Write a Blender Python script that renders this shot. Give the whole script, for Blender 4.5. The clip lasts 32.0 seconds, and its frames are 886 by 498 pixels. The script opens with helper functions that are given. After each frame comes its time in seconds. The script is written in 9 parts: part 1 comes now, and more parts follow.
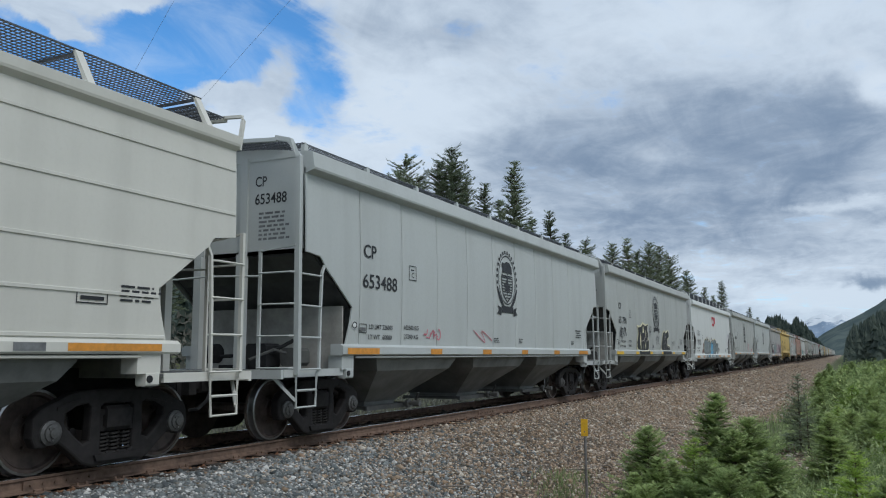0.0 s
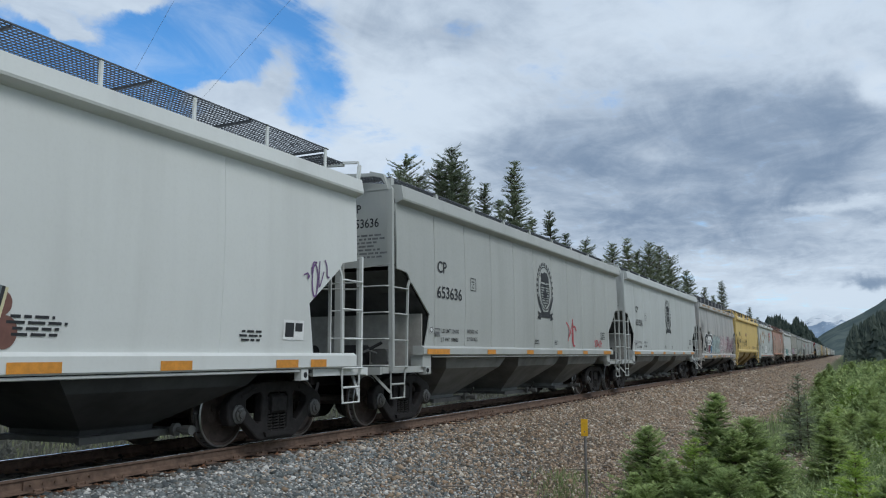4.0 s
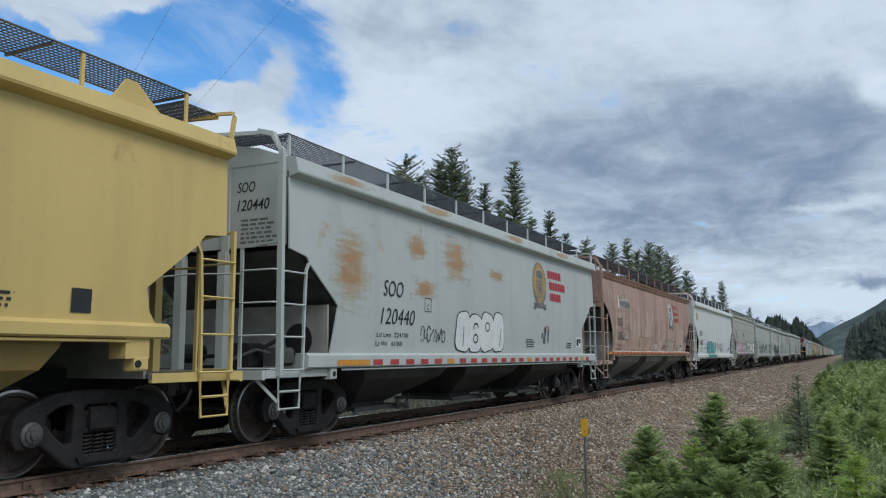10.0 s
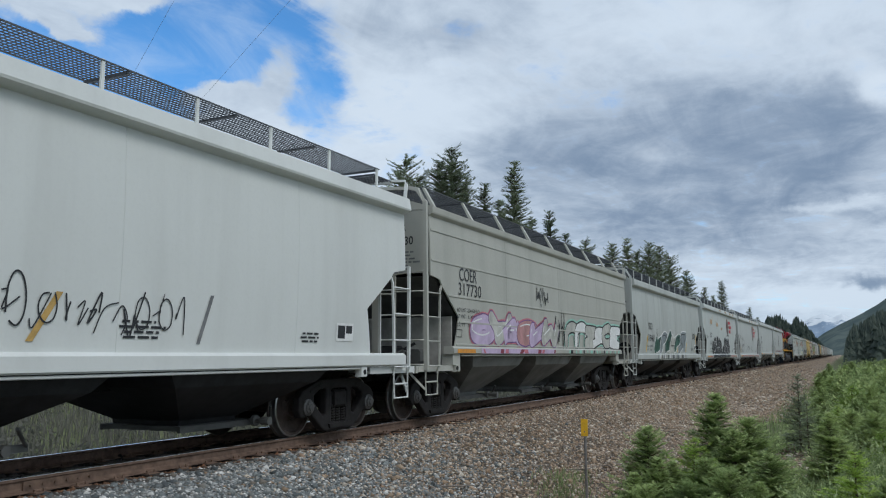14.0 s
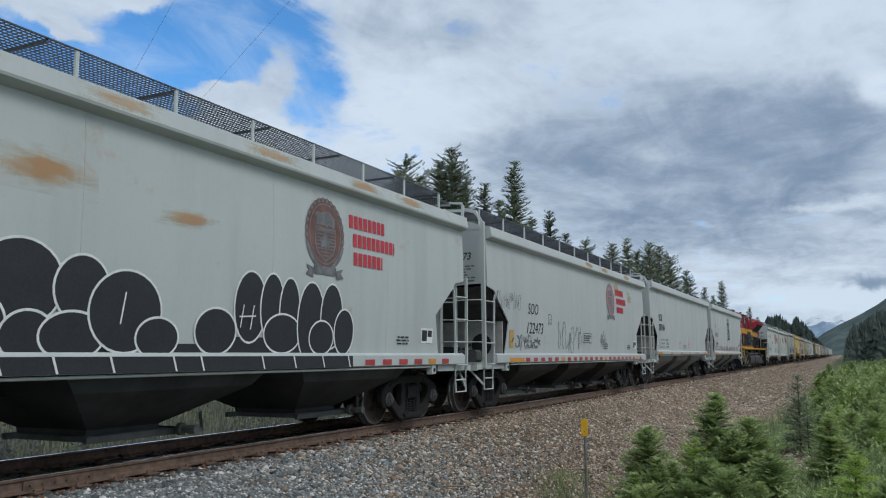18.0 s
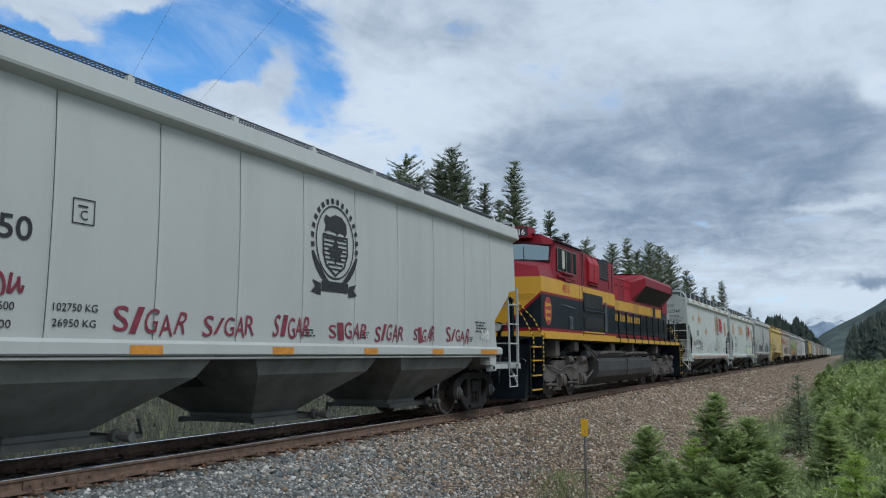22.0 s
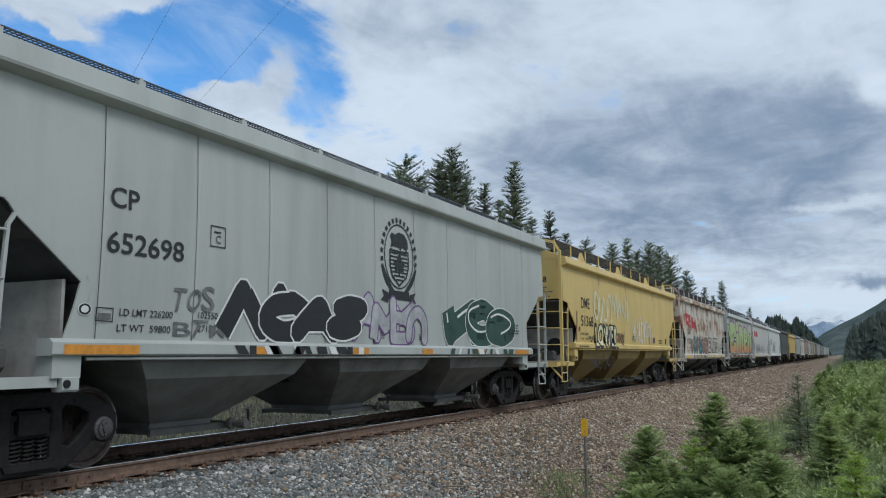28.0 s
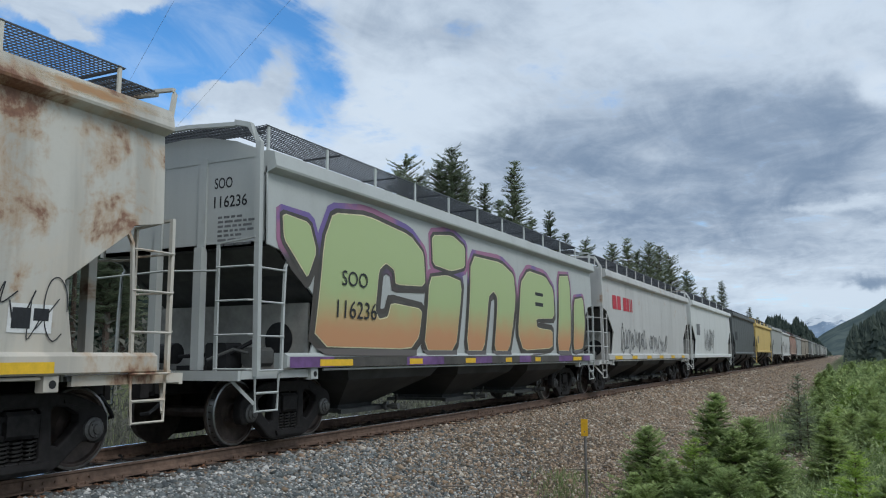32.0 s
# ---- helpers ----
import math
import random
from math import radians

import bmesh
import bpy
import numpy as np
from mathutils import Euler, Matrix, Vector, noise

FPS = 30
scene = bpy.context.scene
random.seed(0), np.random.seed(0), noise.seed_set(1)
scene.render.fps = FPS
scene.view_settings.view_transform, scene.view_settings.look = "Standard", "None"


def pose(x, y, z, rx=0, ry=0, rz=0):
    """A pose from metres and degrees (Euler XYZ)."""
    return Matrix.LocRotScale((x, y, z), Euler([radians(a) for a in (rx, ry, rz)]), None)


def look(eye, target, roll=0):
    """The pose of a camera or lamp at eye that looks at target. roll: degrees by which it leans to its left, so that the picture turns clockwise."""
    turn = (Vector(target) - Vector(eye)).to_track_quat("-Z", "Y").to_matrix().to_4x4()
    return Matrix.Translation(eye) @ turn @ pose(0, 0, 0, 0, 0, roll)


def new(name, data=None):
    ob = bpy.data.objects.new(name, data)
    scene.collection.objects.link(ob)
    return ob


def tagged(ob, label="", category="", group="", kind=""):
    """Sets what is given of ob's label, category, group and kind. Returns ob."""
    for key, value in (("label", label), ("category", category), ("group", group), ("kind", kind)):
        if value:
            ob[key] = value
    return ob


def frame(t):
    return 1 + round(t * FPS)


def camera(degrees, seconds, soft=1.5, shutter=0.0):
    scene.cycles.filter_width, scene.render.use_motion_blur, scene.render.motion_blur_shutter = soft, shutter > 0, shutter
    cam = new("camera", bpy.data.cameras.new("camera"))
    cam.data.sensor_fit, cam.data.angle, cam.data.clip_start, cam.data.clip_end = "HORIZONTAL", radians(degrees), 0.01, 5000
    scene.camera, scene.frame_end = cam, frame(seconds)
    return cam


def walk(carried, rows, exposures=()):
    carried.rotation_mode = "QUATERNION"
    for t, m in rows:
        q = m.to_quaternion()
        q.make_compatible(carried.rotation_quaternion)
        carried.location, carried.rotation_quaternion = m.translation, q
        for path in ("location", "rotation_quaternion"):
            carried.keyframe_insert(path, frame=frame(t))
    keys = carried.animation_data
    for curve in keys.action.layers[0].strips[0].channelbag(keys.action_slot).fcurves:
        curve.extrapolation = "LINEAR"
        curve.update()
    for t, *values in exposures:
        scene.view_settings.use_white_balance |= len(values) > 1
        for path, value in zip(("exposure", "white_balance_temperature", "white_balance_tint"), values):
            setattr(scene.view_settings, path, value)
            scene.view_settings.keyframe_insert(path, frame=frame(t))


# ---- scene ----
# World: the track runs along +Y, its centre is x = 0 and the rail tops are z = 0; the train rolls towards -Y.
CLIP = 32.0
cam = camera(57.468, CLIP, soft=1.1)
YAW, PITCH, ROLL = radians(26.153), radians(7.567), -0.315
EYE = Vector((8.62, 0.0, 1.235))
AIM = Vector((-math.sin(YAW) * math.cos(PITCH), math.cos(YAW) * math.cos(PITCH), math.sin(PITCH)))
POSE = look(EYE, EYE + AIM * 10, ROLL)
walk(cam, [(0.0, POSE), (CLIP, POSE)], [(0.0, 0.20, 6250, 9), (CLIP, 0.20, 6250, 9)])


def travel(t):
    """How far the train has rolled by t seconds."""
    k = t / 16
    return 12.0965 * t - 3.572 * k * k + 1.588 * k * k * k


# ---- sky and sun ----
def node(tree, kind, **values):
    n = tree.nodes.new(kind)
    for key, value in values.items():
        if key.isdigit():
            n.inputs[int(key)].default_value = value
        elif key in n.inputs:
            n.inputs[key].default_value = value
    return n


def maths(tree, op, a, b=0.0, clamp=False):
    n = tree.nodes.new("ShaderNodeMath")
    n.operation, n.use_clamp = op, clamp
    for i, v in enumerate((a, b)):
        if isinstance(v, (int, float)):
            n.inputs[i].default_value = v
        else:
            tree.links.new(v, n.inputs[i])
    return n.outputs[0]


def ramp(tree, value, lo, hi, a=0.0, b=1.0):
    n = tree.nodes.new("ShaderNodeMapRange")
    n.interpolation_type = "SMOOTHSTEP"
    tree.links.new(value, n.inputs[0])
    for i, v in enumerate((lo, hi, a, b)):
        n.inputs[i + 1].default_value = v
    return n.outputs[0]


def mix(tree, fac, a, b, mode="MIX"):
    n = tree.nodes.new("ShaderNodeMix")
    n.data_type, n.blend_type = "RGBA", mode
    for i, v in ((0, fac), (6, a), (7, b)):
        if isinstance(v, (int, float)):
            n.inputs[i].default_value = v
        elif isinstance(v, tuple):
            n.inputs[i].default_value = (*v[:3], 1)
        else:
            tree.links.new(v, n.inputs[i])
    return n.outputs[2]


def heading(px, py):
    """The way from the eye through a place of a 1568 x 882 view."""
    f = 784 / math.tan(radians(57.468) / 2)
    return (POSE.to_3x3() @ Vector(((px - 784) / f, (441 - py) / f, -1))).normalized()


SUN_UP, SUN_SIDE = 48.0, 115.0


def make_sky():
    world = bpy.data.worlds.new("sky")
    scene.world = world
    world.use_nodes = True
    t = world.node_tree
    t.nodes.clear()
    link = t.links.new
    out, bg = t.nodes.new("ShaderNodeOutputWorld"), t.nodes.new("ShaderNodeBackground")
    sky = t.nodes.new("ShaderNodeTexSky")
    sky.sky_type, sky.sun_disc = "NISHITA", False
    sky.sun_elevation, sky.sun_rotation = radians(SUN_UP), radians(SUN_SIDE)
    sky.air_density, sky.dust_density, sky.ozone_density, sky.altitude = 1.0, 0.4, 2.5, 1200
    geo = t.nodes.new("ShaderNodeTexCoord").outputs["Generated"]
    sep = t.nodes.new("ShaderNodeSeparateXYZ")
    link(geo, sep.inputs[0])
    up = maths(t, "ADD", maths(t, "MAXIMUM", sep.outputs[2], 0.0), 0.14)
    flat = t.nodes.new("ShaderNodeCombineXYZ")
    link(maths(t, "DIVIDE", sep.outputs[0], up), flat.inputs[0])
    link(maths(t, "DIVIDE", sep.outputs[1], up), flat.inputs[1])

    def along(v):
        d = t.nodes.new("ShaderNodeVectorMath")
        d.operation = "DOT_PRODUCT"
        link(geo, d.inputs[0])
        d.inputs[1].default_value = v
        return d.outputs["Value"]

    # a chart of the sky up the valley: hundredths of the view, x to the right and y down
    turn = POSE.to_3x3()
    far = maths(t, "MAXIMUM", along(turn @ Vector((0, 0, -1))), 0.05)
    k = 7.84 / math.tan(radians(57.468) / 2)
    chart = t.nodes.new("ShaderNodeCombineXYZ")
    link(maths(t, "ADD", maths(t, "MULTIPLY", maths(t, "DIVIDE", along(turn @ Vector((1, 0, 0))), far), k), 7.84), chart.inputs[0])
    link(maths(t, "ADD", maths(t, "MULTIPLY", maths(t, "DIVIDE", along(turn @ Vector((0, -1, 0))), far), k), 4.41), chart.inputs[1])

    def cloud(scale, detail, rough, shift, warp=0.0, stretch=(1, 1, 1)):
        m = t.nodes.new("ShaderNodeMapping")
        m.inputs["Location"].default_value = shift
        m.inputs["Rotation"].default_value = (0, 0, 0.35)
        m.inputs["Scale"].default_value = stretch
        link(flat.outputs[0], m.inputs[0])
        n = node(t, "ShaderNodeTexNoise", Scale=scale, Detail=detail, Roughness=rough, Distortion=warp)
        link(m.outputs[0], n.inputs["Vector"])
        return n.outputs[0]

    big, mid, fine = cloud(0.9, 5, 0.55, (3.1, 1.7, 0), 0.3), cloud(2.4, 8, 0.58, (0.4, 5.2, 0), 0.7), cloud(9.0, 10, 0.64, (1, 2, 0), 0.4)
    wisps = cloud(4.2, 9, 0.6, (2.2, 0.3, 0), 1.1, (1, 0.45, 1))
    # the chart's edges are frayed by the noise, so that no cloud has a drawn outline
    fray = t.nodes.new("ShaderNodeVectorMath")
    fray.operation = "MULTIPLY_ADD"
    jig = node(t, "ShaderNodeTexNoise", Scale=1.15, Detail=7, Roughness=0.6, Distortion=0.3)
    link(chart.outputs[0], jig.inputs["Vector"])
    off = t.nodes.new("ShaderNodeVectorMath")
    off.operation = "SUBTRACT"
    link(jig.outputs["Color"], off.inputs[0])
    off.inputs[1].default_value = (0.5, 0.5, 0.5)
    link(off.outputs[0], fray.inputs[0])
    fray.inputs[1].default_value = (0.95, 0.6, 0)
    link(chart.outputs[0], fray.inputs[2])

    def spot(x, y, rx, ry, lean, gain):
        """A soft oval of the chart, leaning by degrees."""
        m = t.nodes.new("ShaderNodeMapping")
        m.vector_type = "TEXTURE"
        m.inputs["Location"].default_value, m.inputs["Rotation"].default_value, m.inputs["Scale"].default_value = (x, y, 0), (0, 0, radians(lean)), (rx, ry, 1)
        link(fray.outputs[0], m.inputs[0])
        d = t.nodes.new("ShaderNodeVectorMath")
        d.operation = "LENGTH"
        link(m.outputs[0], d.inputs[0])
        return ramp(t, d.outputs["Value"], 1.0, 0.0, 0.0, gain)

    def total(*vals):
        v = vals[0]
        for w in vals[1:]:
            v = maths(t, "ADD", v, w)
        return v

    def less(v, k, mid_value=0.5):
        return maths(t, "MULTIPLY", maths(t, "SUBTRACT", v, mid_value), k)

    # blue gaps in the deck, and the wisps that cross them
    gap = total(*[spot(*a) for a in (
        (3.6, 0.8, 3.0, 1.5, -8, 1.55), (0.7, 0.9, 2.6, 1.1, 12, 1.15), (2.4, 1.9, 2.4, 0.9, 8, 0.8), (5.6, 1.8, 1.0, 1.3, 10, 0.85), (8.0, 0.5, 0.7, 0.35, 0, 0.45), (3.7, 1.2, 1.5, 0.6, 0, 0.4), (-3.0, 1.0, 4.0, 2.0, 0, 0.9),
        (1.0, 0.42, 1.45, 0.30, 27, -1.25), (2.2, 0.0, 1.1, 0.38, 6, -1.2), (3.9, 1.70, 1.2, 0.40, 6, -1.1), (4.9, 1.25, 0.5, 0.8, -15, -0.45), (4.2, 2.3, 1.9, 0.45, 5, -0.7), (0.6, 1.55, 1.4, 0.4, 25, -0.4))])
    blue = ramp(t, total(gap, less(mid, -1.3), less(fine, -0.8), less(wisps, -0.9)), 0.10, 0.80)
    # the grey belly of the deck and its lighter folds
    belly = total(*[spot(*a) for a in (
        (12.3, 2.35, 5.4, 1.5, -3, 0.50), (9.9, 3.0, 2.6, 0.85, 4, 0.34), (14.4, 3.0, 4.0, 1.1, 0, 0.40), (13.0, 3.9, 4.6, 0.9, 0, 0.28), (11.2, 3.9, 4.2, 0.8, -4, 0.34), (14.6, 1.9, 2.6, 0.8, 0, 0.35), (15.4, 4.98, 0.9, 0.16, 0, 0.75), (13.4, 4.4, 2.0, 0.5, 0, 0.25), (8.2, 0.6, 1.2, 0.5, 0, 0.25), (5.9, 0.5, 1.6, 0.5, 0, 0.18),
        (7.4, 1.9, 2.6, 1.3, 8, -0.48), (12.5, 0.3, 4.0, 0.8, -4, -0.25), (15.6, 1.6, 0.8, 0.5, 0, -0.6), (15.1, 3.6, 1.6, 0.2, -3, -0.45), (14.6, 5.25, 2.4, 0.42, 0, -0.65), (11.6, 2.7, 1.0, 0.4, 0, -0.3), (14.2, 3.65, 0.5, 0.12, 0, -0.3), (4.6, 2.6, 3.6, 0.7, 8, -0.5))])
    shade = ramp(t, total(belly, less(big, 0.3), less(mid, 1.0), less(wisps, 0.75), less(fine, 0.55)), -0.42, 0.86)
    c1 = mix(t, shade, (0.66, 0.745, 0.84), (0.21, 0.285, 0.40))
    c2 = mix(t, maths(t, "MULTIPLY", ramp(t, total(less(fine, 1.0), less(mid, -0.6)), 0.0, 0.35), 0.22), c1, (0.80, 0.85, 0.91))
    low = ramp(t, sep.outputs[2], 0.0, 0.10, 1.0, 0.0)
    c3 = mix(t, maths(t, "MULTIPLY", low, 0.45), c2, (0.58, 0.70, 0.80))
    clear = mix(t, 1.0, sky.outputs[0], (0.085, 0.150, 0.184), "MULTIPLY")
    veil = mix(t, ramp(t, wisps, 0.35, 0.75, 0.0, 0.38), clear, (0.62, 0.74, 0.88))
    link(mix(t, blue, c3, veil), bg.inputs[0])
    bg.inputs[1].default_value = SKY
    link(bg.outputs[0], out.inputs[0])


SKY = 0.86
make_sky()
sun = new("sun", bpy.data.lights.new("sun", "SUN"))
sun.data.energy, sun.data.angle, sun.data.color = 1.2, radians(25), (1.0, 0.97, 0.92)
_a, _e = radians(SUN_SIDE), radians(SUN_UP)
sun.matrix_world = look((0, 0, 0), (-math.sin(_a) * math.cos(_e), -math.cos(_a) * math.cos(_e), -math.sin(_e)))
# ---- materials ----
def material(name, rough=0.6, metal=0.0):
    m = bpy.data.materials.new(name)
    m.use_nodes = True
    b = m.node_tree.nodes["Principled BSDF"]
    b.inputs["Roughness"].default_value, b.inputs["Metallic"].default_value = rough, metal
    return m, m.node_tree, b


def coords(t, stretch=(1, 1, 1), shift=(0, 0, 0), kind="Object"):
    c, m = t.nodes.new("ShaderNodeTexCoord"), t.nodes.new("ShaderNodeMapping")
    t.links.new(c.outputs[kind], m.inputs[0])
    m.inputs["Scale"].default_value, m.inputs["Location"].default_value = stretch, shift
    return m.outputs[0]


def grain(t, vec, scale, detail=4, rough=0.55, warp=0.0):
    n = node(t, "ShaderNodeTexNoise", Scale=scale, Detail=detail, Roughness=rough, Distortion=warp)
    t.links.new(vec, n.inputs["Vector"])
    return n.outputs[0]


def bumps(t, b, value, strength, dist=0.01):
    n = node(t, "ShaderNodeBump", Strength=strength, Distance=dist)
    t.links.new(value, n.inputs["Height"])
    t.links.new(n.outputs[0], b.inputs["Normal"])


def tone(c, k):
    return tuple(v * k for v in c)


RUST = (0.25, 0.115, 0.065)


def paint(name, col, rust=0.0, dirt=0.35, seed=0.0, top_rust=0.0, rough=0.5, band=(2.3, 3.4), chalk=None):
    """Weathered car paint: fine grain, hanging streaks, road dust and rust patches."""
    m, t, b = material(name, rough)
    v = coords(t, shift=(seed, seed * 1.7, 0))
    hang = grain(t, coords(t, (1.6, 1.6, 0.16), (seed, seed, seed)), 1.0, 5, 0.55)
    cloudy = grain(t, v, 0.7, 5, 0.6, 0.4)
    fine = grain(t, v, 22, 5, 0.65)
    c = mix(t, maths(t, "MULTIPLY", ramp(t, hang, 0.42, 0.75), dirt), col, tone((col[0] * 0.8 + 0.035, col[1] * 0.8 + 0.03, col[2] * 0.8 + 0.022), 0.72))
    c = mix(t, maths(t, "MULTIPLY", ramp(t, cloudy, 0.35, 0.7), dirt * 0.6), c, tone(col, 0.8))
    c = mix(t, maths(t, "MULTIPLY", ramp(t, fine, 0.45, 0.75), 0.12), c, tone(col, 0.75))
    if chalk:
        zc = t.nodes.new("ShaderNodeSeparateXYZ")
        t.links.new(coords(t), zc.inputs[0])
        runs = maths(t, "ADD", maths(t, "MULTIPLY", grain(t, coords(t, (1.2, 2.2, 0.14), (seed, 3, 1)), 1.3, 6, 0.6), 0.6), maths(t, "MULTIPLY", grain(t, v, 1.6, 7, 0.65, 0.6), 0.6))
        c = mix(t, maths(t, "MULTIPLY", ramp(t, maths(t, "SUBTRACT", runs, maths(t, "MULTIPLY", zc.outputs[2], 0.10)), 0.28, 0.46), 0.75), c, chalk)
        c = mix(t, maths(t, "MULTIPLY", ramp(t, hang, 0.50, 0.62), 0.55), c, tone(col, 0.62))
    if rust or top_rust:
        z = t.nodes.new("ShaderNodeSeparateXYZ")
        t.links.new(coords(t), z.inputs[0])
        lift = ramp(t, z.outputs[2], band[0], band[1], 0.0, 0.16 * top_rust)
        patch = maths(t, "ADD", grain(t, coords(t, (1, 1.3, 1.5), (seed * 2, seed, 3)), 0.95, 7, 0.62, 0.3), lift)
        patch = maths(t, "ADD", patch, maths(t, "MULTIPLY", grain(t, coords(t, (9, 9, 2.2), (seed, 0, 0)), 1.0, 6, 0.7), 0.16 if rust > 0.5 else 0.12))
        edge = 0.80 - 0.14 * rust
        halo = ramp(t, patch, edge - 0.09, edge + 0.02)
        c = mix(t, maths(t, "MULTIPLY", halo, 0.55), c, (0.42, 0.24, 0.10))
        c = mix(t, maths(t, "MULTIPLY", ramp(t, patch, edge - 0.01, edge + 0.07), 0.9), c, mix(t, ramp(t, fine, 0.35, 0.65), RUST, (0.175, 0.07, 0.042)))
    t.links.new(c, b.inputs["Base Color"])
    t.links.new(ramp(t, fine, 0.2, 0.8, rough - 0.1, rough + 0.15), b.inputs["Roughness"])
    bumps(t, b, maths(t, "ADD", maths(t, "MULTIPLY", cloudy, 1.0), maths(t, "MULTIPLY", fine, 0.08)), 0.25, 0.03)
    return m


def plain(name, col, rough=0.6, metal=0.0, var=0.25, scale=8.0, bump=0.2, spread=0.0):
    """A plain stuff with blotches at two scales; spread varies it from object to object."""
    m, t, b = material(name, rough, metal)
    v = coords(t)
    g = maths(t, "ADD", maths(t, "MULTIPLY", grain(t, v, scale, 6, 0.65), 0.7), maths(t, "MULTIPLY", grain(t, v, scale * 0.15, 3), 0.3))
    c = mix(t, ramp(t, g, 0.3, 0.7), tone(col, 1 - var), tone(col, 1 + var))
    if spread:
        r = t.nodes.new("ShaderNodeObjectInfo").outputs["Random"]
        c = mix(t, maths(t, "MULTIPLY", r, spread), c, tone(col, 0.5))
    t.links.new(c, b.inputs["Base Color"])
    if bump:
        bumps(t, b, g, bump, 0.01)
    return m


def islands(name, cols, rough=0.85, fine=30.0, bump=0.3, spread=1.0):
    """Many small pieces in one mesh, each with a tone of its own out of cols."""
    m, t, b = material(name, rough)
    r = t.nodes.new("ShaderNodeNewGeometry").outputs["Random Per Island"]
    n = t.nodes.new("ShaderNodeValToRGB")
    n.color_ramp.interpolation = "LINEAR"
    while len(n.color_ramp.elements) < len(cols):
        n.color_ramp.elements.new(0.5)
    for i, c in enumerate(cols):
        e = n.color_ramp.elements[i]
        e.position, e.color = i / max(1, len(cols) - 1), (*c, 1)
    t.links.new(r, n.inputs[0])
    g = grain(t, coords(t), fine, 4, 0.6)
    c = mix(t, ramp(t, g, 0.3, 0.7), mix(t, 1.0, n.outputs[0], (0.75, 0.75, 0.75), "MULTIPLY"), mix(t, 1.0, n.outputs[0], (1.2, 1.2, 1.2), "MULTIPLY"))
    t.links.new(c, b.inputs["Base Color"])
    if bump:
        bumps(t, b, g, bump, 0.01)
    return m


def leafy(name, dark, light, rough=0.7):
    m, t, b = material(name, rough)
    r = t.nodes.new("ShaderNodeNewGeometry").outputs["Random Per Island"]
    g = grain(t, coords(t), 1.3, 3)
    o = t.nodes.new("ShaderNodeObjectInfo").outputs["Random"]
    k = maths(t, "ADD", maths(t, "MULTIPLY", r, 0.5), maths(t, "ADD", maths(t, "MULTIPLY", g, 0.5), maths(t, "MULTIPLY", maths(t, "SUBTRACT", o, 0.5), 0.35)))
    c = mix(t, ramp(t, k, 0.2, 0.85), dark, light)
    t.links.new(c, b.inputs["Base Color"])
    b.inputs["Specular IOR Level"].default_value = 0.2
    tr, add = t.nodes.new("ShaderNodeBsdfTranslucent"), t.nodes.new("ShaderNodeMixShader")
    t.links.new(c, tr.inputs[0])
    add.inputs[0].default_value = 0.42
    t.links.new(b.outputs[0], add.inputs[1])
    t.links.new(tr.outputs[0], add.inputs[2])
    t.links.new(add.outputs[0], t.nodes["Material Output"].inputs[0])
    return m


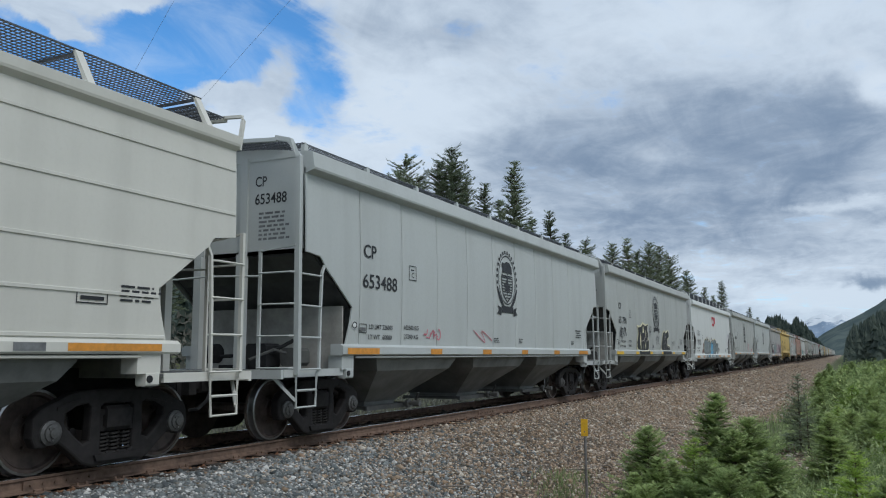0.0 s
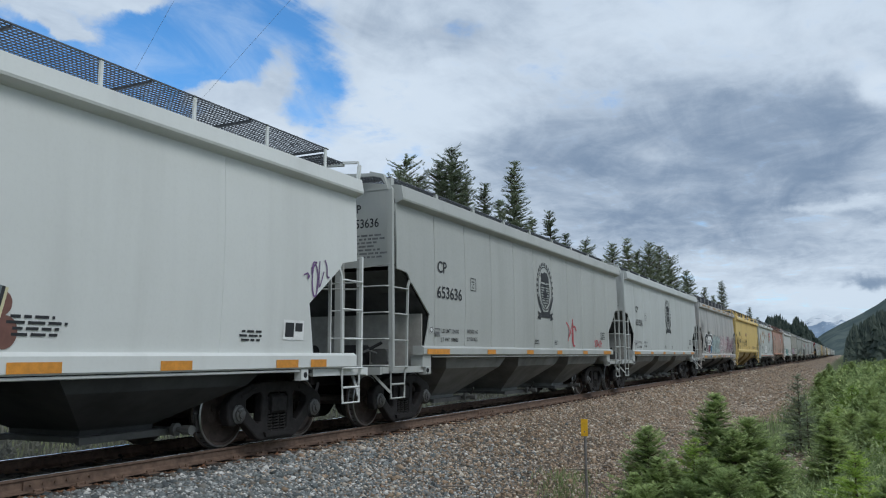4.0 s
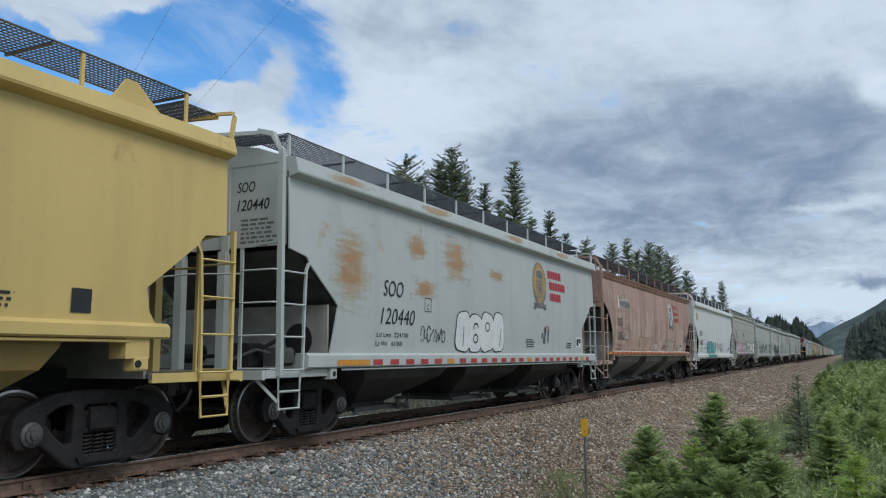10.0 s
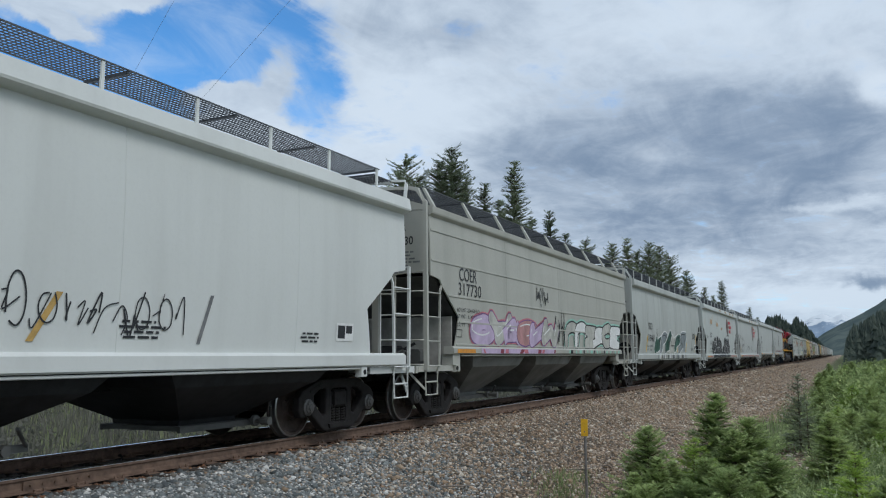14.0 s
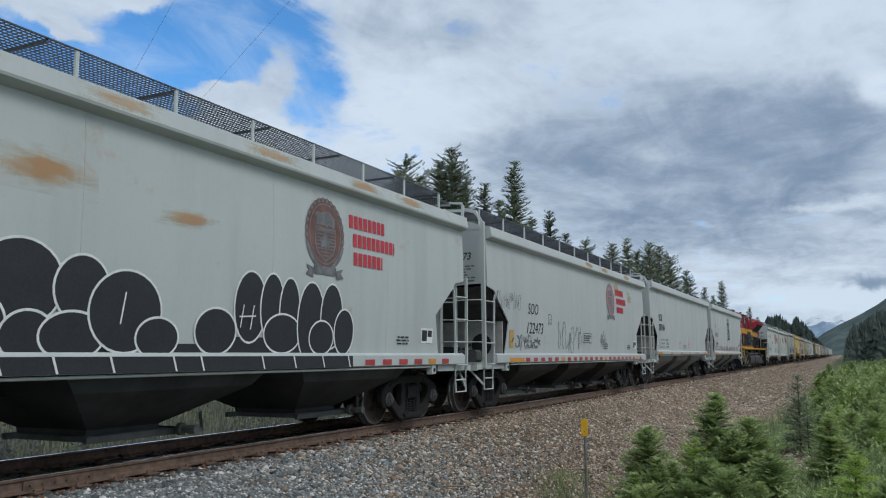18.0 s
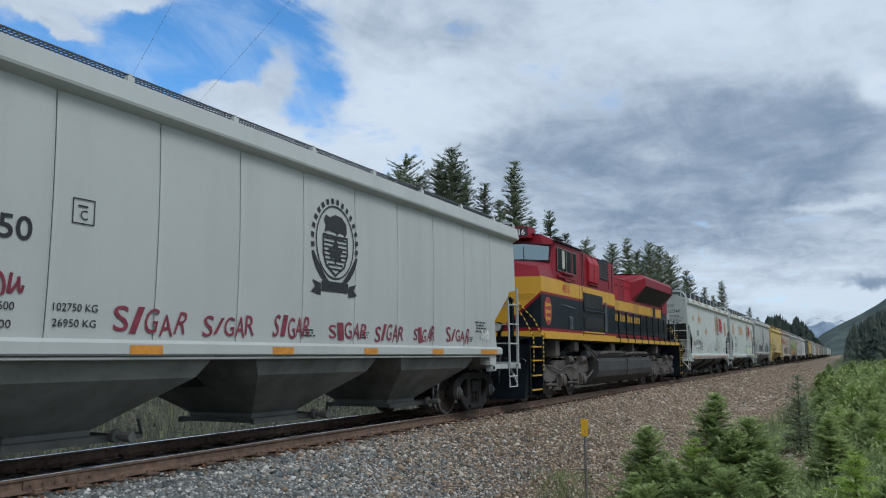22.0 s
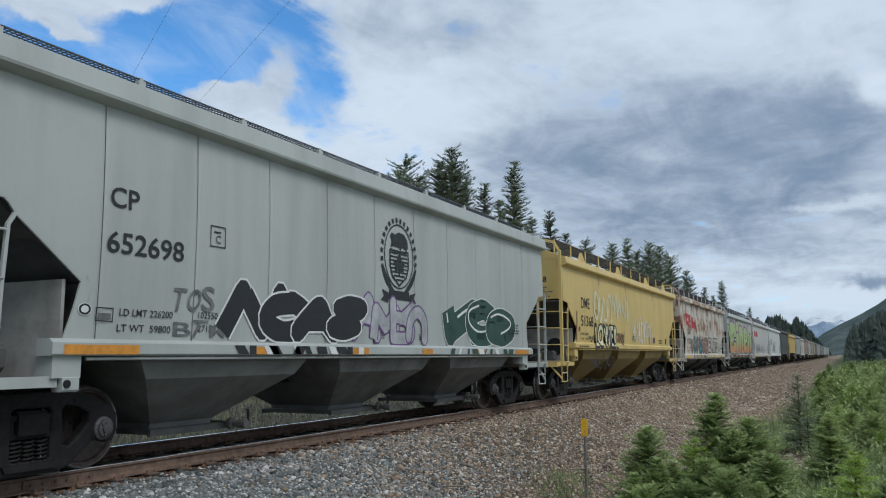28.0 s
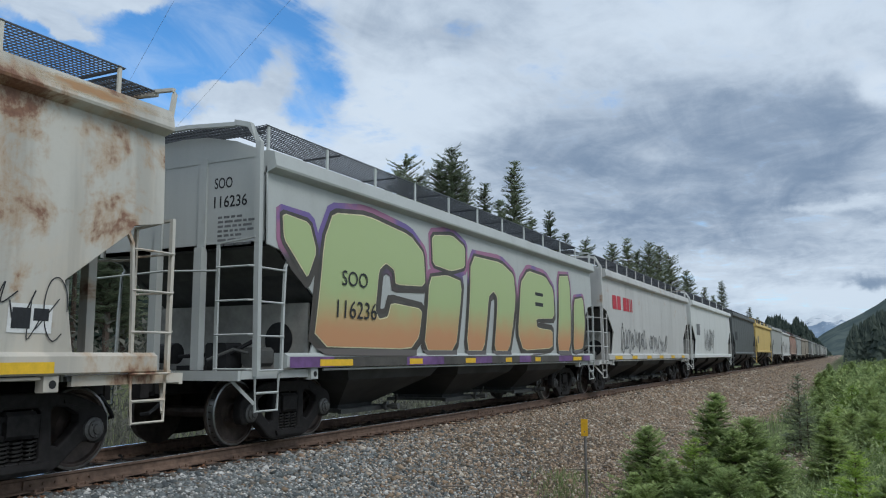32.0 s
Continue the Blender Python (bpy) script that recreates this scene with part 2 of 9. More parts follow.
MAT = {
    "steel": plain("dark_cast_steel", (0.024, 0.022, 0.022), 0.7, 0.0, 0.45, 9, 0.35, 0.4),
    "wheel": plain("rusty_wheel_steel", (0.085, 0.066, 0.058), 0.55, 0.3, 0.4, 7, 0.25),
    "tread": plain("polished_tread", (0.35, 0.35, 0.35), 0.3, 0.9, 0.2, 12, 0.05),
    "spring": plain("spring_steel", (0.045, 0.042, 0.040), 0.5, 0.4, 0.3, 20, 0.2),
    "cap": plain("bearing_cap_steel", (0.09, 0.09, 0.088), 0.5, 0.3, 0.3, 20, 0.2),
    "black": plain("sooty_black_paint", (0.022, 0.023, 0.025), 0.6, 0.0, 0.4, 5, 0.15),
    # bay: ribbed cars' body grey, darkened for shade below the sill, and dusty
    "bay": plain("shaded_dusty_grey_hopper_paint", (0.155, 0.16, 0.153), 0.65, 0.0, 0.35, 2, 0.15),
    "bay_dark": plain("dark_hopper_paint", (0.048, 0.05, 0.05), 0.65, 0.0, 0.4, 1.5, 0.15),
    # slope: shade under the end overhang is put into the colour, with soot
    "slope": plain("shaded_sooty_slope_paint", (0.085, 0.088, 0.09), 0.6, 0.0, 0.4, 2, 0.15),
    "shear": plain("dusty_end_plate", (0.33, 0.325, 0.30), 0.65, 0.0, 0.35, 2, 0.15),
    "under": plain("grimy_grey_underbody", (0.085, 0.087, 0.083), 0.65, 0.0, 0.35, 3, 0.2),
    "grating": plain("galvanised_grating", (0.085, 0.092, 0.105), 0.5, 0.3, 0.3, 15, 0.1),
    "ink": plain("black_lettering", (0.022, 0.024, 0.028), 0.6, 0.0, 0.25, 30, 0.0),
    "ink_white": plain("white_lettering", (0.72, 0.73, 0.72), 0.6, 0.0, 0.12, 12, 0.0),
    "ink_grey": plain("grey_spray", (0.16, 0.165, 0.17), 0.6, 0.0, 0.4, 6, 0.0),
    "orange": plain("orange_reflector", (0.62, 0.26, 0.035), 0.35, 0.0, 0.2, 14, 0.0),
    "yellow_tape": plain("yellow_reflector", (0.80, 0.50, 0.03), 0.35, 0.0, 0.12, 14, 0.0),
    "red_tape": plain("red_reflector", (0.42, 0.045, 0.045), 0.35, 0.0, 0.25, 14, 0.0),
    "red_ink": plain("red_lettering", (0.50, 0.03, 0.05), 0.55, 0.0, 0.25, 8, 0.0),
    "dark_red": plain("dark_red_spray", (0.22, 0.035, 0.06), 0.6, 0.0, 0.3, 9, 0.0),
    "teal": plain("teal_spray", (0.07, 0.27, 0.28), 0.55, 0.0, 0.3, 3, 0.0),
    "faded_mint": plain("faded_mint_spray", (0.30, 0.385, 0.37), 0.6, 0.0, 0.3, 3, 0.0),
    "faded_rose": plain("faded_pink_spray", (0.40, 0.30, 0.32), 0.6, 0.0, 0.3, 3, 0.0),
    "faded_wine": plain("faded_wine_spray", (0.22, 0.15, 0.175), 0.6, 0.0, 0.3, 3, 0.0),
    "mint": plain("mint_spray", (0.32, 0.58, 0.48), 0.55, 0.0, 0.2, 3, 0.0),
    "green": plain("green_spray", (0.035, 0.10, 0.075), 0.55, 0.0, 0.5, 2.5, 0.0),
    "blue": plain("blue_spray", (0.03, 0.14, 0.30), 0.55, 0.0, 0.4, 3, 0.0),
    "sky_blue": plain("light_blue_spray", (0.10, 0.34, 0.55), 0.55, 0.0, 0.3, 3, 0.0),
    "slate": plain("slate_spray", (0.20, 0.23, 0.24), 0.55, 0.0, 0.4, 3, 0.0),
    "brown": plain("brown_spray", (0.16, 0.075, 0.06), 0.55, 0.0, 0.35, 4, 0.0),
    "purple": plain("purple_spray", (0.16, 0.08, 0.22), 0.55, 0.0, 0.35, 3, 0.0),
    "lilac": plain("lilac_spray", (0.50, 0.40, 0.56), 0.55, 0.0, 0.2, 3, 0.0),
    "pink": plain("pink_spray", (0.50, 0.16, 0.20), 0.55, 0.0, 0.3, 3, 0.0),
    "rose": plain("faded_rose_spray", (0.42, 0.22, 0.22), 0.55, 0.0, 0.35, 3, 0.0),
    "cream": plain("cream_spray", (0.66, 0.62, 0.40), 0.55, 0.0, 0.2, 3, 0.0),
    "lime": plain("pale_green_spray", (0.40, 0.50, 0.24), 0.55, 0.0, 0.18, 2, 0.0),
    "peach": plain("orange_spray", (0.55, 0.27, 0.12), 0.55, 0.0, 0.2, 2, 0.0),
    "gold": plain("gold_sticker", (0.50, 0.32, 0.10), 0.5, 0.0, 0.25, 9, 0.0),
    "loco_red": paint("locomotive_red", (0.24, 0.012, 0.024), 0, 0.25, 3.0, rough=0.4),
    "loco_red_fresh": paint("locomotive_bright_red", (0.36, 0.014, 0.028), 0, 0.15, 4.0, rough=0.4),
    "loco_yellow_dull": paint("locomotive_faded_yellow", (0.50, 0.28, 0.05), 0, 0.4, 6.0, rough=0.5),
    "loco_yellow": paint("locomotive_yellow", (0.66, 0.36, 0.03), 0, 0.35, 5.0, rough=0.4),
    "loco_black": plain("locomotive_black_green", (0.008, 0.012, 0.017), 0.3, 0.0, 0.5, 1.5, 0.05),
    "loco_badge": plain("locomotive_badge_red", (0.34, 0.03, 0.03), 0.45, 0.0, 0.25, 6, 0.0),
    "loco_under": plain("locomotive_running_gear", (0.115, 0.103, 0.094), 0.7, 0.1, 0.4, 4, 0.3),
    "loco_tank": plain("dusty_tank_black", (0.06, 0.06, 0.063), 0.55, 0.0, 0.4, 2, 0.15),
    "rail": plain("rusty_rail_web", (0.165, 0.108, 0.078), 0.8, 0.1, 0.4, 10, 0.3),
    "rail_top": plain("polished_rail_head", (0.9, 0.9, 0.9), 0.2, 1.0, 0.15, 10, 0.05),
    "tie": plain("weathered_tie_wood", (0.055, 0.042, 0.033), 0.9, 0.0, 0.4, 7, 0.5, 0.3),
    "post_yellow": plain("yellow_plastic_marker", (0.75, 0.42, 0.02), 0.45, 0.0, 0.2, 12, 0.1),
    "post_steel": plain("galvanised_post", (0.22, 0.21, 0.20), 0.6, 0.5, 0.3, 14, 0.2),
    "wire": plain("aluminium_wire", (0.22, 0.24, 0.26), 0.5, 0.3, 0.1, 5, 0.0),
    "bark": plain("conifer_bark", (0.085, 0.062, 0.048), 0.9, 0.0, 0.4, 14, 0.6),
    "pine": leafy("pine_needles", (0.13, 0.165, 0.11), (0.35, 0.40, 0.26)),
    "spruce": leafy("spruce_needles", (0.19, 0.27, 0.105), (0.50, 0.59, 0.25)),
    # paler copy of the spruce needles: light on the branch tips, as colour
    "shoots": leafy("lit_spruce_tips", (0.32, 0.43, 0.17), (0.60, 0.68, 0.32)),
    "young": leafy("fresh_spruce_needles", (0.22, 0.34, 0.07), (0.48, 0.62, 0.14)),
    # far woods: the bluish haze of distance is mixed into the needle colours
    "far_wood": leafy("haze_tinted_far_conifers", (0.050, 0.074, 0.066), (0.11, 0.138, 0.11)),
    "right_wood": leafy("haze_tinted_conifers", (0.07, 0.098, 0.086), (0.15, 0.185, 0.15)),
    "shrub": leafy("grey_green_shrubs", (0.10, 0.102, 0.086), (0.23, 0.225, 0.19)),
    "grass": leafy("meadow_grass", (0.15, 0.22, 0.085), (0.42, 0.49, 0.24)),
    "stone": islands("ballast_stone", [(0.045, 0.052, 0.055), (0.15, 0.17, 0.172), (0.22, 0.24, 0.235), (0.155, 0.135, 0.11), (0.10, 0.118, 0.12), (0.36, 0.37, 0.36), (0.055, 0.064, 0.067), (0.66, 0.65, 0.62), (0.17, 0.175, 0.165), (0.11, 0.125, 0.127)]),
    "stone_warm": islands("rust_dusted_stone", [(0.12, 0.085, 0.058), (0.33, 0.235, 0.155), (0.19, 0.138, 0.092), (0.44, 0.335, 0.235), (0.27, 0.18, 0.115), (0.66, 0.59, 0.49), (0.12, 0.105, 0.09), (0.29, 0.245, 0.19)]),
    # stone_dark: the shade under the train is put into these tones
    "stone_dark": islands("train_shaded_ballast", [(0.022, 0.021, 0.022), (0.05, 0.046, 0.044), (0.03, 0.03, 0.031), (0.075, 0.065, 0.058), (0.04, 0.036, 0.034)]),
    "rust_chips": islands("rusty_chips", [(0.10, 0.05, 0.03), (0.22, 0.10, 0.05), (0.06, 0.04, 0.03), (0.30, 0.15, 0.07), (0.13, 0.08, 0.055)]),
    "twig": plain("grey_dead_wood", (0.22, 0.19, 0.16), 0.9, 0.0, 0.3, 12, 0.4),
}


for _k in ("steel", "black", "wheel", "spring", "bay_dark", "loco_under", "slope", "loco_black", "loco_red", "loco_red_fresh", "loco_tank"):
    MAT[_k].node_tree.nodes["Principled BSDF"].inputs["Specular IOR Level"].default_value = 0.22


def glass(name):
    m, t, b = material(name, 0.08)
    b.inputs["Base Color"].default_value = (0.25, 0.33, 0.35, 1)
    b.inputs["Metallic"].default_value = 0.75
    return m


MAT["glass"] = glass("sky_reflecting_glass")
MAT["dark_glass"] = plain("dark_tinted_glass", (0.012, 0.016, 0.018), 0.12, 0.0, 0.2, 2, 0.0)


def lamp_glass():
    m, t, b = material("lens_glass", 0.1, 0.0)
    b.inputs["Base Color"].default_value = (0.55, 0.55, 0.52, 1)
    return m


MAT["lens"] = lamp_glass()


def stain(name, light, deep, seed):
    """A rust stain as a film that frays out: streaks along the side, fading to its edges."""
    m, t, b = material(name, 0.8)
    sp = t.nodes.new("ShaderNodeSeparateXYZ")
    t.links.new(coords(t, kind="Generated"), sp.inputs[0])
    v = coords(t, (1, 0.9, 5.5), (seed, seed, seed))
    g = maths(t, "ADD", maths(t, "MULTIPLY", grain(t, v, 1.7, 8, 0.62, 0.4), 0.8), maths(t, "MULTIPLY", grain(t, coords(t, (4, 9, 1.2), (seed, 0, 0)), 1.0, 5, 0.6), 0.25))
    sq = [maths(t, "POWER", maths(t, "ABSOLUTE", maths(t, "SUBTRACT", sp.outputs[o], 0.5)), 2.6) for o in (1, 2)]
    fall = ramp(t, maths(t, "POWER", maths(t, "ADD", *sq), 1 / 2.6), 0.10, 0.5, 0.0, 0.36)
    k = maths(t, "SUBTRACT", g, fall)
    t.links.new(mix(t, ramp(t, k, 0.40, 0.56), light, deep), b.inputs["Base Color"])
    t.links.new(maths(t, "MULTIPLY", ramp(t, k, 0.14, 0.62), 0.75), b.inputs["Alpha"])
    return m


MAT["rust_patch"] = stain("rust_stain", (0.60, 0.46, 0.30), (0.50, 0.28, 0.13), 0.0)
MAT["red_rust"] = stain("dark_red_rust", (0.36, 0.12, 0.08), (0.24, 0.035, 0.035), 4.0)
MAT["gold_stain"] = stain("yellow_stain", (0.60, 0.50, 0.30), (0.50, 0.36, 0.16), 7.0)


# ---- mesh code ----
class Geo:
    """Gathers verts and faces of one mesh."""

    def __init__(self):
        self.v, self.f = [], []

    def add(self, verts, faces):
        n = len(self.v)
        self.v += [tuple(p) for p in verts]
        self.f += [tuple(i + n for i in q) for q in faces]
        return self

    def box(self, x0, x1, y0, y1, z0, z1, c=0.0):
        """A box; c chamfers the edges along y."""
        if c:
            ring = [(x0 + c, z0), (x1 - c, z0), (x1, z0 + c), (x1, z1 - c), (x1 - c, z1), (x0 + c, z1), (x0, z1 - c), (x0, z0 + c)]
            return self.prism_y(ring, y0, y1)
        return self.prism_y([(x0, z0), (x1, z0), (x1, z1), (x0, z1)], y0, y1)

    def prism_y(self, ring, y0, y1):
        n = len(ring)
        v = [(x, y0, z) for x, z in ring] + [(x, y1, z) for x, z in ring]
        f = [tuple(range(n)), tuple(range(2 * n - 1, n - 1, -1))]
        f += [((i + 1) % n, i, n + i, n + (i + 1) % n) for i in range(n)]
        return self.add(v, f)

    def prism_x(self, ring, x0, x1):
        """ring of (y, z)."""
        n = len(ring)
        v = [(x0, y, z) for y, z in ring] + [(x1, y, z) for y, z in ring]
        f = [tuple(range(n - 1, -1, -1)), tuple(range(n, 2 * n))]
        f += [(i, (i + 1) % n, n + (i + 1) % n, n + i) for i in range(n)]
        return self.add(v, f)

    def prism_z(self, ring, z0, z1):
        n = len(ring)
        v = [(x, y, z0) for x, y in ring] + [(x, y, z1) for x, y in ring]
        f = [tuple(range(n - 1, -1, -1)), tuple(range(n, 2 * n))]
        f += [(i, (i + 1) % n, n + (i + 1) % n, n + i) for i in range(n)]
        return self.add(v, f)

    def tube(self, path, r, n=6, flat=1.0):
        """A round bar along path."""
        pts = [Vector(p) for p in path]
        rings = []
        for i, p in enumerate(pts):
            d = (pts[min(i + 1, len(pts) - 1)] - pts[max(i - 1, 0)]).normalized()
            a = d.orthogonal().normalized() if abs(d.z) < 0.9 else Vector((1, 0, 0))
            a = (Vector((0, 0, 1)).cross(d).normalized() if abs(d.z) < 0.9 else a)
            b = d.cross(a).normalized()
            rr = r[i] if isinstance(r, (list, tuple)) else r
            rings.append([p + a * rr * math.cos(k * math.tau / n + math.pi / n) + b * rr * flat * math.sin(k * math.tau / n + math.pi / n) for k in range(n)])
        v = [q for ring in rings for q in ring]
        f = [(i * n + k, i * n + (k + 1) % n, (i + 1) * n + (k + 1) % n, (i + 1) * n + k) for i in range(len(pts) - 1) for k in range(n)]
        f += [tuple(range(n - 1, -1, -1)), tuple(range((len(pts) - 1) * n, len(pts) * n))]
        return self.add(v, f)

    def lathe_x(self, prof, n=24, y=0.0, z=0.0):
        """prof of (x, radius), spun about the x axis."""
        v = [(x, y + r * math.cos(k * math.tau / n), z + r * math.sin(k * math.tau / n)) for x, r in prof for k in range(n)]
        m = len(prof)
        f = [(i * n + k, (i + 1) * n + k, (i + 1) * n + (k + 1) % n, i * n + (k + 1) % n) for i in range(m - 1) for k in range(n)]
        f += [tuple(range(n)), tuple(range(m * n - 1, (m - 1) * n - 1, -1))]
        return self.add(v, f)

    def mirror_x(self):
        n = len(self.v)
        self.v += [(-x, y, z) for x, y, z in self.v]
        self.f += [tuple(i + n for i in reversed(q)) for q in self.f]
        return self

    def mesh(self, name, smooth=False):
        me = bpy.data.meshes.new(name)
        me.from_pydata(self.v, [], self.f)
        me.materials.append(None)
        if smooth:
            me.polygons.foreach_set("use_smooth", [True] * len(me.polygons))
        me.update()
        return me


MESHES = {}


def shared(key, make):
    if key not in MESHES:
        MESHES[key] = make()
    return MESHES[key]


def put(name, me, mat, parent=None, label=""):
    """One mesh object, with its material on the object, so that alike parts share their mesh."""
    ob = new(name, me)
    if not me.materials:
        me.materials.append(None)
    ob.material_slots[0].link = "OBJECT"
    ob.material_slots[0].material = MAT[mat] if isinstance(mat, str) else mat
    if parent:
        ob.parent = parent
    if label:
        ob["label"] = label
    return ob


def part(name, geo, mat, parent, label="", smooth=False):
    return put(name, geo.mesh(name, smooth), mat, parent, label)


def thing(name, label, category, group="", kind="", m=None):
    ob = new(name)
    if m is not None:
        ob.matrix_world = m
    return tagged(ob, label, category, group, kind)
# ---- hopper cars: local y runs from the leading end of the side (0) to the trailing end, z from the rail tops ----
from mathutils.geometry import tessellate_polygon


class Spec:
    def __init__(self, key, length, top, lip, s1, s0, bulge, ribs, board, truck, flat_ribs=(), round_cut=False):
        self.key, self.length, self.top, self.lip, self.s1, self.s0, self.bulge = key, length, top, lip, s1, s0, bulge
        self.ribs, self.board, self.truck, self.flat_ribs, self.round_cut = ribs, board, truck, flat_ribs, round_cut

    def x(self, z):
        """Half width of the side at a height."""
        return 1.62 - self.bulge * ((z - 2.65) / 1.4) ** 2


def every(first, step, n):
    return [first + step * i for i in range(n)]


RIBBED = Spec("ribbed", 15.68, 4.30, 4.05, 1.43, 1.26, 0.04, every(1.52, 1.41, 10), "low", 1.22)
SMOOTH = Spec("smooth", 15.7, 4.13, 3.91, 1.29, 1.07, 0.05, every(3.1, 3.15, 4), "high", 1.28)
SEAMED = Spec("seamed", 15.6, 4.12, 3.91, 1.29, 1.07, 0.08, every(2.45, 1.5, 8), "high", 1.28)
TALL_SILL = Spec("tall_sill", 16.68, 4.06, 3.86, 1.62, 1.45, 0.04, every(3.2, 3.4, 4), "high", 1.35)
ROUND = Spec("round", 16.9, 4.02, 3.90, 1.39, 1.25, 0.14, every(1.75, 1.48, 10), "high", 1.35, round_cut=True)
PANEL = Spec("panel", 15.55, 4.14, 4.02, 1.43, 1.28, 0.04, every(3.9, 3.9, 3), "slope", 1.3, flat_ribs=(3.67, 3.08, 2.44, 1.93, 1.47))
LONG = Spec("long", 16.0, 4.10, 3.88, 1.29, 1.08, 0.05, every(3.2, 3.2, 4), "high", 1.28)


def cut_points(sp):
    """The lower leading corner of a side, as (y, z) from the top of the cut to the sill."""
    if sp.round_cut:
        return [(0.0, 3.02), (0.45, 2.78), (0.85, 2.45), (1.15, 2.05), (1.30, 1.70), (1.32, sp.s1)]
    return [(0.0, 2.78), (0.31, 2.78), (0.42, 2.70), (0.50, 2.60), (1.28, 2.02), (1.22, 1.75), (1.12, sp.s1)]


def side_mesh(sp, ya, yb, first, last):
    """One sheet of a side between two seams, bowed and with folded edges."""
    g = Geo()
    gap, fold, dip = (0.007, 0.040, 0.020) if sp.key in ("ribbed", "round", "seamed") else (0.0012, 0.004, 0.004)
    zs = [sp.s1 + (sp.lip - sp.s1) * i / 8 for i in range(9)]

    def near(z):
        pts = cut_points(sp)
        if z >= pts[0][1]:
            return 0.0
        for (y0, z0), (y1, z1) in zip(pts, pts[1:]):
            if z1 <= z <= z0 and z0 > z1:
                return y0 + (y1 - y0) * (z0 - z) / (z0 - z1)
        return pts[-1][0]

    if first or last:
        zs = sorted(set(zs + [z for _, z in cut_points(sp) if sp.s1 <= z <= sp.lip] + [2.781]))
    rows = []
    for z in zs:
        a = near(z) if first else ya + gap
        b = (sp.length - near(z)) if last else yb - gap
        rows.append((a, b, z, sp.x(z)))
    v, f = [], []
    for a, b, z, x in rows:
        ca, cb = (0.004 if first else dip), (0.004 if last else dip)
        v += [(x - 0.03, a, z), (x - ca, a, z), (x - ca * 0.3, a + fold, z), (x, a + 3.5 * fold, z), (x, b - 3.5 * fold, z), (x - cb * 0.3, b - fold, z), (x - cb, b, z), (x - 0.03, b, z)]
    for i in range(len(rows) - 1):
        f += [(i * 8 + k, i * 8 + k + 1, i * 8 + 9 + k, i * 8 + 8 + k) for k in range(7)]
    return g.add(v, f)


def turned(geo, length):
    """The same at the trailing end."""
    g = Geo()
    g.v = [(x, length - y, z) for x, y, z in geo.v]
    g.f = [tuple(reversed(q)) for q in geo.f]
    return g


def flipped(geo):
    g = Geo()
    g.v = [(-x, y, z) for x, y, z in geo.v]
    g.f = [tuple(reversed(q)) for q in geo.f]
    return g


def wheelset_mesh():
    g = Geo()
    r = 0.457
    for s in (1, -1):
        prof = [(0.665, 0.02), (0.665, 0.33), (0.66, 0.40), (0.655, r + 0.025), (0.685, r + 0.028), (0.70, r + 0.004), (0.795, r - 0.004), (0.80, r - 0.02), (0.798, 0.395), (0.765, 0.375), (0.745, 0.22), (0.775, 0.15), (0.80, 0.14), (0.80, 0.02)]
        w = Geo().lathe_x(prof, 30)
        g.add([(s * x, y, z) for x, y, z in w.v], w.f if s > 0 else [tuple(reversed(q)) for q in w.f])
        for k in range(3):
            a = k * math.tau / 3
            b = Geo().tube([(0.775, 0.19 * math.cos(a), 0.19 * math.sin(a)), (0.795, 0.19 * math.cos(a), 0.19 * math.sin(a))], 0.02, 6)
            g.add([(s * x, y, z) for x, y, z in b.v], b.f)
    g.tube([(-1.08, 0, 0), (1.08, 0, 0)], 0.085, 10)
    return g.mesh("wheelset", False)


def tread_mesh():
    g = Geo()
    r = 0.4575
    ring = [(0.7965, r - 0.03), (0.8045, r - 0.028), (0.7985, r - 0.002), (0.72, r + 0.003), (0.70, r + 0.012), (0.70, r - 0.02)]
    n = 30
    v = [(x, q * math.cos(k * math.tau / n), q * math.sin(k * math.tau / n)) for x, q in ring for k in range(n)]
    f = [(i * n + k, ((i + 1) % 6) * n + k, ((i + 1) % 6) * n + (k + 1) % n, i * n + (k + 1) % n) for i in range(6) for k in range(n)]
    return g.add(v, f).mesh("tread")


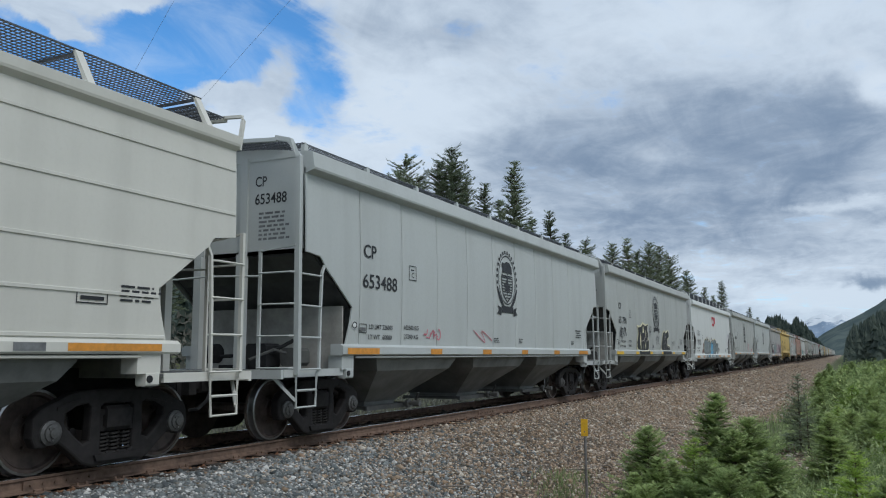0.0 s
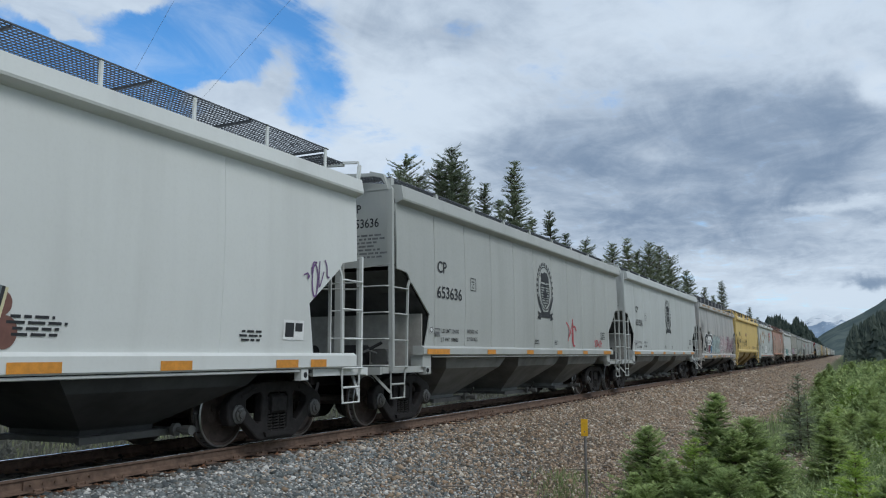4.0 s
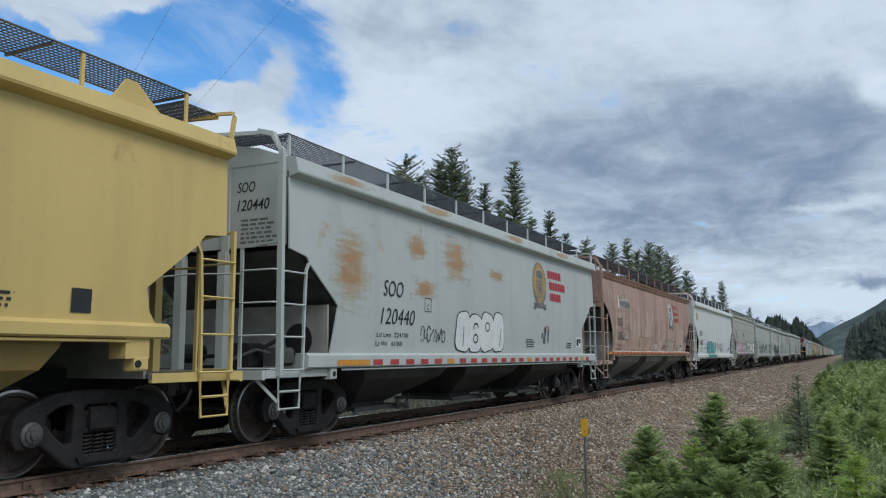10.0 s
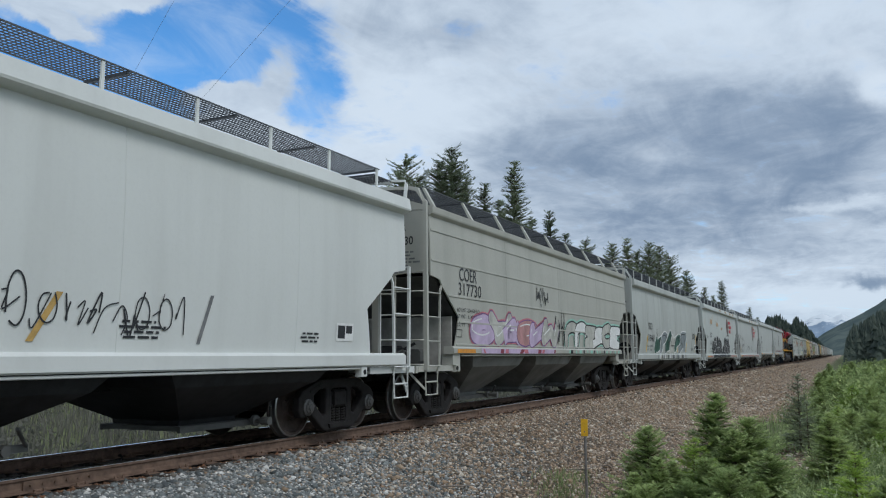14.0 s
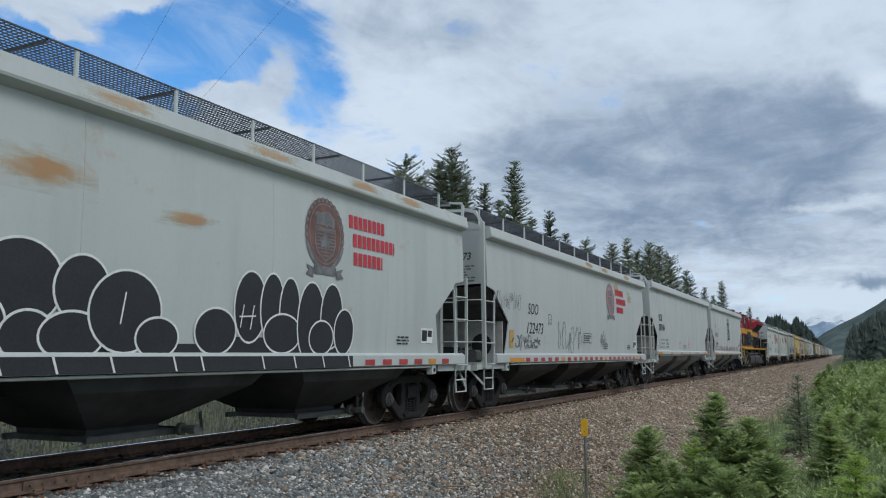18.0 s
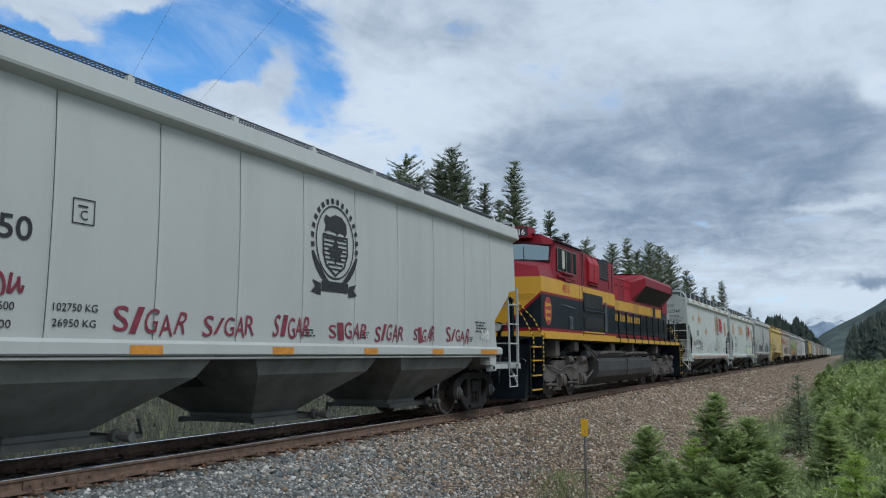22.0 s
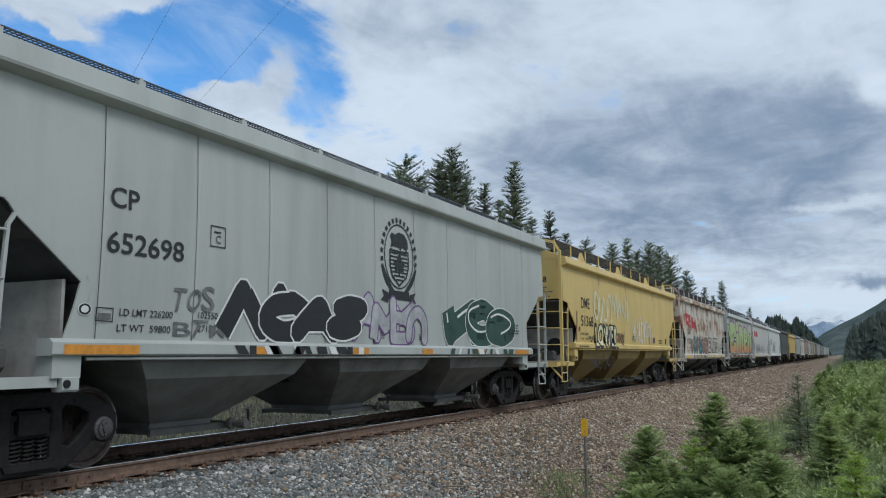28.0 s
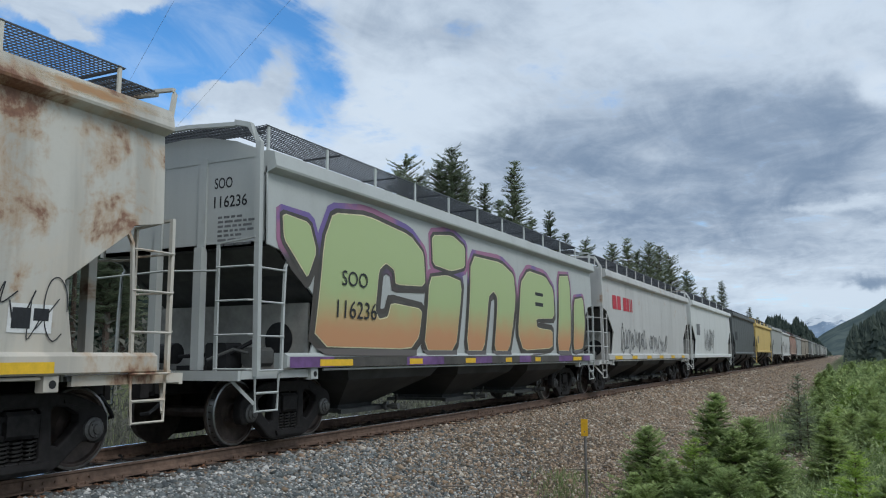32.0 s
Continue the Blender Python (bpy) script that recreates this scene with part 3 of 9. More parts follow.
def frame_mesh():
    """A cast truck side frame: one heavy rounded casting with two windows and an open spring pocket."""
    half = [(0.30, 0.86), (0.60, 0.835), (0.84, 0.745), (1.00, 0.675), (1.065, 0.60), (1.075, 0.42), (1.03, 0.335), (0.96, 0.325), (0.90, 0.35), (0.76, 0.355), (0.68, 0.30), (0.56, 0.20), (0.45, 0.11), (0.34, 0.075)]
    outer = half + [(-y, z) for y, z in reversed(half)]
    window = [(0.335, 0.70), (0.40, 0.765), (0.56, 0.74), (0.73, 0.65), (0.735, 0.53), (0.60, 0.385), (0.46, 0.275), (0.355, 0.31)]
    pocket = [(-0.26, 0.70), (-0.20, 0.75), (0.20, 0.75), (0.26, 0.70), (0.25, 0.20), (0.20, 0.165), (-0.20, 0.165), (-0.25, 0.20)]
    cu = bpy.data.curves.new("side_frame", "CURVE")
    cu.dimensions, cu.fill_mode, cu.extrude, cu.bevel_depth, cu.bevel_resolution = "2D", "BOTH", 0.045, 0.028, 1
    for ring in (outer, window, [(-y, z) for y, z in window], pocket):
        sl = cu.splines.new("POLY")
        sl.points.add(len(ring) - 1)
        for p, (y, z) in zip(sl.points, ring):
            p.co = (y, z, 0, 1)
        sl.use_cyclic_u = True
    ob = new("side_frame", cu)
    me = bpy.data.meshes.new_from_object(ob.evaluated_get(bpy.context.evaluated_depsgraph_get()))
    bpy.data.objects.remove(ob)
    bpy.data.curves.remove(cu)
    g = Geo().add([(1.0 + v.co.z, v.co.x, v.co.y) for v in me.vertices], [tuple(p.vertices) for p in me.polygons])
    bpy.data.meshes.remove(me)
    # bolster end with its two pockets, friction wedges and spring seat
    g.prism_x([(-0.24, 0.42), (0.24, 0.42), (0.24, 0.47), (-0.24, 0.47)], 0.90, 1.06).prism_x([(-0.24, 0.60), (0.24, 0.60), (0.24, 0.66), (-0.24, 0.66)], 0.90, 1.06)
    for y in (-0.22, 0.0, 0.22):
        g.prism_x([(y - 0.03, 0.47), (y + 0.03, 0.47), (y + 0.03, 0.60), (y - 0.03, 0.60)], 0.90, 1.055)
    g.prism_x([(-0.30, 0.10), (0.30, 0.10), (0.33, 0.17), (-0.33, 0.17)], 0.88, 1.11)
    g.prism_x([(-0.27, 0.15), (0.27, 0.15), (0.27, 0.72), (-0.27, 0.72)], 0.84, 0.87)
    for s in (1, -1):
        rib = [(s * 0.50, 0.80), (s * 0.82, 0.72), (s * 0.82, 0.68), (s * 0.50, 0.76)]
        g.prism_x(rib if s < 0 else rib[::-1], 1.05, 1.085)
    return g.mesh("side_frame")


def spring_mesh():
    """One coil spring."""
    pts = [(1.0 + 0.07 * math.cos(k * 0.9), 0.07 * math.sin(k * 0.9), 0.18 + 0.006 * k) for k in range(41)]
    return Geo().tube(pts, 0.013, 4).mesh("coil_spring")


def cap_mesh():
    g = Geo().lathe_x([(1.05, 0.13), (1.10, 0.13), (1.115, 0.10), (1.135, 0.095), (1.145, 0.06), (1.165, 0.055), (1.17, 0.02)], 14)
    for k in range(3):
        a = k * math.tau / 3 + 0.3
        g.tube([(1.13, 0.07 * math.cos(a), 0.07 * math.sin(a)), (1.155, 0.07 * math.cos(a), 0.07 * math.sin(a))], 0.016, 6)
    return g.mesh("bearing_cap")


WHEELSETS, FRONT = [], {}


def truck(car, y, full, front):
    bolster = Geo().box(-1.1, 1.1, y - 0.17, y + 0.17, 0.42, 0.70, 0.04).box(-0.3, 0.3, y - 0.3, y + 0.3, 0.70, 0.86, 0.05)
    t = part("truck", bolster, "steel", car, "dark cast steel two-axle truck")
    for s in (1, -1):
        ob = put("side_frame", shared("side_frame", frame_mesh), "steel", t)
        ob.matrix_local = Matrix.Translation((0, y, 0)) @ Matrix.Diagonal((s, 1, 1, 1))
        if full:
            for k in (-0.155, 0.0, 0.155):
                if s > 0 or k == 0.0:
                    put("coil_spring", shared("coil_spring", spring_mesh), "spring", t).matrix_local = pose(0, y + k, 0, 0, 0, 0 if s > 0 else 180)
    for d in (-0.89, 0.89):
        w = put("wheelset", shared("wheelset", wheelset_mesh), "wheel", t, "brown steel wheels on an axle")
        w.matrix_local = pose(0, y + d, 0.457)
        if full:
            put("wheel_rim", shared("tread", tread_mesh), "tread", t, "bright worn wheel rim").matrix_local = pose(0, y + d, 0.457)
            WHEELSETS.append((w, FRONT[car.name], y + d, 0.457))
            for s in ((0, 180) if front else (0,)):
                put("bearing_cap", shared("bearing_cap", cap_mesh), "cap", t).matrix_local = pose(0, y + d, 0.457, 0, 0, s)
    if full:
        beam = Geo().tube([(-0.85, y - 0.42, 0.42), (0.85, y - 0.42, 0.42)], 0.05, 6).tube([(-0.85, y + 0.42, 0.42), (0.85, y + 0.42, 0.42)], 0.05, 6)
        part("brake_beam", beam, "steel", t)


def grating_mesh(length, x0, x1, z, tilt=0.0):
    """Running board: bearing bars and close cross bars."""
    g = Geo()

    def zz(x):
        return z - tilt * (x - x0)

    for i in range(12):
        x = x0 + (x1 - x0) * i / 11
        w = 0.013 if 0 < i < 11 else 0.035
        g.add([(x - w / 2, 0.35, zz(x) - 0.006), (x + w / 2, 0.35, zz(x) - 0.006), (x + w / 2, 0.35, zz(x) + 0.006), (x - w / 2, 0.35, zz(x) + 0.006),
               (x - w / 2, length - 0.35, zz(x) - 0.006), (x + w / 2, length - 0.35, zz(x) - 0.006), (x + w / 2, length - 0.35, zz(x) + 0.006), (x - w / 2, length - 0.35, zz(x) + 0.006)],
              [(0, 1, 2, 3), (7, 6, 5, 4), (0, 4, 5, 1), (1, 5, 6, 2), (2, 6, 7, 3), (3, 7, 4, 0)])
    n = int((length - 0.7) / 0.06)
    for i in range(n + 1):
        y = 0.35 + (length - 0.7) * i / n
        g.add([(x0, y - 0.005, zz(x0)), (x0, y + 0.005, zz(x0)), (x1, y + 0.005, zz(x1)), (x1, y - 0.005, zz(x1)),
               (x0, y - 0.005, zz(x0) - 0.008), (x0, y + 0.005, zz(x0) - 0.008), (x1, y + 0.005, zz(x1) - 0.008), (x1, y - 0.005, zz(x1) - 0.008)],
              [(0, 1, 2, 3), (7, 6, 5, 4), (1, 5, 6, 2), (3, 7, 4, 0)])
    for k in range(9):
        y = 0.42 + (length - 0.84) * k / 8
        g.tube([(x1, y, zz(x1) - 0.03), (x0, y, zz(x0) - 0.03)], 0.022, 4)
    return g.mesh("grating")


def end_parts(car, sp, body, full, back):
    """Wall, slope sheet, platform, posts, ladders and coupler of one end."""
    def p(name, geo, mat, label="", key=None):
        def make():
            return (turned(geo, sp.length) if back else geo).mesh(name)
        if not full and (name in ("air_hose", "side_stile", "end_pillar", "crossover_frame", "roof_grab", "end_sill") or (key == 1 and name in ("corner_post", "step_stirrup"))):
            return None
        return put(name, shared((sp.key, name, back, key), make), mat, car, label)

    top = sp.top
    w, up = 1.52, 4.44 - top
    wall = [(-w, 2.78), (w, 2.78), (w, top - 0.08), (1.0, top + 0.58 * up), (0.45, top + 0.93 * up), (0, top + up), (-0.45, top + 0.93 * up), (-1.0, top + 0.58 * up), (-w, top - 0.08)]
    p("end_wall", Geo().prism_y(wall, 0.03, 0.07), body)
    cut = cut_points(sp)
    ys = [(q[0] + 0.04, q[1]) for q in cut]
    # the slope sheet's dark colour carries the overhang's shade
    p("slope_sheet", Geo().prism_x([(ys[1][0], ys[1][1]), (ys[-3][0], ys[-3][1]), (ys[-3][0] + 0.05, ys[-3][1]), (ys[1][0] + 0.05, ys[1][1] + 0.03), (0.03, 2.84), (0.03, 2.78)], -w, w), "slope", "sloping end sheet, overhang shade and soot in its colour")
    p("shear_plate", Geo().box(-1.5, 1.5, ys[-1][0] - 0.02, ys[-1][0] + 0.02, 1.0, cut[-3][1] + 0.02), "shear")
    p("end_platform", Geo().box(-1.55, 1.55, -0.40, 1.15, 1.0, 1.05), "under")
    p("end_sill", Geo().box(-1.55, 1.55, -0.46, -0.40, 0.93, 1.06).box(1.50, 1.56, -0.40, 1.1, 0.95, 1.06), body)
    p("coupler", Geo().box(-0.16, 0.16, -0.5, 0.9, 0.72, 1.0, 0.03).box(-0.11, 0.11, -0.66, -0.4, 0.74, 0.98, 0.04).prism_z([(-0.14, -0.68), (0.10, -0.70), (0.13, -0.58), (-0.12, -0.55)], 0.70, 1.0), "steel", "rusty knuckle coupler")
    p("air_hose", Geo().tube([(0.25, -0.40, 0.78), (0.28, -0.52, 0.62), (0.22, -0.64, 0.50), (0.10, -0.68, 0.48)], 0.028, 6), "black")
    for i, x in enumerate((-0.42, 0.42)):
        p("end_pillar", Geo().box(x - 0.07, x + 0.07, -0.06, 0.06, 1.06, 2.80).box(x - 0.07, x + 0.07, 0.0, 0.05, 2.80, top), body, key=i)
    for i, s in enumerate((1, -1)):
        f = (lambda g: g) if s > 0 else flipped
        post = Geo()
        tz = 4.42
        if back and s > 0:
            post.tube([(1.60, -0.16, 2.86), (1.60, -0.16, 2.4), (1.60, -0.15, 0.98)], 0.036, 4, 0.9)
            p("roof_grab", Geo().tube([(1.18, -0.20, 4.50), (1.50, -0.19, 4.47), (1.54, -0.17, 4.40), (1.54, -0.10, 3.98)], 0.04, 4, 0.7), body)
        else:
            post.tube([(1.18, -0.20, tz + 0.08), (1.44, -0.20, tz + 0.01), (1.60, -0.19, tz - 0.24), (1.60, -0.17, 2.4), (1.60, -0.15, 0.98)], 0.058, 4, 0.9)
        p("corner_post", f(post), body, key=i)
        p("side_stile", f(Geo().tube([(1.60, 0.50, 2.62), (1.60, 0.43, 2.50), (1.60, 0.40, 1.9), (1.60, 0.38, 1.02)], 0.026, 4)), body, key=i)
        p("step_stirrup", f(Geo().tube([(1.58, -0.15, 1.02), (1.58, -0.14, 0.52), (1.58, 0.33, 0.52), (1.58, 0.36, 1.02)], 0.021, 5).tube([(1.58, -0.14, 0.76), (1.58, 0.34, 0.76)], 0.018, 5).tube([(1.3, -0.36, 0.98), (1.57, -0.14, 0.62)], 0.03, 4)), body, key=i)
        if full and s > 0:
            p("end_stile", Geo().tube([(0.95, -0.22, 2.82), (0.95, -0.22, 1.02)], 0.036, 4, 0.6).tube([(0.95, -0.22, 2.80), (1.58, -0.20, 2.86)], 0.03, 4, 0.6), body, key=i)
            for k, z in enumerate((1.06, 1.52, 1.98, 2.44)):
                p("rung", Geo().tube([(1.62, -0.17, z), (1.64, -0.12, z), (1.64, 0.36, z), (1.61, 0.41, z)], 0.014, 5), body, key=("s", k))
                p("rung", Geo().tube([(0.95, -0.24, z + 0.02), (0.98, -0.28, z + 0.02), (1.54, -0.27, z + 0.02), (1.58, -0.22, z + 0.02)], 0.014, 5), body, key=("e", k))
            p("grab_iron", Geo().tube([(-1.5, -0.24, 2.42), (0.0, -0.26, 2.46), (0.95, -0.24, 2.42)], 0.016, 5), body)
            if sp.board == "high" and not sp.round_cut:
                # no hole is cut: a black disc gives the dark of the opening
                g = Geo().prism_y([(0.98 + 0.25 * math.cos(a * math.tau / 24), 1.50 + 0.26 * math.sin(a * math.tau / 24)) for a in range(24)], 1.11, 1.125)
                p("lightening_hole", g, "black", "black disc painted as a shaded round opening")
    # crossover frame over the roof end
    fr = Geo().tube([(-1.2, 0.40, 4.51), (1.2, 0.40, 4.51)], 0.02, 4)
    for i in range(40):
        x = -1.2 + 2.4 * i / 39
        fr.box(x - 0.012, x + 0.012, -0.20, 0.40, 4.485, 4.50)
    for y in (-0.08, 0.04, 0.16, 0.28):
        fr.box(-1.2, 1.2, y - 0.01, y + 0.01, 4.484, 4.502)
    p("end_crossover", fr, "grating", "roof-end crossover step with open grating")
    p("crossover_frame", Geo().tube([(-1.2, -0.21, 4.47), (-0.35, -0.23, 4.53), (0.35, -0.23, 4.53), (1.2, -0.21, 4.47)], 0.046, 4, 0.9), body)
    if full and not back:
        p("brake_cylinder", Geo().lathe_x([(-0.9, 0.02), (-0.9, 0.15), (-0.5, 0.16), (-0.48, 0.02)], 14, 0.55, 1.30).tube([(-0.3, 0.4, 1.25), (0.6, 0.5, 1.3), (0.9, 0.7, 1.5)], 0.03, 6).box(0.2, 0.6, 0.4, 0.75, 1.06, 1.45, 0.04), "black", "sooty brake gear on the end platform")
        p("brake_valve", Geo().box(0.75, 1.1, 0.55, 0.85, 1.10, 1.38, 0.05).tube([(0.9, 0.5, 1.3), (0.9, 0.2, 1.35), (0.6, 0.0, 1.2)], 0.022, 6), "under")


def sliced(v, f):
    """Cuts flat forms into level strips, so that they follow a bowed side."""
    bm = bmesh.new()
    vs = [bm.verts.new((y, z, 0)) for y, z in v]
    for q in f:
        for a, b, c in tessellate_polygon([[Vector((*v[i], 0)) for i in q]]):
            tri = [vs[q[a]], vs[q[b]], vs[q[c]]]
            if (tri[1].co - tri[0].co).cross(tri[2].co - tri[0].co).z < 0:
                tri.reverse()
            if bm.faces.get(tri) is None:
                bm.faces.new(tri)
    lo, hi = min(z for _, z in v), max(z for _, z in v)
    for k in range(1, int((hi - lo) / 0.14) + 1):
        z = lo + 0.14 * k
        bmesh.ops.bisect_plane(bm, geom=bm.verts[:] + bm.edges[:] + bm.faces[:], plane_co=(0, z, 0), plane_no=(0, 1, 0))
    bm.verts.index_update()
    out = [(p.co.x, p.co.y) for p in bm.verts], [tuple(p.index for p in q.verts) for q in bm.faces]
    bm.free()
    return out


class Car:
    """A hopper car at front s of the train, with methods that letter its camera side."""

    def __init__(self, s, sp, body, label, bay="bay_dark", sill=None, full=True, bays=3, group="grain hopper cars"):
        self.sp, self.s = sp, s
        car = thing("hopper_car", label, "hopper car", group)
        FRONT[car.name] = s
        self.ob = car
        L = sp.length
        edges = [0.0] + [r for r in sp.ribs if 1.4 < r < L - 1.4] + [L]
        for i, (a, b) in enumerate(zip(edges, edges[1:])):
            me = shared((sp.key, "panel", i), lambda: side_mesh(sp, a, b, i == 0, i == len(edges) - 2).mesh("side_panel"))
            put("side_panel", me, body, car)
            if full:
                put("side_panel", shared((sp.key, "panel_far", i), lambda: flipped(side_mesh(sp, a, b, i == 0, i == len(edges) - 2)).mesh("side_panel")), body, car)
        for s2 in (1, -1):
            def chord(s2=s2):
                d = 0.07 if sp.key in ("round", "panel") else 0.15
                xl = sp.x(sp.lip)
                g = Geo().prism_y([(1.50, sp.lip - 0.09), (sp.x(sp.lip - 0.085) + 0.004, sp.lip - 0.085), (xl + d, sp.lip - 0.035), (xl + d + 0.010, sp.lip - 0.005), (1.64 + d * 0.4, sp.top - 0.02), (1.56, sp.top + 0.01), (1.46, sp.top - 0.02)], 0.0, L)
                return (g if s2 > 0 else flipped(g)).mesh("top_chord")

            put("top_chord", shared((sp.key, "chord", s2), chord), body, car)

            def rail(s2=s2):
                y0 = 0.95 if sp.s1 - sp.s0 < 0.2 else 0.45
                g = Geo().prism_y([(1.42, sp.s0), (1.63, sp.s0), (1.655, sp.s0 + 0.02), (1.655, sp.s1 - 0.035), (1.60, sp.s1 + 0.005), (1.42, sp.s1 + 0.005)], y0, L - (y0 if y0 > 0.9 else 0.05))
                return (g if s2 > 0 else flipped(g)).mesh("side_sill")

            put("side_sill", shared((sp.key, "sill", s2), rail), sill or body, car)

            def pipe(s2=s2):
                g = Geo().tube([(1.60, 1.4, sp.s0 - 0.03), (1.60, L - 1.5, sp.s0 - 0.03)], 0.018, 6)
                return (g if s2 > 0 else flipped(g)).mesh("train_line")

            if full:
                put("train_line", shared((sp.key, "pipe", s2), pipe), body, car)
                for yb, kk in ((1.12, 0), (L - 1.42, 1)):
                    def pad(s2=s2, yb=yb):
                        g = Geo()
                        if sp.board == "high" and sp.key != "tall_sill":
                            g.box(1.50, 1.62, yb - 0.05, yb + 0.12, sp.s0 - 0.17, sp.s0, 0.01)
                        else:
                            g.box(1.35, 1.60, yb - 0.12, yb + 0.22, sp.s0 - 0.22, sp.s0).box(1.45, 1.61, yb, yb + 0.20, sp.s0 - 0.36, sp.s0 - 0.20, 0.02)
                        return (g if s2 > 0 else flipped(g)).mesh("jacking_pad")

                    pd = put("jacking_pad", shared((sp.key, "pad", s2, kk), pad), sill or body, car)
                    if s2 > 0:
                        hz = sp.s0 - (0.09 if sp.board == "high" and sp.key != "tall_sill" else 0.28)
                        # the jacking hole's dark inside is a black plug on the pad
                        put("jack_hole", shared((sp.key, "hole", kk), lambda: Geo().tube([(1.60, yb + 0.05, hz), (1.626, yb + 0.05, hz)], 0.042, 10).mesh("jack_hole")), "black", pd)
        put("roof", shared((sp.key, "roof"), lambda: Geo().prism_y([(1.56, sp.top - 0.06), (1.54, sp.top), (1.0, sp.top + 0.6 * (4.45 - sp.top)), (0.45, 4.45 - 0.06 * (4.45 - sp.top)), (0, 4.45), (-0.45, 4.45 - 0.06 * (4.45 - sp.top)), (-1.0, sp.top + 0.6 * (4.45 - sp.top)), (-1.54, sp.top), (-1.56, sp.top - 0.06)], 0.02, L - 0.02).mesh("roof")), body, car)
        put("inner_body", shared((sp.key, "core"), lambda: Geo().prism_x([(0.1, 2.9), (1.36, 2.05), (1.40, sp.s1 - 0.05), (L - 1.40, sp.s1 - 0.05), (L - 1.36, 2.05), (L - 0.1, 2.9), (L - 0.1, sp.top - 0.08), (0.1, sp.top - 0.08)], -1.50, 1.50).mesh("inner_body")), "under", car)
        if full:
            put("roof_hatch", shared((sp.key, "hatch"), lambda: Geo().box(-0.32, 0.32, 0.9, L - 0.9, 4.43, 4.53, 0.04).mesh("roof_hatch")), body, car, "long trough hatch cover")
        # hopper bays with their outlet gates
        pitch = (L - 3.6) / bays
        for i in range(bays):
            yc = L / 2 + (i - (bays - 1) / 2) * pitch

            def bay_mesh(yc=yc):
                g = Geo()
                h, zt = pitch * 0.40, sp.s0 + 0.03
                fall = zt - 0.36
                rings = [(1.50, h, zt), (1.485, h - 0.05, zt - 0.12 * fall), (1.40, h - 0.20, zt - 0.32 * fall), (0.62, 0.56, 0.40), (0.60, 0.56, 0.33)]
                v = [q for x, dy, z in rings for q in ((-x, yc - dy, z), (x, yc - dy, z), (x, yc + dy, z), (-x, yc + dy, z))]
                m = len(rings) - 1
                f = [(k * 4 + j, k * 4 + (j + 1) % 4, k * 4 + 4 + (j + 1) % 4, k * 4 + 4 + j) for k in range(m) for j in range(4)]
                g.add(v, f + [(3, 2, 1, 0), (m * 4, m * 4 + 1, m * 4 + 2, m * 4 + 3)])
                return g.mesh("hopper_bay")

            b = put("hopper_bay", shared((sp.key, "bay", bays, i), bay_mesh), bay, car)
            if full:
                def gate_mesh(yc=yc):
                    g = Geo().box(-0.70, 0.70, yc - 0.66, yc + 0.66, 0.27, 0.335).box(-0.74, -0.68, yc - 0.66, yc + 1.25, 0.25, 0.33).box(0.68, 0.74, yc - 0.66, yc + 1.25, 0.25, 0.33)
                    g.tube([(-1.05, yc + 0.74, 0.32), (1.02, yc + 0.74, 0.32)], 0.032, 6)
                    for s3 in (1, -1):
                        g.tube([(s3 * 0.96, yc + 0.74, 0.32), (s3 * 1.10, yc + 0.74, 0.32)], 0.062, 8).tube([(s3 * 0.80, yc + 0.74, 0.32), (s3 * 0.86, yc + 0.74, 0.32)], 0.085, 8)
                        g.tube([(s3 * 0.71, yc + 1.25, 0.29), (s3 * 0.95, yc + 0.95, 0.52)], 0.022, 5)
                    return g.mesh("outlet_gate")

                put("outlet_gate", shared((sp.key, "gate", bays, i), gate_mesh), "under", b)
        put("centre_sill", shared((sp.key, "centre"), lambda: Geo().box(-0.25, 0.25, 0.3, L - 0.3, 0.82, 1.12).mesh("centre_sill")), "black", car)
        # running boards
        bx = {"low": (0.55, 1.24, 4.55), "high": (0.50, 1.26, 4.60), "slope": (0.40, 1.26, 4.60)}[sp.board]
        for s2 in ((1, -1) if full else (1,)):
            me = shared((sp.key, "grating"), lambda: grating_mesh(L, *bx))
            ob = put("running_board", me, "grating", car, "open steel grating")
            if s2 < 0:
                ob.matrix_local = Matrix.Translation((0, L, 0)) @ pose(0, 0, 0, 0, 0, 180)
            n = 11 if sp.board == "high" else 9
            for k in range(n):
                y = 0.42 + (L - 0.84) * k / (n - 1)
                if not full and k % 2:
                    continue

                def stand():
                    if sp.board == "slope":
                        return Geo().prism_y([(1.235, 4.592), (1.275, 4.592), (1.53, sp.top + 0.01), (1.47, sp.top - 0.01)], -0.05, 0.05).mesh("board_bracket")
                    g = Geo().box(1.24, 1.27, -0.022, 0.022, sp.top - 0.02, bx[2] + 0.015)
                    if sp.board != "high":
                        g.box(1.21, 1.28, -0.05, 0.05, sp.top, bx[2] - 0.02)
                    return g.mesh("board_bracket")

                ob = put("board_bracket", shared((sp.key, "stand"), stand), body, car)
                ob.matrix_local = pose(0, y, 0) if s2 > 0 else pose(0, y, 0, 0, 0, 180)
        if sp.key == "tall_sill":
            for y in (2.4, 7.0, 11.6, 15.2):
                ob = put("roof_gusset", shared("gusset", lambda: Geo().prism_x([(-0.32, 4.04), (0.42, 4.04), (0.42, 4.12), (0.05, 4.40), (-0.10, 4.40), (-0.32, 4.10)], 1.44, 1.48).mesh("roof_gusset")), body, car)
                ob.matrix_local = pose(0, y, 0)
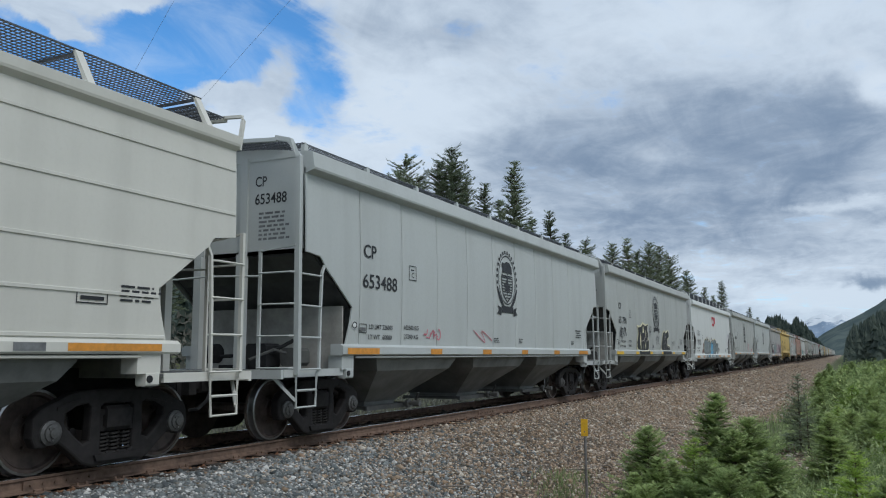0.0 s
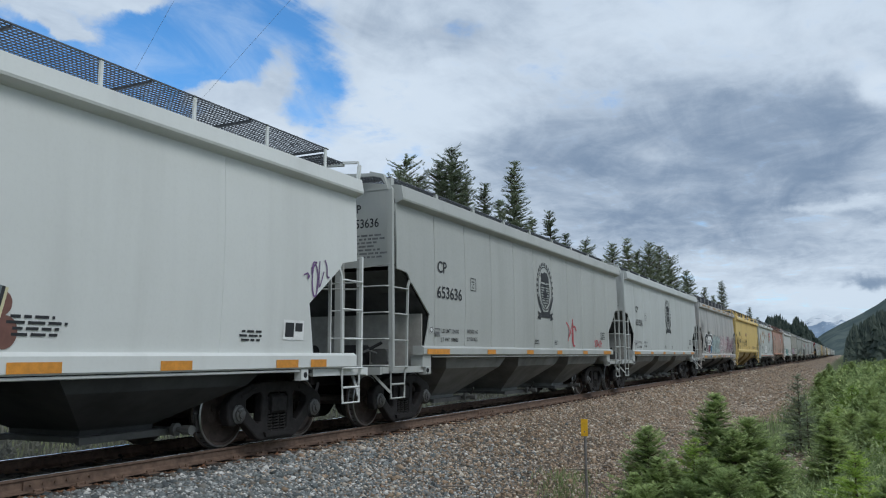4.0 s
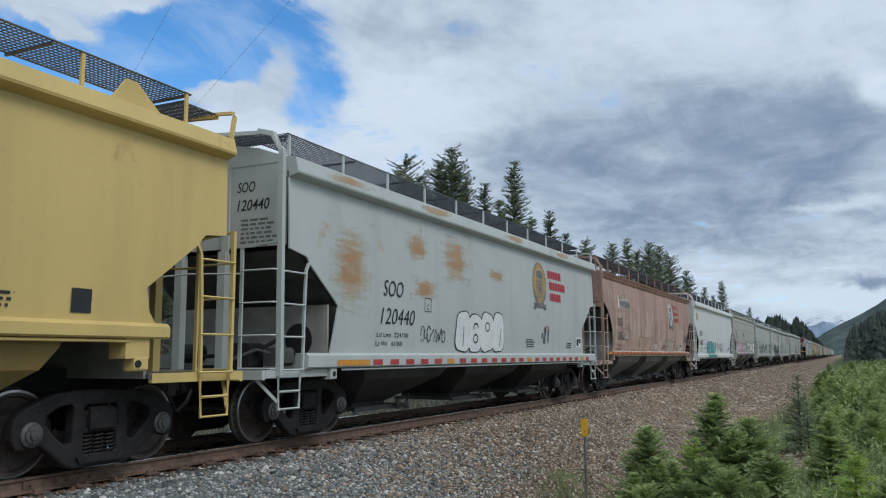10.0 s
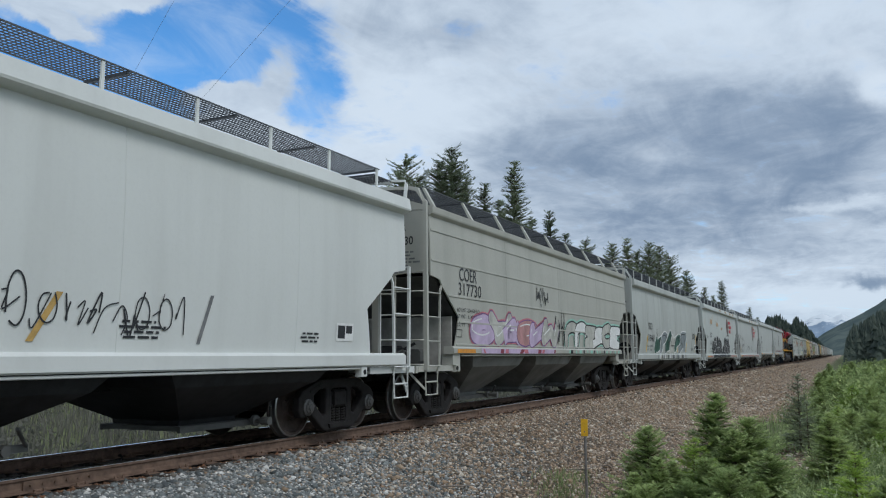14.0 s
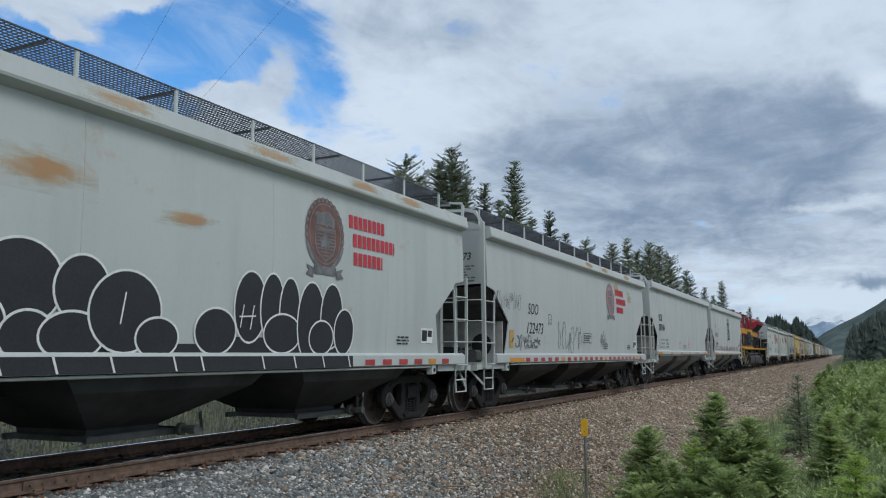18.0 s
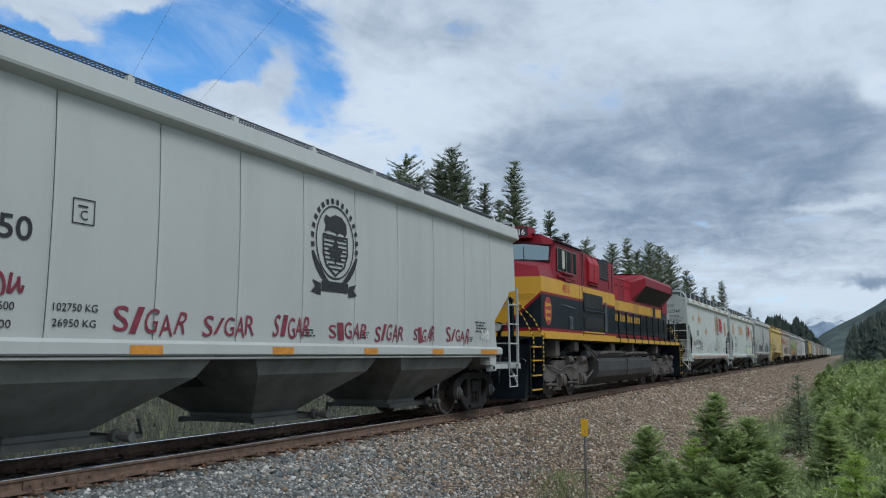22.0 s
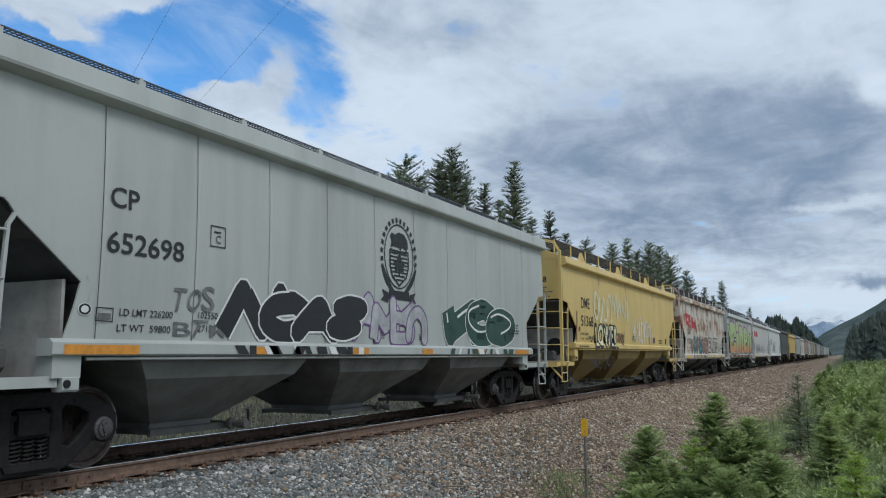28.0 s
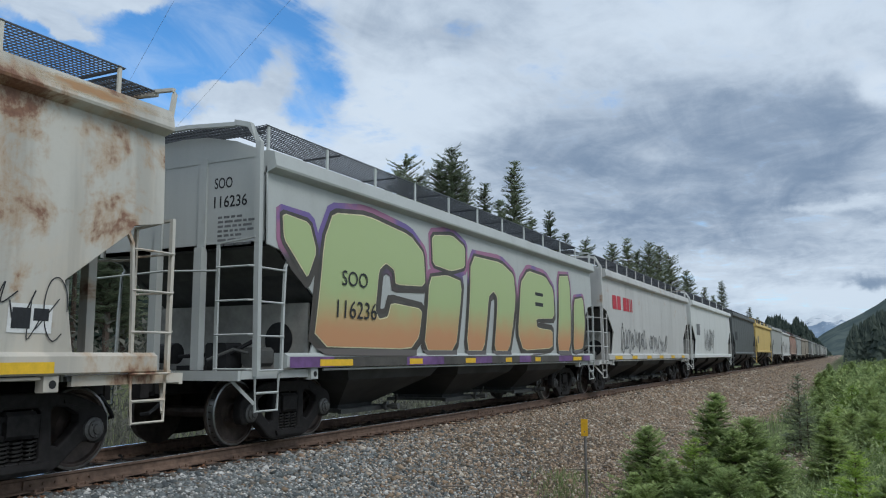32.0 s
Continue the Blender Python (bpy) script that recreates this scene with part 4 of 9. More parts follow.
        for z in sp.flat_ribs:
            def rib(z=z):
                x = sp.x(z)
                y0 = next((a[0] + (b[0] - a[0]) * (a[1] - z) / max(1e-6, a[1] - b[1]) for a, b in zip(cut_points(sp), cut_points(sp)[1:]) if b[1] <= z <= a[1]), 0.0) + 0.03
                return Geo().prism_y([(x - 0.02, z - 0.03), (x + 0.016, z - 0.016), (x + 0.016, z + 0.016), (x - 0.02, z + 0.03)], y0, L - y0).mesh("side_rib")

            put("side_rib", shared((sp.key, "rib", z), rib), body, car)
        for back in (False, True):
            end_parts(car, sp, body, full, back)
            truck(car, L - sp.truck if back else sp.truck, full, True)

    # -- markings --
    def sheet(self, name, v, f, mat, lift=0.010, label="", sill=False):
        """A thin film of paint or foil on the side; v of (y, z)."""
        g = Geo()
        zs = self.sp.s1
        if max(z for _, z in v) - min(z for _, z in v) > 0.45 and any(len(q) > 4 for q in f):
            v, f = sliced(v, f)
        g.add([((1.655 + 0.0035 if z < zs - 0.02 else self.sp.x(z)) + lift, y, z) for y, z in v], f)
        me = g.mesh(name)
        return put(name, me, mat, self.ob, label)

    def bar(self, y0, y1, z0, z1, mat, lift=0.010, name="marking", label=""):
        return self.sheet(name, [(y0, z0), (y1, z0), (y1, z1), (y0, z1)], [(0, 1, 2, 3)], mat, lift, label)

    def slant(self, y0, y1, z0, z1, w, mat, name="marking"):
        return self.sheet(name, [(y0, z0), (y0 + w, z0), (y1 + w, z1), (y1, z1)], [(0, 1, 2, 3)], mat)

    def text(self, body, y0, y1, z0, z1, mat="ink", fat=0.012, lift=0.010, name="lettering", shear=0.0):
        TEXTS.append((self, body, y0, y1, z0, z1, mat, fat, lift, name, shear))

    def hollow(self, y0, y1, z0, z1, mat="ink", w=0.014):
        v = [(y0, z0), (y1, z0), (y1, z1), (y0, z1), (y0 + w, z0 + w), (y1 - w, z0 + w), (y1 - w, z1 - w), (y0 + w, z1 - w)]
        return self.sheet("stencil_box", v, [(i, (i + 1) % 4, 4 + (i + 1) % 4, 4 + i) for i in range(4)], mat)

    def lines(self, y0, y1, z0, z1, n, mat="ink", name="small_print"):
        """Print too small to read, as bars."""
        rng = random.Random(int(y0 * 100 + z0 * 1000))
        v, f = [], []
        h = (z1 - z0) / n
        for i in range(n):
            y = y0 + rng.uniform(0, 0.12) * (y1 - y0)
            end = y1 - rng.uniform(0, 0.25) * (y1 - y0)
            z = z0 + h * i
            while y < end:
                w = min(rng.uniform(0.06, 0.2) if name != "word_bars" else 0.11, end - y)
                k = len(v)
                v += [(y, z), (y + w, z), (y + w, z + h * 0.5), (y, z + h * 0.5)]
                f.append((k, k + 1, k + 2, k + 3))
                y += w + 0.035
        return self.sheet(name, v, f, mat)

    def ellipse(self, yc, zc, ry, rz, mat, lift=0.010, hole=0.0, name="emblem", n=36, label=""):
        v = [(yc + ry * math.cos(a * math.tau / n), zc + rz * math.sin(a * math.tau / n)) for a in range(n)]
        if not hole:
            return self.sheet(name, v, [tuple(range(n))], mat, lift, label)
        v += [(yc + ry * hole * math.cos(a * math.tau / n), zc + rz * hole * math.sin(a * math.tau / n)) for a in range(n)]
        return self.sheet(name, v, [(i, (i + 1) % n, n + (i + 1) % n, n + i) for i in range(n)], mat, lift, label)

    def emblem(self, yc, zc, ry, rz, mat="ink", filled=None):
        """An oval badge drawn as plain shapes: two crescents, a row of bars, an animal's bulk, a striped shield and a banner."""
        def on(a, b):
            return (yc + ry * a, zc + rz * b)

        def polar(deg, r):
            return on(r * math.cos(radians(deg)), r * math.sin(radians(deg)))

        if filled:
            self.ellipse(yc, zc, ry * 0.97, rz * 0.97, filled, 0.008)
        v, f = [], []
        for start, way in ((196, 1), (-16, -1)):
            for k in range(13):
                a, thick = start + way * 66 * k / 12, 0.16 * math.sin(math.pi * min(1.0, 0.18 + k / 12 * 0.75))
                v += [polar(a, 1.0), polar(a, 1.0 - thick)]
                if k:
                    o = len(v)
                    f.append((o - 4, o - 3, o - 1, o - 2) if way < 0 else (o - 2, o - 1, o - 3, o - 4))
        self.sheet("emblem", v, f, mat, 0.011, "oval badge of plain shapes")
        v, f = [], []
        for k in range(16):
            a = 188 - 196 * k / 15
            o = len(v)
            v += [polar(a + 3.4, 0.87), polar(a - 3.4, 0.87), polar(a - 3.0, 0.99), polar(a + 3.0, 0.99)]
            f.append((o, o + 1, o + 2, o + 3))
        self.sheet("emblem", v, f, mat, 0.011)
        self.ellipse(yc, zc, ry * 0.80, rz * 0.83, mat, 0.011, 0.955)
        self.sheet("emblem", [on(a, b) for a, b in ((-0.46, 0.20), (-0.30, 0.24), (0.02, 0.22), (0.06, 0.16), (0.16, 0.24), (0.34, 0.22), (0.40, 0.16), (0.48, 0.26), (0.46, 0.46), (0.26, 0.60), (-0.02, 0.62), (-0.24, 0.54), (-0.40, 0.58), (-0.48, 0.48), (-0.40, 0.36))], [tuple(range(15))], mat, 0.012)
        shield = [on(a, b) for a, b in ((-0.50, 0.14), (0.0, 0.12), (0.50, 0.14), (0.50, -0.26), (0.38, -0.52), (0.0, -0.74), (-0.38, -0.52), (-0.50, -0.26), (-0.50, 0.14), (-0.46, 0.14))]
        self.sheet("emblem", *self.ribbon(shield, ry * 0.06, mat), mat, 0.0118)
        v, f = [], []
        for k in range(8):
            w, b, o = (0.47, 0.47, 0.47, 0.47, 0.45, 0.39, 0.31, 0.18)[k], 0.07 - 0.095 * k, len(v)
            v += [on(-w, b - 0.018), on(w, b - 0.018), on(w, b + 0.018), on(-w, b + 0.018)]
            f.append((o, o + 1, o + 2, o + 3))
        self.sheet("emblem", v, f, mat, 0.012)
        leaf = ((-0.03, -0.52), (0.03, -0.52), (0.03, -0.36), (0.24, -0.38), (0.20, -0.28), (0.30, -0.16), (0.18, -0.14), (0.12, -0.18), (0.10, -0.02), (0.0, 0.08))
        leaf = leaf + tuple((-a, b) for a, b in reversed(leaf[2:-1]))
        self.sheet("emblem", [on(a, b) for a, b in leaf], [tuple(range(len(leaf)))], mat, 0.0128)
        self.sheet("emblem", [on(a, b) for a, b in ((-0.55, -1.10), (0.55, -1.10), (0.55, -0.88), (-0.55, -0.88))], [(0, 1, 2, 3)], mat, 0.0132)
        for sd in (1, -1):
            self.sheet("emblem", [on(sd * p, q) for p, q in ((0.58, -1.20), (0.96, -1.14), (0.80, -1.02), (0.92, -0.88), (0.58, -0.95))], [(0, 1, 2, 3, 4) if sd > 0 else (4, 3, 2, 1, 0)], mat, 0.0126)

    def scrawl(self, body, y0, y1, z0, z1, mat="ink", fat=0.0):
        """A word written by hand: each letter with its own tilt, size and height."""
        rng = random.Random(int(y0 * 977))
        w = (y1 - y0) / len(body)
        for k, ch in enumerate(body):
            up, grow = rng.uniform(-0.10, 0.14) * (z1 - z0), rng.uniform(0.85, 1.2)
            self.text(ch, y0 + w * (k - 0.04), y0 + w * (k + 0.92), z0 + up, z0 + up + (z1 - z0) * grow, mat, fat, 0.012, "graffiti", rng.uniform(-0.1, 0.45))

    def ribbon(self, path, w, mat, name="graffiti", lift=0.012, label=""):
        """A brush or spray stroke along path."""
        v, f = [], []
        for i, (y, z) in enumerate(path):
            a, b = path[max(i - 1, 0)], path[min(i + 1, len(path) - 1)]
            d = math.hypot(b[0] - a[0], b[1] - a[1]) or 1
            nx, nz = -(b[1] - a[1]) / d * w / 2, (b[0] - a[0]) / d * w / 2
            v += [(y + nx, z + nz), (y - nx, z - nz)]
        f = [(2 * i, 2 * i + 1, 2 * i + 3, 2 * i + 2) for i in range(len(path) - 1)]
        return v, f

    def tag(self, y0, y1, z0, z1, n, mat, seed, w=0.035, label="scrawled spray tag"):
        """A scrawl that nobody can read: loops and strokes from one end to the other."""
        rng = random.Random(seed)
        V, F = [], []
        n = n + (n + 1) // 2 if n > 1 else 1
        for k in range(n):
            ya = y0 + (y1 - y0) * (k + 0.1) / n
            yb = y0 + (y1 - y0) * (k + 0.95) / n
            wide = (yb - ya) * 1.7
            m = rng.choice((3, 4, 4, 5))
            pts, high = [], rng.random() < 0.5
            for i in range(m):
                z = z1 - rng.uniform(0, 0.55) * (z1 - z0) if high else z0 + rng.uniform(0, 0.55) * (z1 - z0)
                pts.append(Vector((ya + wide * (i / (m - 1) * 0.7 + rng.uniform(-0.2, 0.35)) + 0.15 * (z - z0), z)))
                high = not high if rng.random() < 0.7 else high
            path = []
            if rng.random() < 0.35:
                yc, zc, a0 = ya + wide * 0.4, z0 + (z1 - z0) * rng.uniform(0.35, 0.65), rng.uniform(0, 6.28)
                rr, turn = (z1 - z0) * rng.uniform(0.22, 0.45), rng.choice((0.75, 0.9, 1.15))
                pts = [Vector((yc + wide * 0.42 * math.cos(a0 + turn * 6.28 * i / 7), zc + rr * math.sin(a0 + turn * 6.28 * i / 7) * (1 + 0.06 * i))) for i in range(8)]
                m = 8
            for i in range(m - 1):
                p0, p1, p2, p3 = pts[max(i - 1, 0)], pts[i], pts[i + 1], pts[min(i + 2, m - 1)]
                for j in range(6):
                    q = j / 6
                    c = 0.5 * ((2 * p1) + (p2 - p0) * q + (2 * p0 - 5 * p1 + 4 * p2 - p3) * q * q + (3 * p1 - p0 - 3 * p2 + p3) * q ** 3)
                    path.append((c.x, c.y))
            path.append(tuple(pts[-1]))
            v, f = self.ribbon(path, w * rng.uniform(0.6, 0.95), mat)
            m = len(V)
            V += v
            F += [tuple(i + m for i in q) for q in f]
        return self.sheet("graffiti", V, F, mat, 0.013, label)

    def throw(self, y0, y1, z0, z1, n, fill, line, seed, spiky=0.0, fills=None, label="bubble-letter spray piece", w=0.05, glow=None, lean=0.0):
        """A piece of n fat overlapping forms with outlines and inner cuts; no letters."""
        rng = random.Random(seed)
        step = (y1 - y0) / n
        OV, OF, FV, FF, LV, LF, GV, GF = [], [], [], [], [], [], [], []
        for k in range(n):
            yc, ry = y0 + step * (k + 0.5), step * rng.uniform(0.52, 0.62)
            hgt = rng.uniform(0.86, 1.0)
            zc, rz = z0 + (z1 - z0) * hgt / 2, (z1 - z0) * hgt / 2
            m = 26
            p1, p2 = rng.uniform(0, 6), rng.uniform(0, 6)
            ring = []
            for i in range(m):
                a = i * math.tau / m
                c, s = math.cos(a), math.sin(a)
                sq = (abs(c) ** 3.2 + abs(s) ** 3.2) ** (-1 / 3.2)
                r = sq * (1 + 0.05 * math.sin(3 * a + p1) + spiky * 0.16 * math.sin(5 * a + p2))
                y, z = yc + ry * r * c, zc + rz * r * s
                ring.append((y + lean * (z - zc), max(z0, min(z1 + 0.03, z))))
            if spiky > 0.5:
                base = ((-1, -1), (-0.25, -1), (0, -0.75), (0.25, -1), (1, -1), (0.8, -0.3), (1.02, 0.2), (0.9, 1.0), (0.35, 0.70), (-0.1, 0.88), (-0.9, 1.05), (-0.72, 0.25), (-1.02, -0.25))
                raw = [(yc + ry * (a + rng.uniform(-0.16, 0.16)) + lean * rz * b, zc + rz * (b + (rng.uniform(-0.12, 0.12) if b > -0.9 else 0))) for a, b in base]
                ring = [(p[0] + (q[0] - p[0]) * k2, p[1] + (q[1] - p[1]) * k2) for p, q in zip(raw, raw[1:] + raw[:1]) for k2 in (0.2, 0.8)]
            for V, F, grow in ((GV, GF, 0.10), (OV, OF, w), (FV, FF, 0.0)):
                b = len(V)
                V += [(y + (y - yc) / ry * grow, max(z0 - 0.02, z + (z - zc) / rz * grow)) for y, z in ring]
                F.append(tuple(range(b, b + m)))
            for j in range(rng.choice((1, 2, 2))):
                style = rng.random()
                ya = yc + rng.uniform(-0.3, 0.3) * ry
                if style < 0.5 or spiky > 0.5:
                    path = [(ya, zc - rz * rng.uniform(0.3, 0.9)), (ya + rng.uniform(-0.1, 0.1), zc + rz * rng.uniform(-0.1, 0.3))]
                else:
                    path = [(yc + ry * 0.33 * math.cos(a) + lean * 0.2, zc + rz * (0.3 if j == 0 else -0.3) + rz * 0.22 * math.sin(a)) for a in [q * math.tau / 12 for q in range(rng.choice((8, 13)))]]
                v, f = self.ribbon(path, w * rng.uniform(0.9, 1.6), line)
                b = len(LV)
                LV += v
                LF += [tuple(i + b for i in q) for q in f]
        if glow:
            self.sheet("graffiti", GV, GF, glow, 0.010)
        if fill:
            self.sheet("graffiti", OV, OF, line, 0.012, label)
        else:
            for q in OF:
                path = [OV[i] for i in q]
                self.sheet("graffiti", *self.ribbon(path + path[:2], w, line), line, 0.012, label)
        if fill:
            for k in range(n):
                m = 26
                self.sheet("graffiti", FV[k * m:(k + 1) * m], [tuple(range(m))], (fills or [fill])[k % len(fills or [fill])], 0.0145 + 0.0012 * (k % 2))
        self.sheet("graffiti", LV, LF, (glow or "ink_grey") if fill == line else line, 0.018)

    def wild(self, y0, y1, z0, z1, n, fills, line, seed, aura=None, shine="ink_white", w=0.30, lean=0.15, edge=0.045, label="interlocked spray piece"):
        """A piece of n interlocked bar-and-curve forms that nobody can read: halo, outline, fill and highlights."""
        rng = random.Random(seed)
        step = (y1 - y0) / n
        high = z1 - z0
        halo = [[], []]
        for k in range(n):
            paths = FORMS[rng.randrange(len(FORMS))]
            flip, over = rng.choice(((1, 0), (0, 1), (1, 1)))
            ya, wide, zl, zh = y0 + step * (k - 0.12), step * rng.uniform(1.2, 1.5), z0 + high * rng.uniform(0, 0.06), z1 - high * rng.uniform(0, 0.22)
            tilt, tip = lean + rng.uniform(-0.12, 0.12), rng.uniform(-0.08, 0.08)
            layers = {"aura": [[], []], "line": [[], []], "fill": [[], []], "shine": [[], []]}
            bar = w * step * rng.uniform(0.85, 1.15)
            for path in paths:
                pts = []
                for a, b in path:
                    a, b = (1 - a if flip else a), (1 - b if over else b)
                    a, b = a + rng.uniform(-0.05, 0.05), min(1.0, max(0.0, b + rng.uniform(-0.05, 0.05)))
                    pts.append(Vector((ya + wide * a + tilt * high * b, zl + bar * 0.4 + (zh - zl - bar * 0.8) * b + tip * (a - 0.5) * high)))
                m, fine = len(pts), []
                for i in range(m - 1):
                    p0, p1, p2, p3 = pts[max(i - 1, 0)], pts[i], pts[i + 1], pts[min(i + 2, m - 1)]
                    for j in range(5):
                        q = j / 5
                        c = 0.5 * ((2 * p1) + (p2 - p0) * q + (2 * p0 - 5 * p1 + 4 * p2 - p3) * q * q + (3 * p1 - p0 - 3 * p2 + p3) * q ** 3) if m > 3 else p1.lerp(p2, q)
                        fine.append((c.x, c.y))
                fine.append(tuple(pts[-1]))
                for key, grow in (("aura", 4.2 * edge), ("line", 2 * edge), ("fill", 0.0)):
                    V, F = layers[key]
                    v, f = self.ribbon(fine, bar + grow, line)
                    o = len(V)
                    V += v
                    F += [tuple(i + o for i in q) for q in f]
                    for i in range(0, len(fine), 5 if m > 3 else 50):
                        o, r = len(V), (bar + grow) / 2
                        V += [(fine[i][0] + r * math.cos(q * math.tau / 8 + 0.39), fine[i][1] + r * math.sin(q * math.tau / 8 + 0.39)) for q in range(8)]
                        F.append(tuple(range(o, o + 8)))
                v, f = self.ribbon([(a - bar * 0.22, b + bar * 0.2) for a, b in fine[1:max(4, len(fine) * 2 // 3)]], bar * 0.10, line)
                V, F = layers["shine"]
                o = len(V)
                V += v
                F += [tuple(i + o for i in q) for q in f]
            for i, (key, mat) in enumerate((("aura", aura), ("line", line), ("fill", fills[k % len(fills)]), ("shine", shine))):
                if key == "aura":
                    o = len(halo[0])
                    halo[0] += [(a, max(z0 - 0.02, b)) for a, b in layers[key][0]]
                    halo[1] += [tuple(q + o for q in r) for r in layers[key][1]]
                elif mat:
                    V, F = layers[key]
                    V = [(a, max(z0 - (0.0 if key == "fill" else 0.02), b)) for a, b in V]
                    self.sheet("graffiti", V, F, mat, 0.0118 + 0.0016 * k + 0.0004 * i, label if key == "fill" else "")
        if aura:
            self.sheet("graffiti", *halo, aura, 0.009)

    def drips(self, y0, y1, n, mats, seed):
        """Strokes of a piece that run down over the sill."""
        rng = random.Random(seed)
        for k in range(n):
            y = y0 + (y1 - y0) * (k + rng.uniform(0.1, 0.9)) / n
            self.slant(y, y + rng.uniform(-0.12, 0.12), self.sp.s0 + 0.015, self.sp.s1 - 0.04, rng.uniform(0.06, 0.28), mats[k % len(mats)], "graffiti")

    def bubbles(self, forms, fill, line, w=0.03, label=""):
        """Round overlapping forms, each as (y, z, half width, half height), with outlines."""
        for i, (yc, zc, ry, rz) in enumerate(forms):
            for grow, mat, up in ((w, line, 0.0), (0.0, fill, 0.0008)):
                ring = [(yc + (ry + grow) * math.cos(q * math.tau / 28), max(self.sp.s1 - 0.01, zc + (rz + grow) * math.sin(q * math.tau / 28))) for q in range(28)]
                self.sheet("graffiti", ring, [tuple(range(28))], mat, 0.012 + 0.0016 * i + up, label if i == 0 else "")

    def blob(self, ring, grow, mat, lift, label=""):
        """One flat form, pushed outwards by grow."""
        n = len(ring)
        area = sum(ring[i][0] * ring[(i + 1) % n][1] - ring[(i + 1) % n][0] * ring[i][1] for i in range(n))
        sg = 1 if area > 0 else -1
        out = []
        for i in range(n):
            (ya, za), (y, z), (yb, zb) = ring[i - 1], ring[i], ring[(i + 1) % n]
            a = Vector((za - z, y - ya)).normalized() + Vector((z - zb, yb - y)).normalized()
            a = a.normalized() if a.length > 1e-4 else Vector((0, 0))
            out.append((y - a.x * grow * sg, max(1.10 if z < 1.3 else 1.22, z - a.y * grow * sg)))
        dense = []
        for i in range(n):
            p, q = Vector(out[i]), Vector(out[(i + 1) % n])
            dense += [tuple(p.lerp(q, 0.12)), tuple(p.lerp(q, 0.5)), tuple(p.lerp(q, 0.88))]
        if sg < 0:
            dense.reverse()
        return self.sheet("graffiti", dense, [tuple(range(len(dense)))], mat, lift, label)

    def word(self, body, y0, y1, z0, z1, fill, line, shade=None, lean=0.0):
        """A piece whose letters can be read."""
        if shade:
            self.text(body, y0 + 0.06, y1 + 0.08, z0 - 0.04, z1 - 0.03, shade, 0.075, 0.0115, "graffiti", lean)
        self.text(body, y0, y1, z0, z1, line, 0.085, 0.013, "graffiti", lean)
        self.text(body, y0 + 0.05, y1 - 0.05, z0 + 0.06, z1 - 0.06, fill, 0.035, 0.016, "graffiti", lean)

    def patch(self, y0, y1, z0, z1, seed, mat="rust_patch", n=6):
        """Ragged rust stains in streaks."""
        a, b = (y1 - y0) * 0.12, (z1 - z0) * 0.12
        zs = [z0 - b + (z1 - z0 + 2 * b) * k / 4 for k in range(5)]
        V = [(y, z) for z in zs for y in (y0 - a, y1 + a)]
        return self.sheet("rust_stain", V, [(2 * k, 2 * k + 1, 2 * k + 3, 2 * k + 2) for k in range(4)], mat, 0.005, "orange-brown rust stain")

    def rim(self, y0, y1, mat="rust_patch"):
        """Rust on the top chord."""
        sp = self.sp
        xa, za, xb, zb = sp.x(sp.lip) + 0.164, sp.lip - 0.005, 1.704, sp.top - 0.02
        g = Geo().add([(xa, y0, za), (xa, y1, za), (xb, y1, zb), (xb, y0, zb)], [(0, 1, 2, 3)])
        return part("rust_stain", g, mat, self.ob, "orange-brown rust stain")

    def tapes(self, cols, y0, y1, step, w, z0=None, z1=None, first=0.95):
        """Reflector strips along the sill."""
        z0, z1 = z0 or self.sp.s0 + 0.02, z1 or self.sp.s1 - 0.055
        y, k = y0, 0
        while y < y1:
            ww = first if k == 0 else w
            self.bar(y, min(y + ww, y1), z0, z1, cols[k % len(cols)], 0.004, "reflector")
            y += step if k else max(step, first + (step - w))
            k += 1

    def end_print(self, mark, number, ital=0.0):
        """Reporting mark and data on the leading end wall."""
        for s, z, h, w in ((mark, self.sp.top - 0.46, 0.16, 0.11), (number, self.sp.top - 0.74, 0.17, 0.10)):
            TEXTS.append((self, s, 0.62, 0.62 + w * len(s), z, z + h, "ink", 0.012, "end", "lettering", ital))
        v, f = [], []
        rng = random.Random(int(self.s))
        for i in range(7):
            z, x = self.sp.top - 0.90 - 0.066 * i, 0.70
            while x < 1.22 + rng.uniform(-0.15, 0.1):
                w = rng.uniform(0.05, 0.16)
                b = len(v)
                v += [(x, 0.027, z), (x + w, 0.027, z), (x + w, 0.027, z + 0.034), (x, 0.027, z + 0.034)]
                f.append((b, b + 1, b + 2, b + 3))
                x += w + 0.03
        part("small_print", Geo().add(v, f), "ink_grey", self.ob)


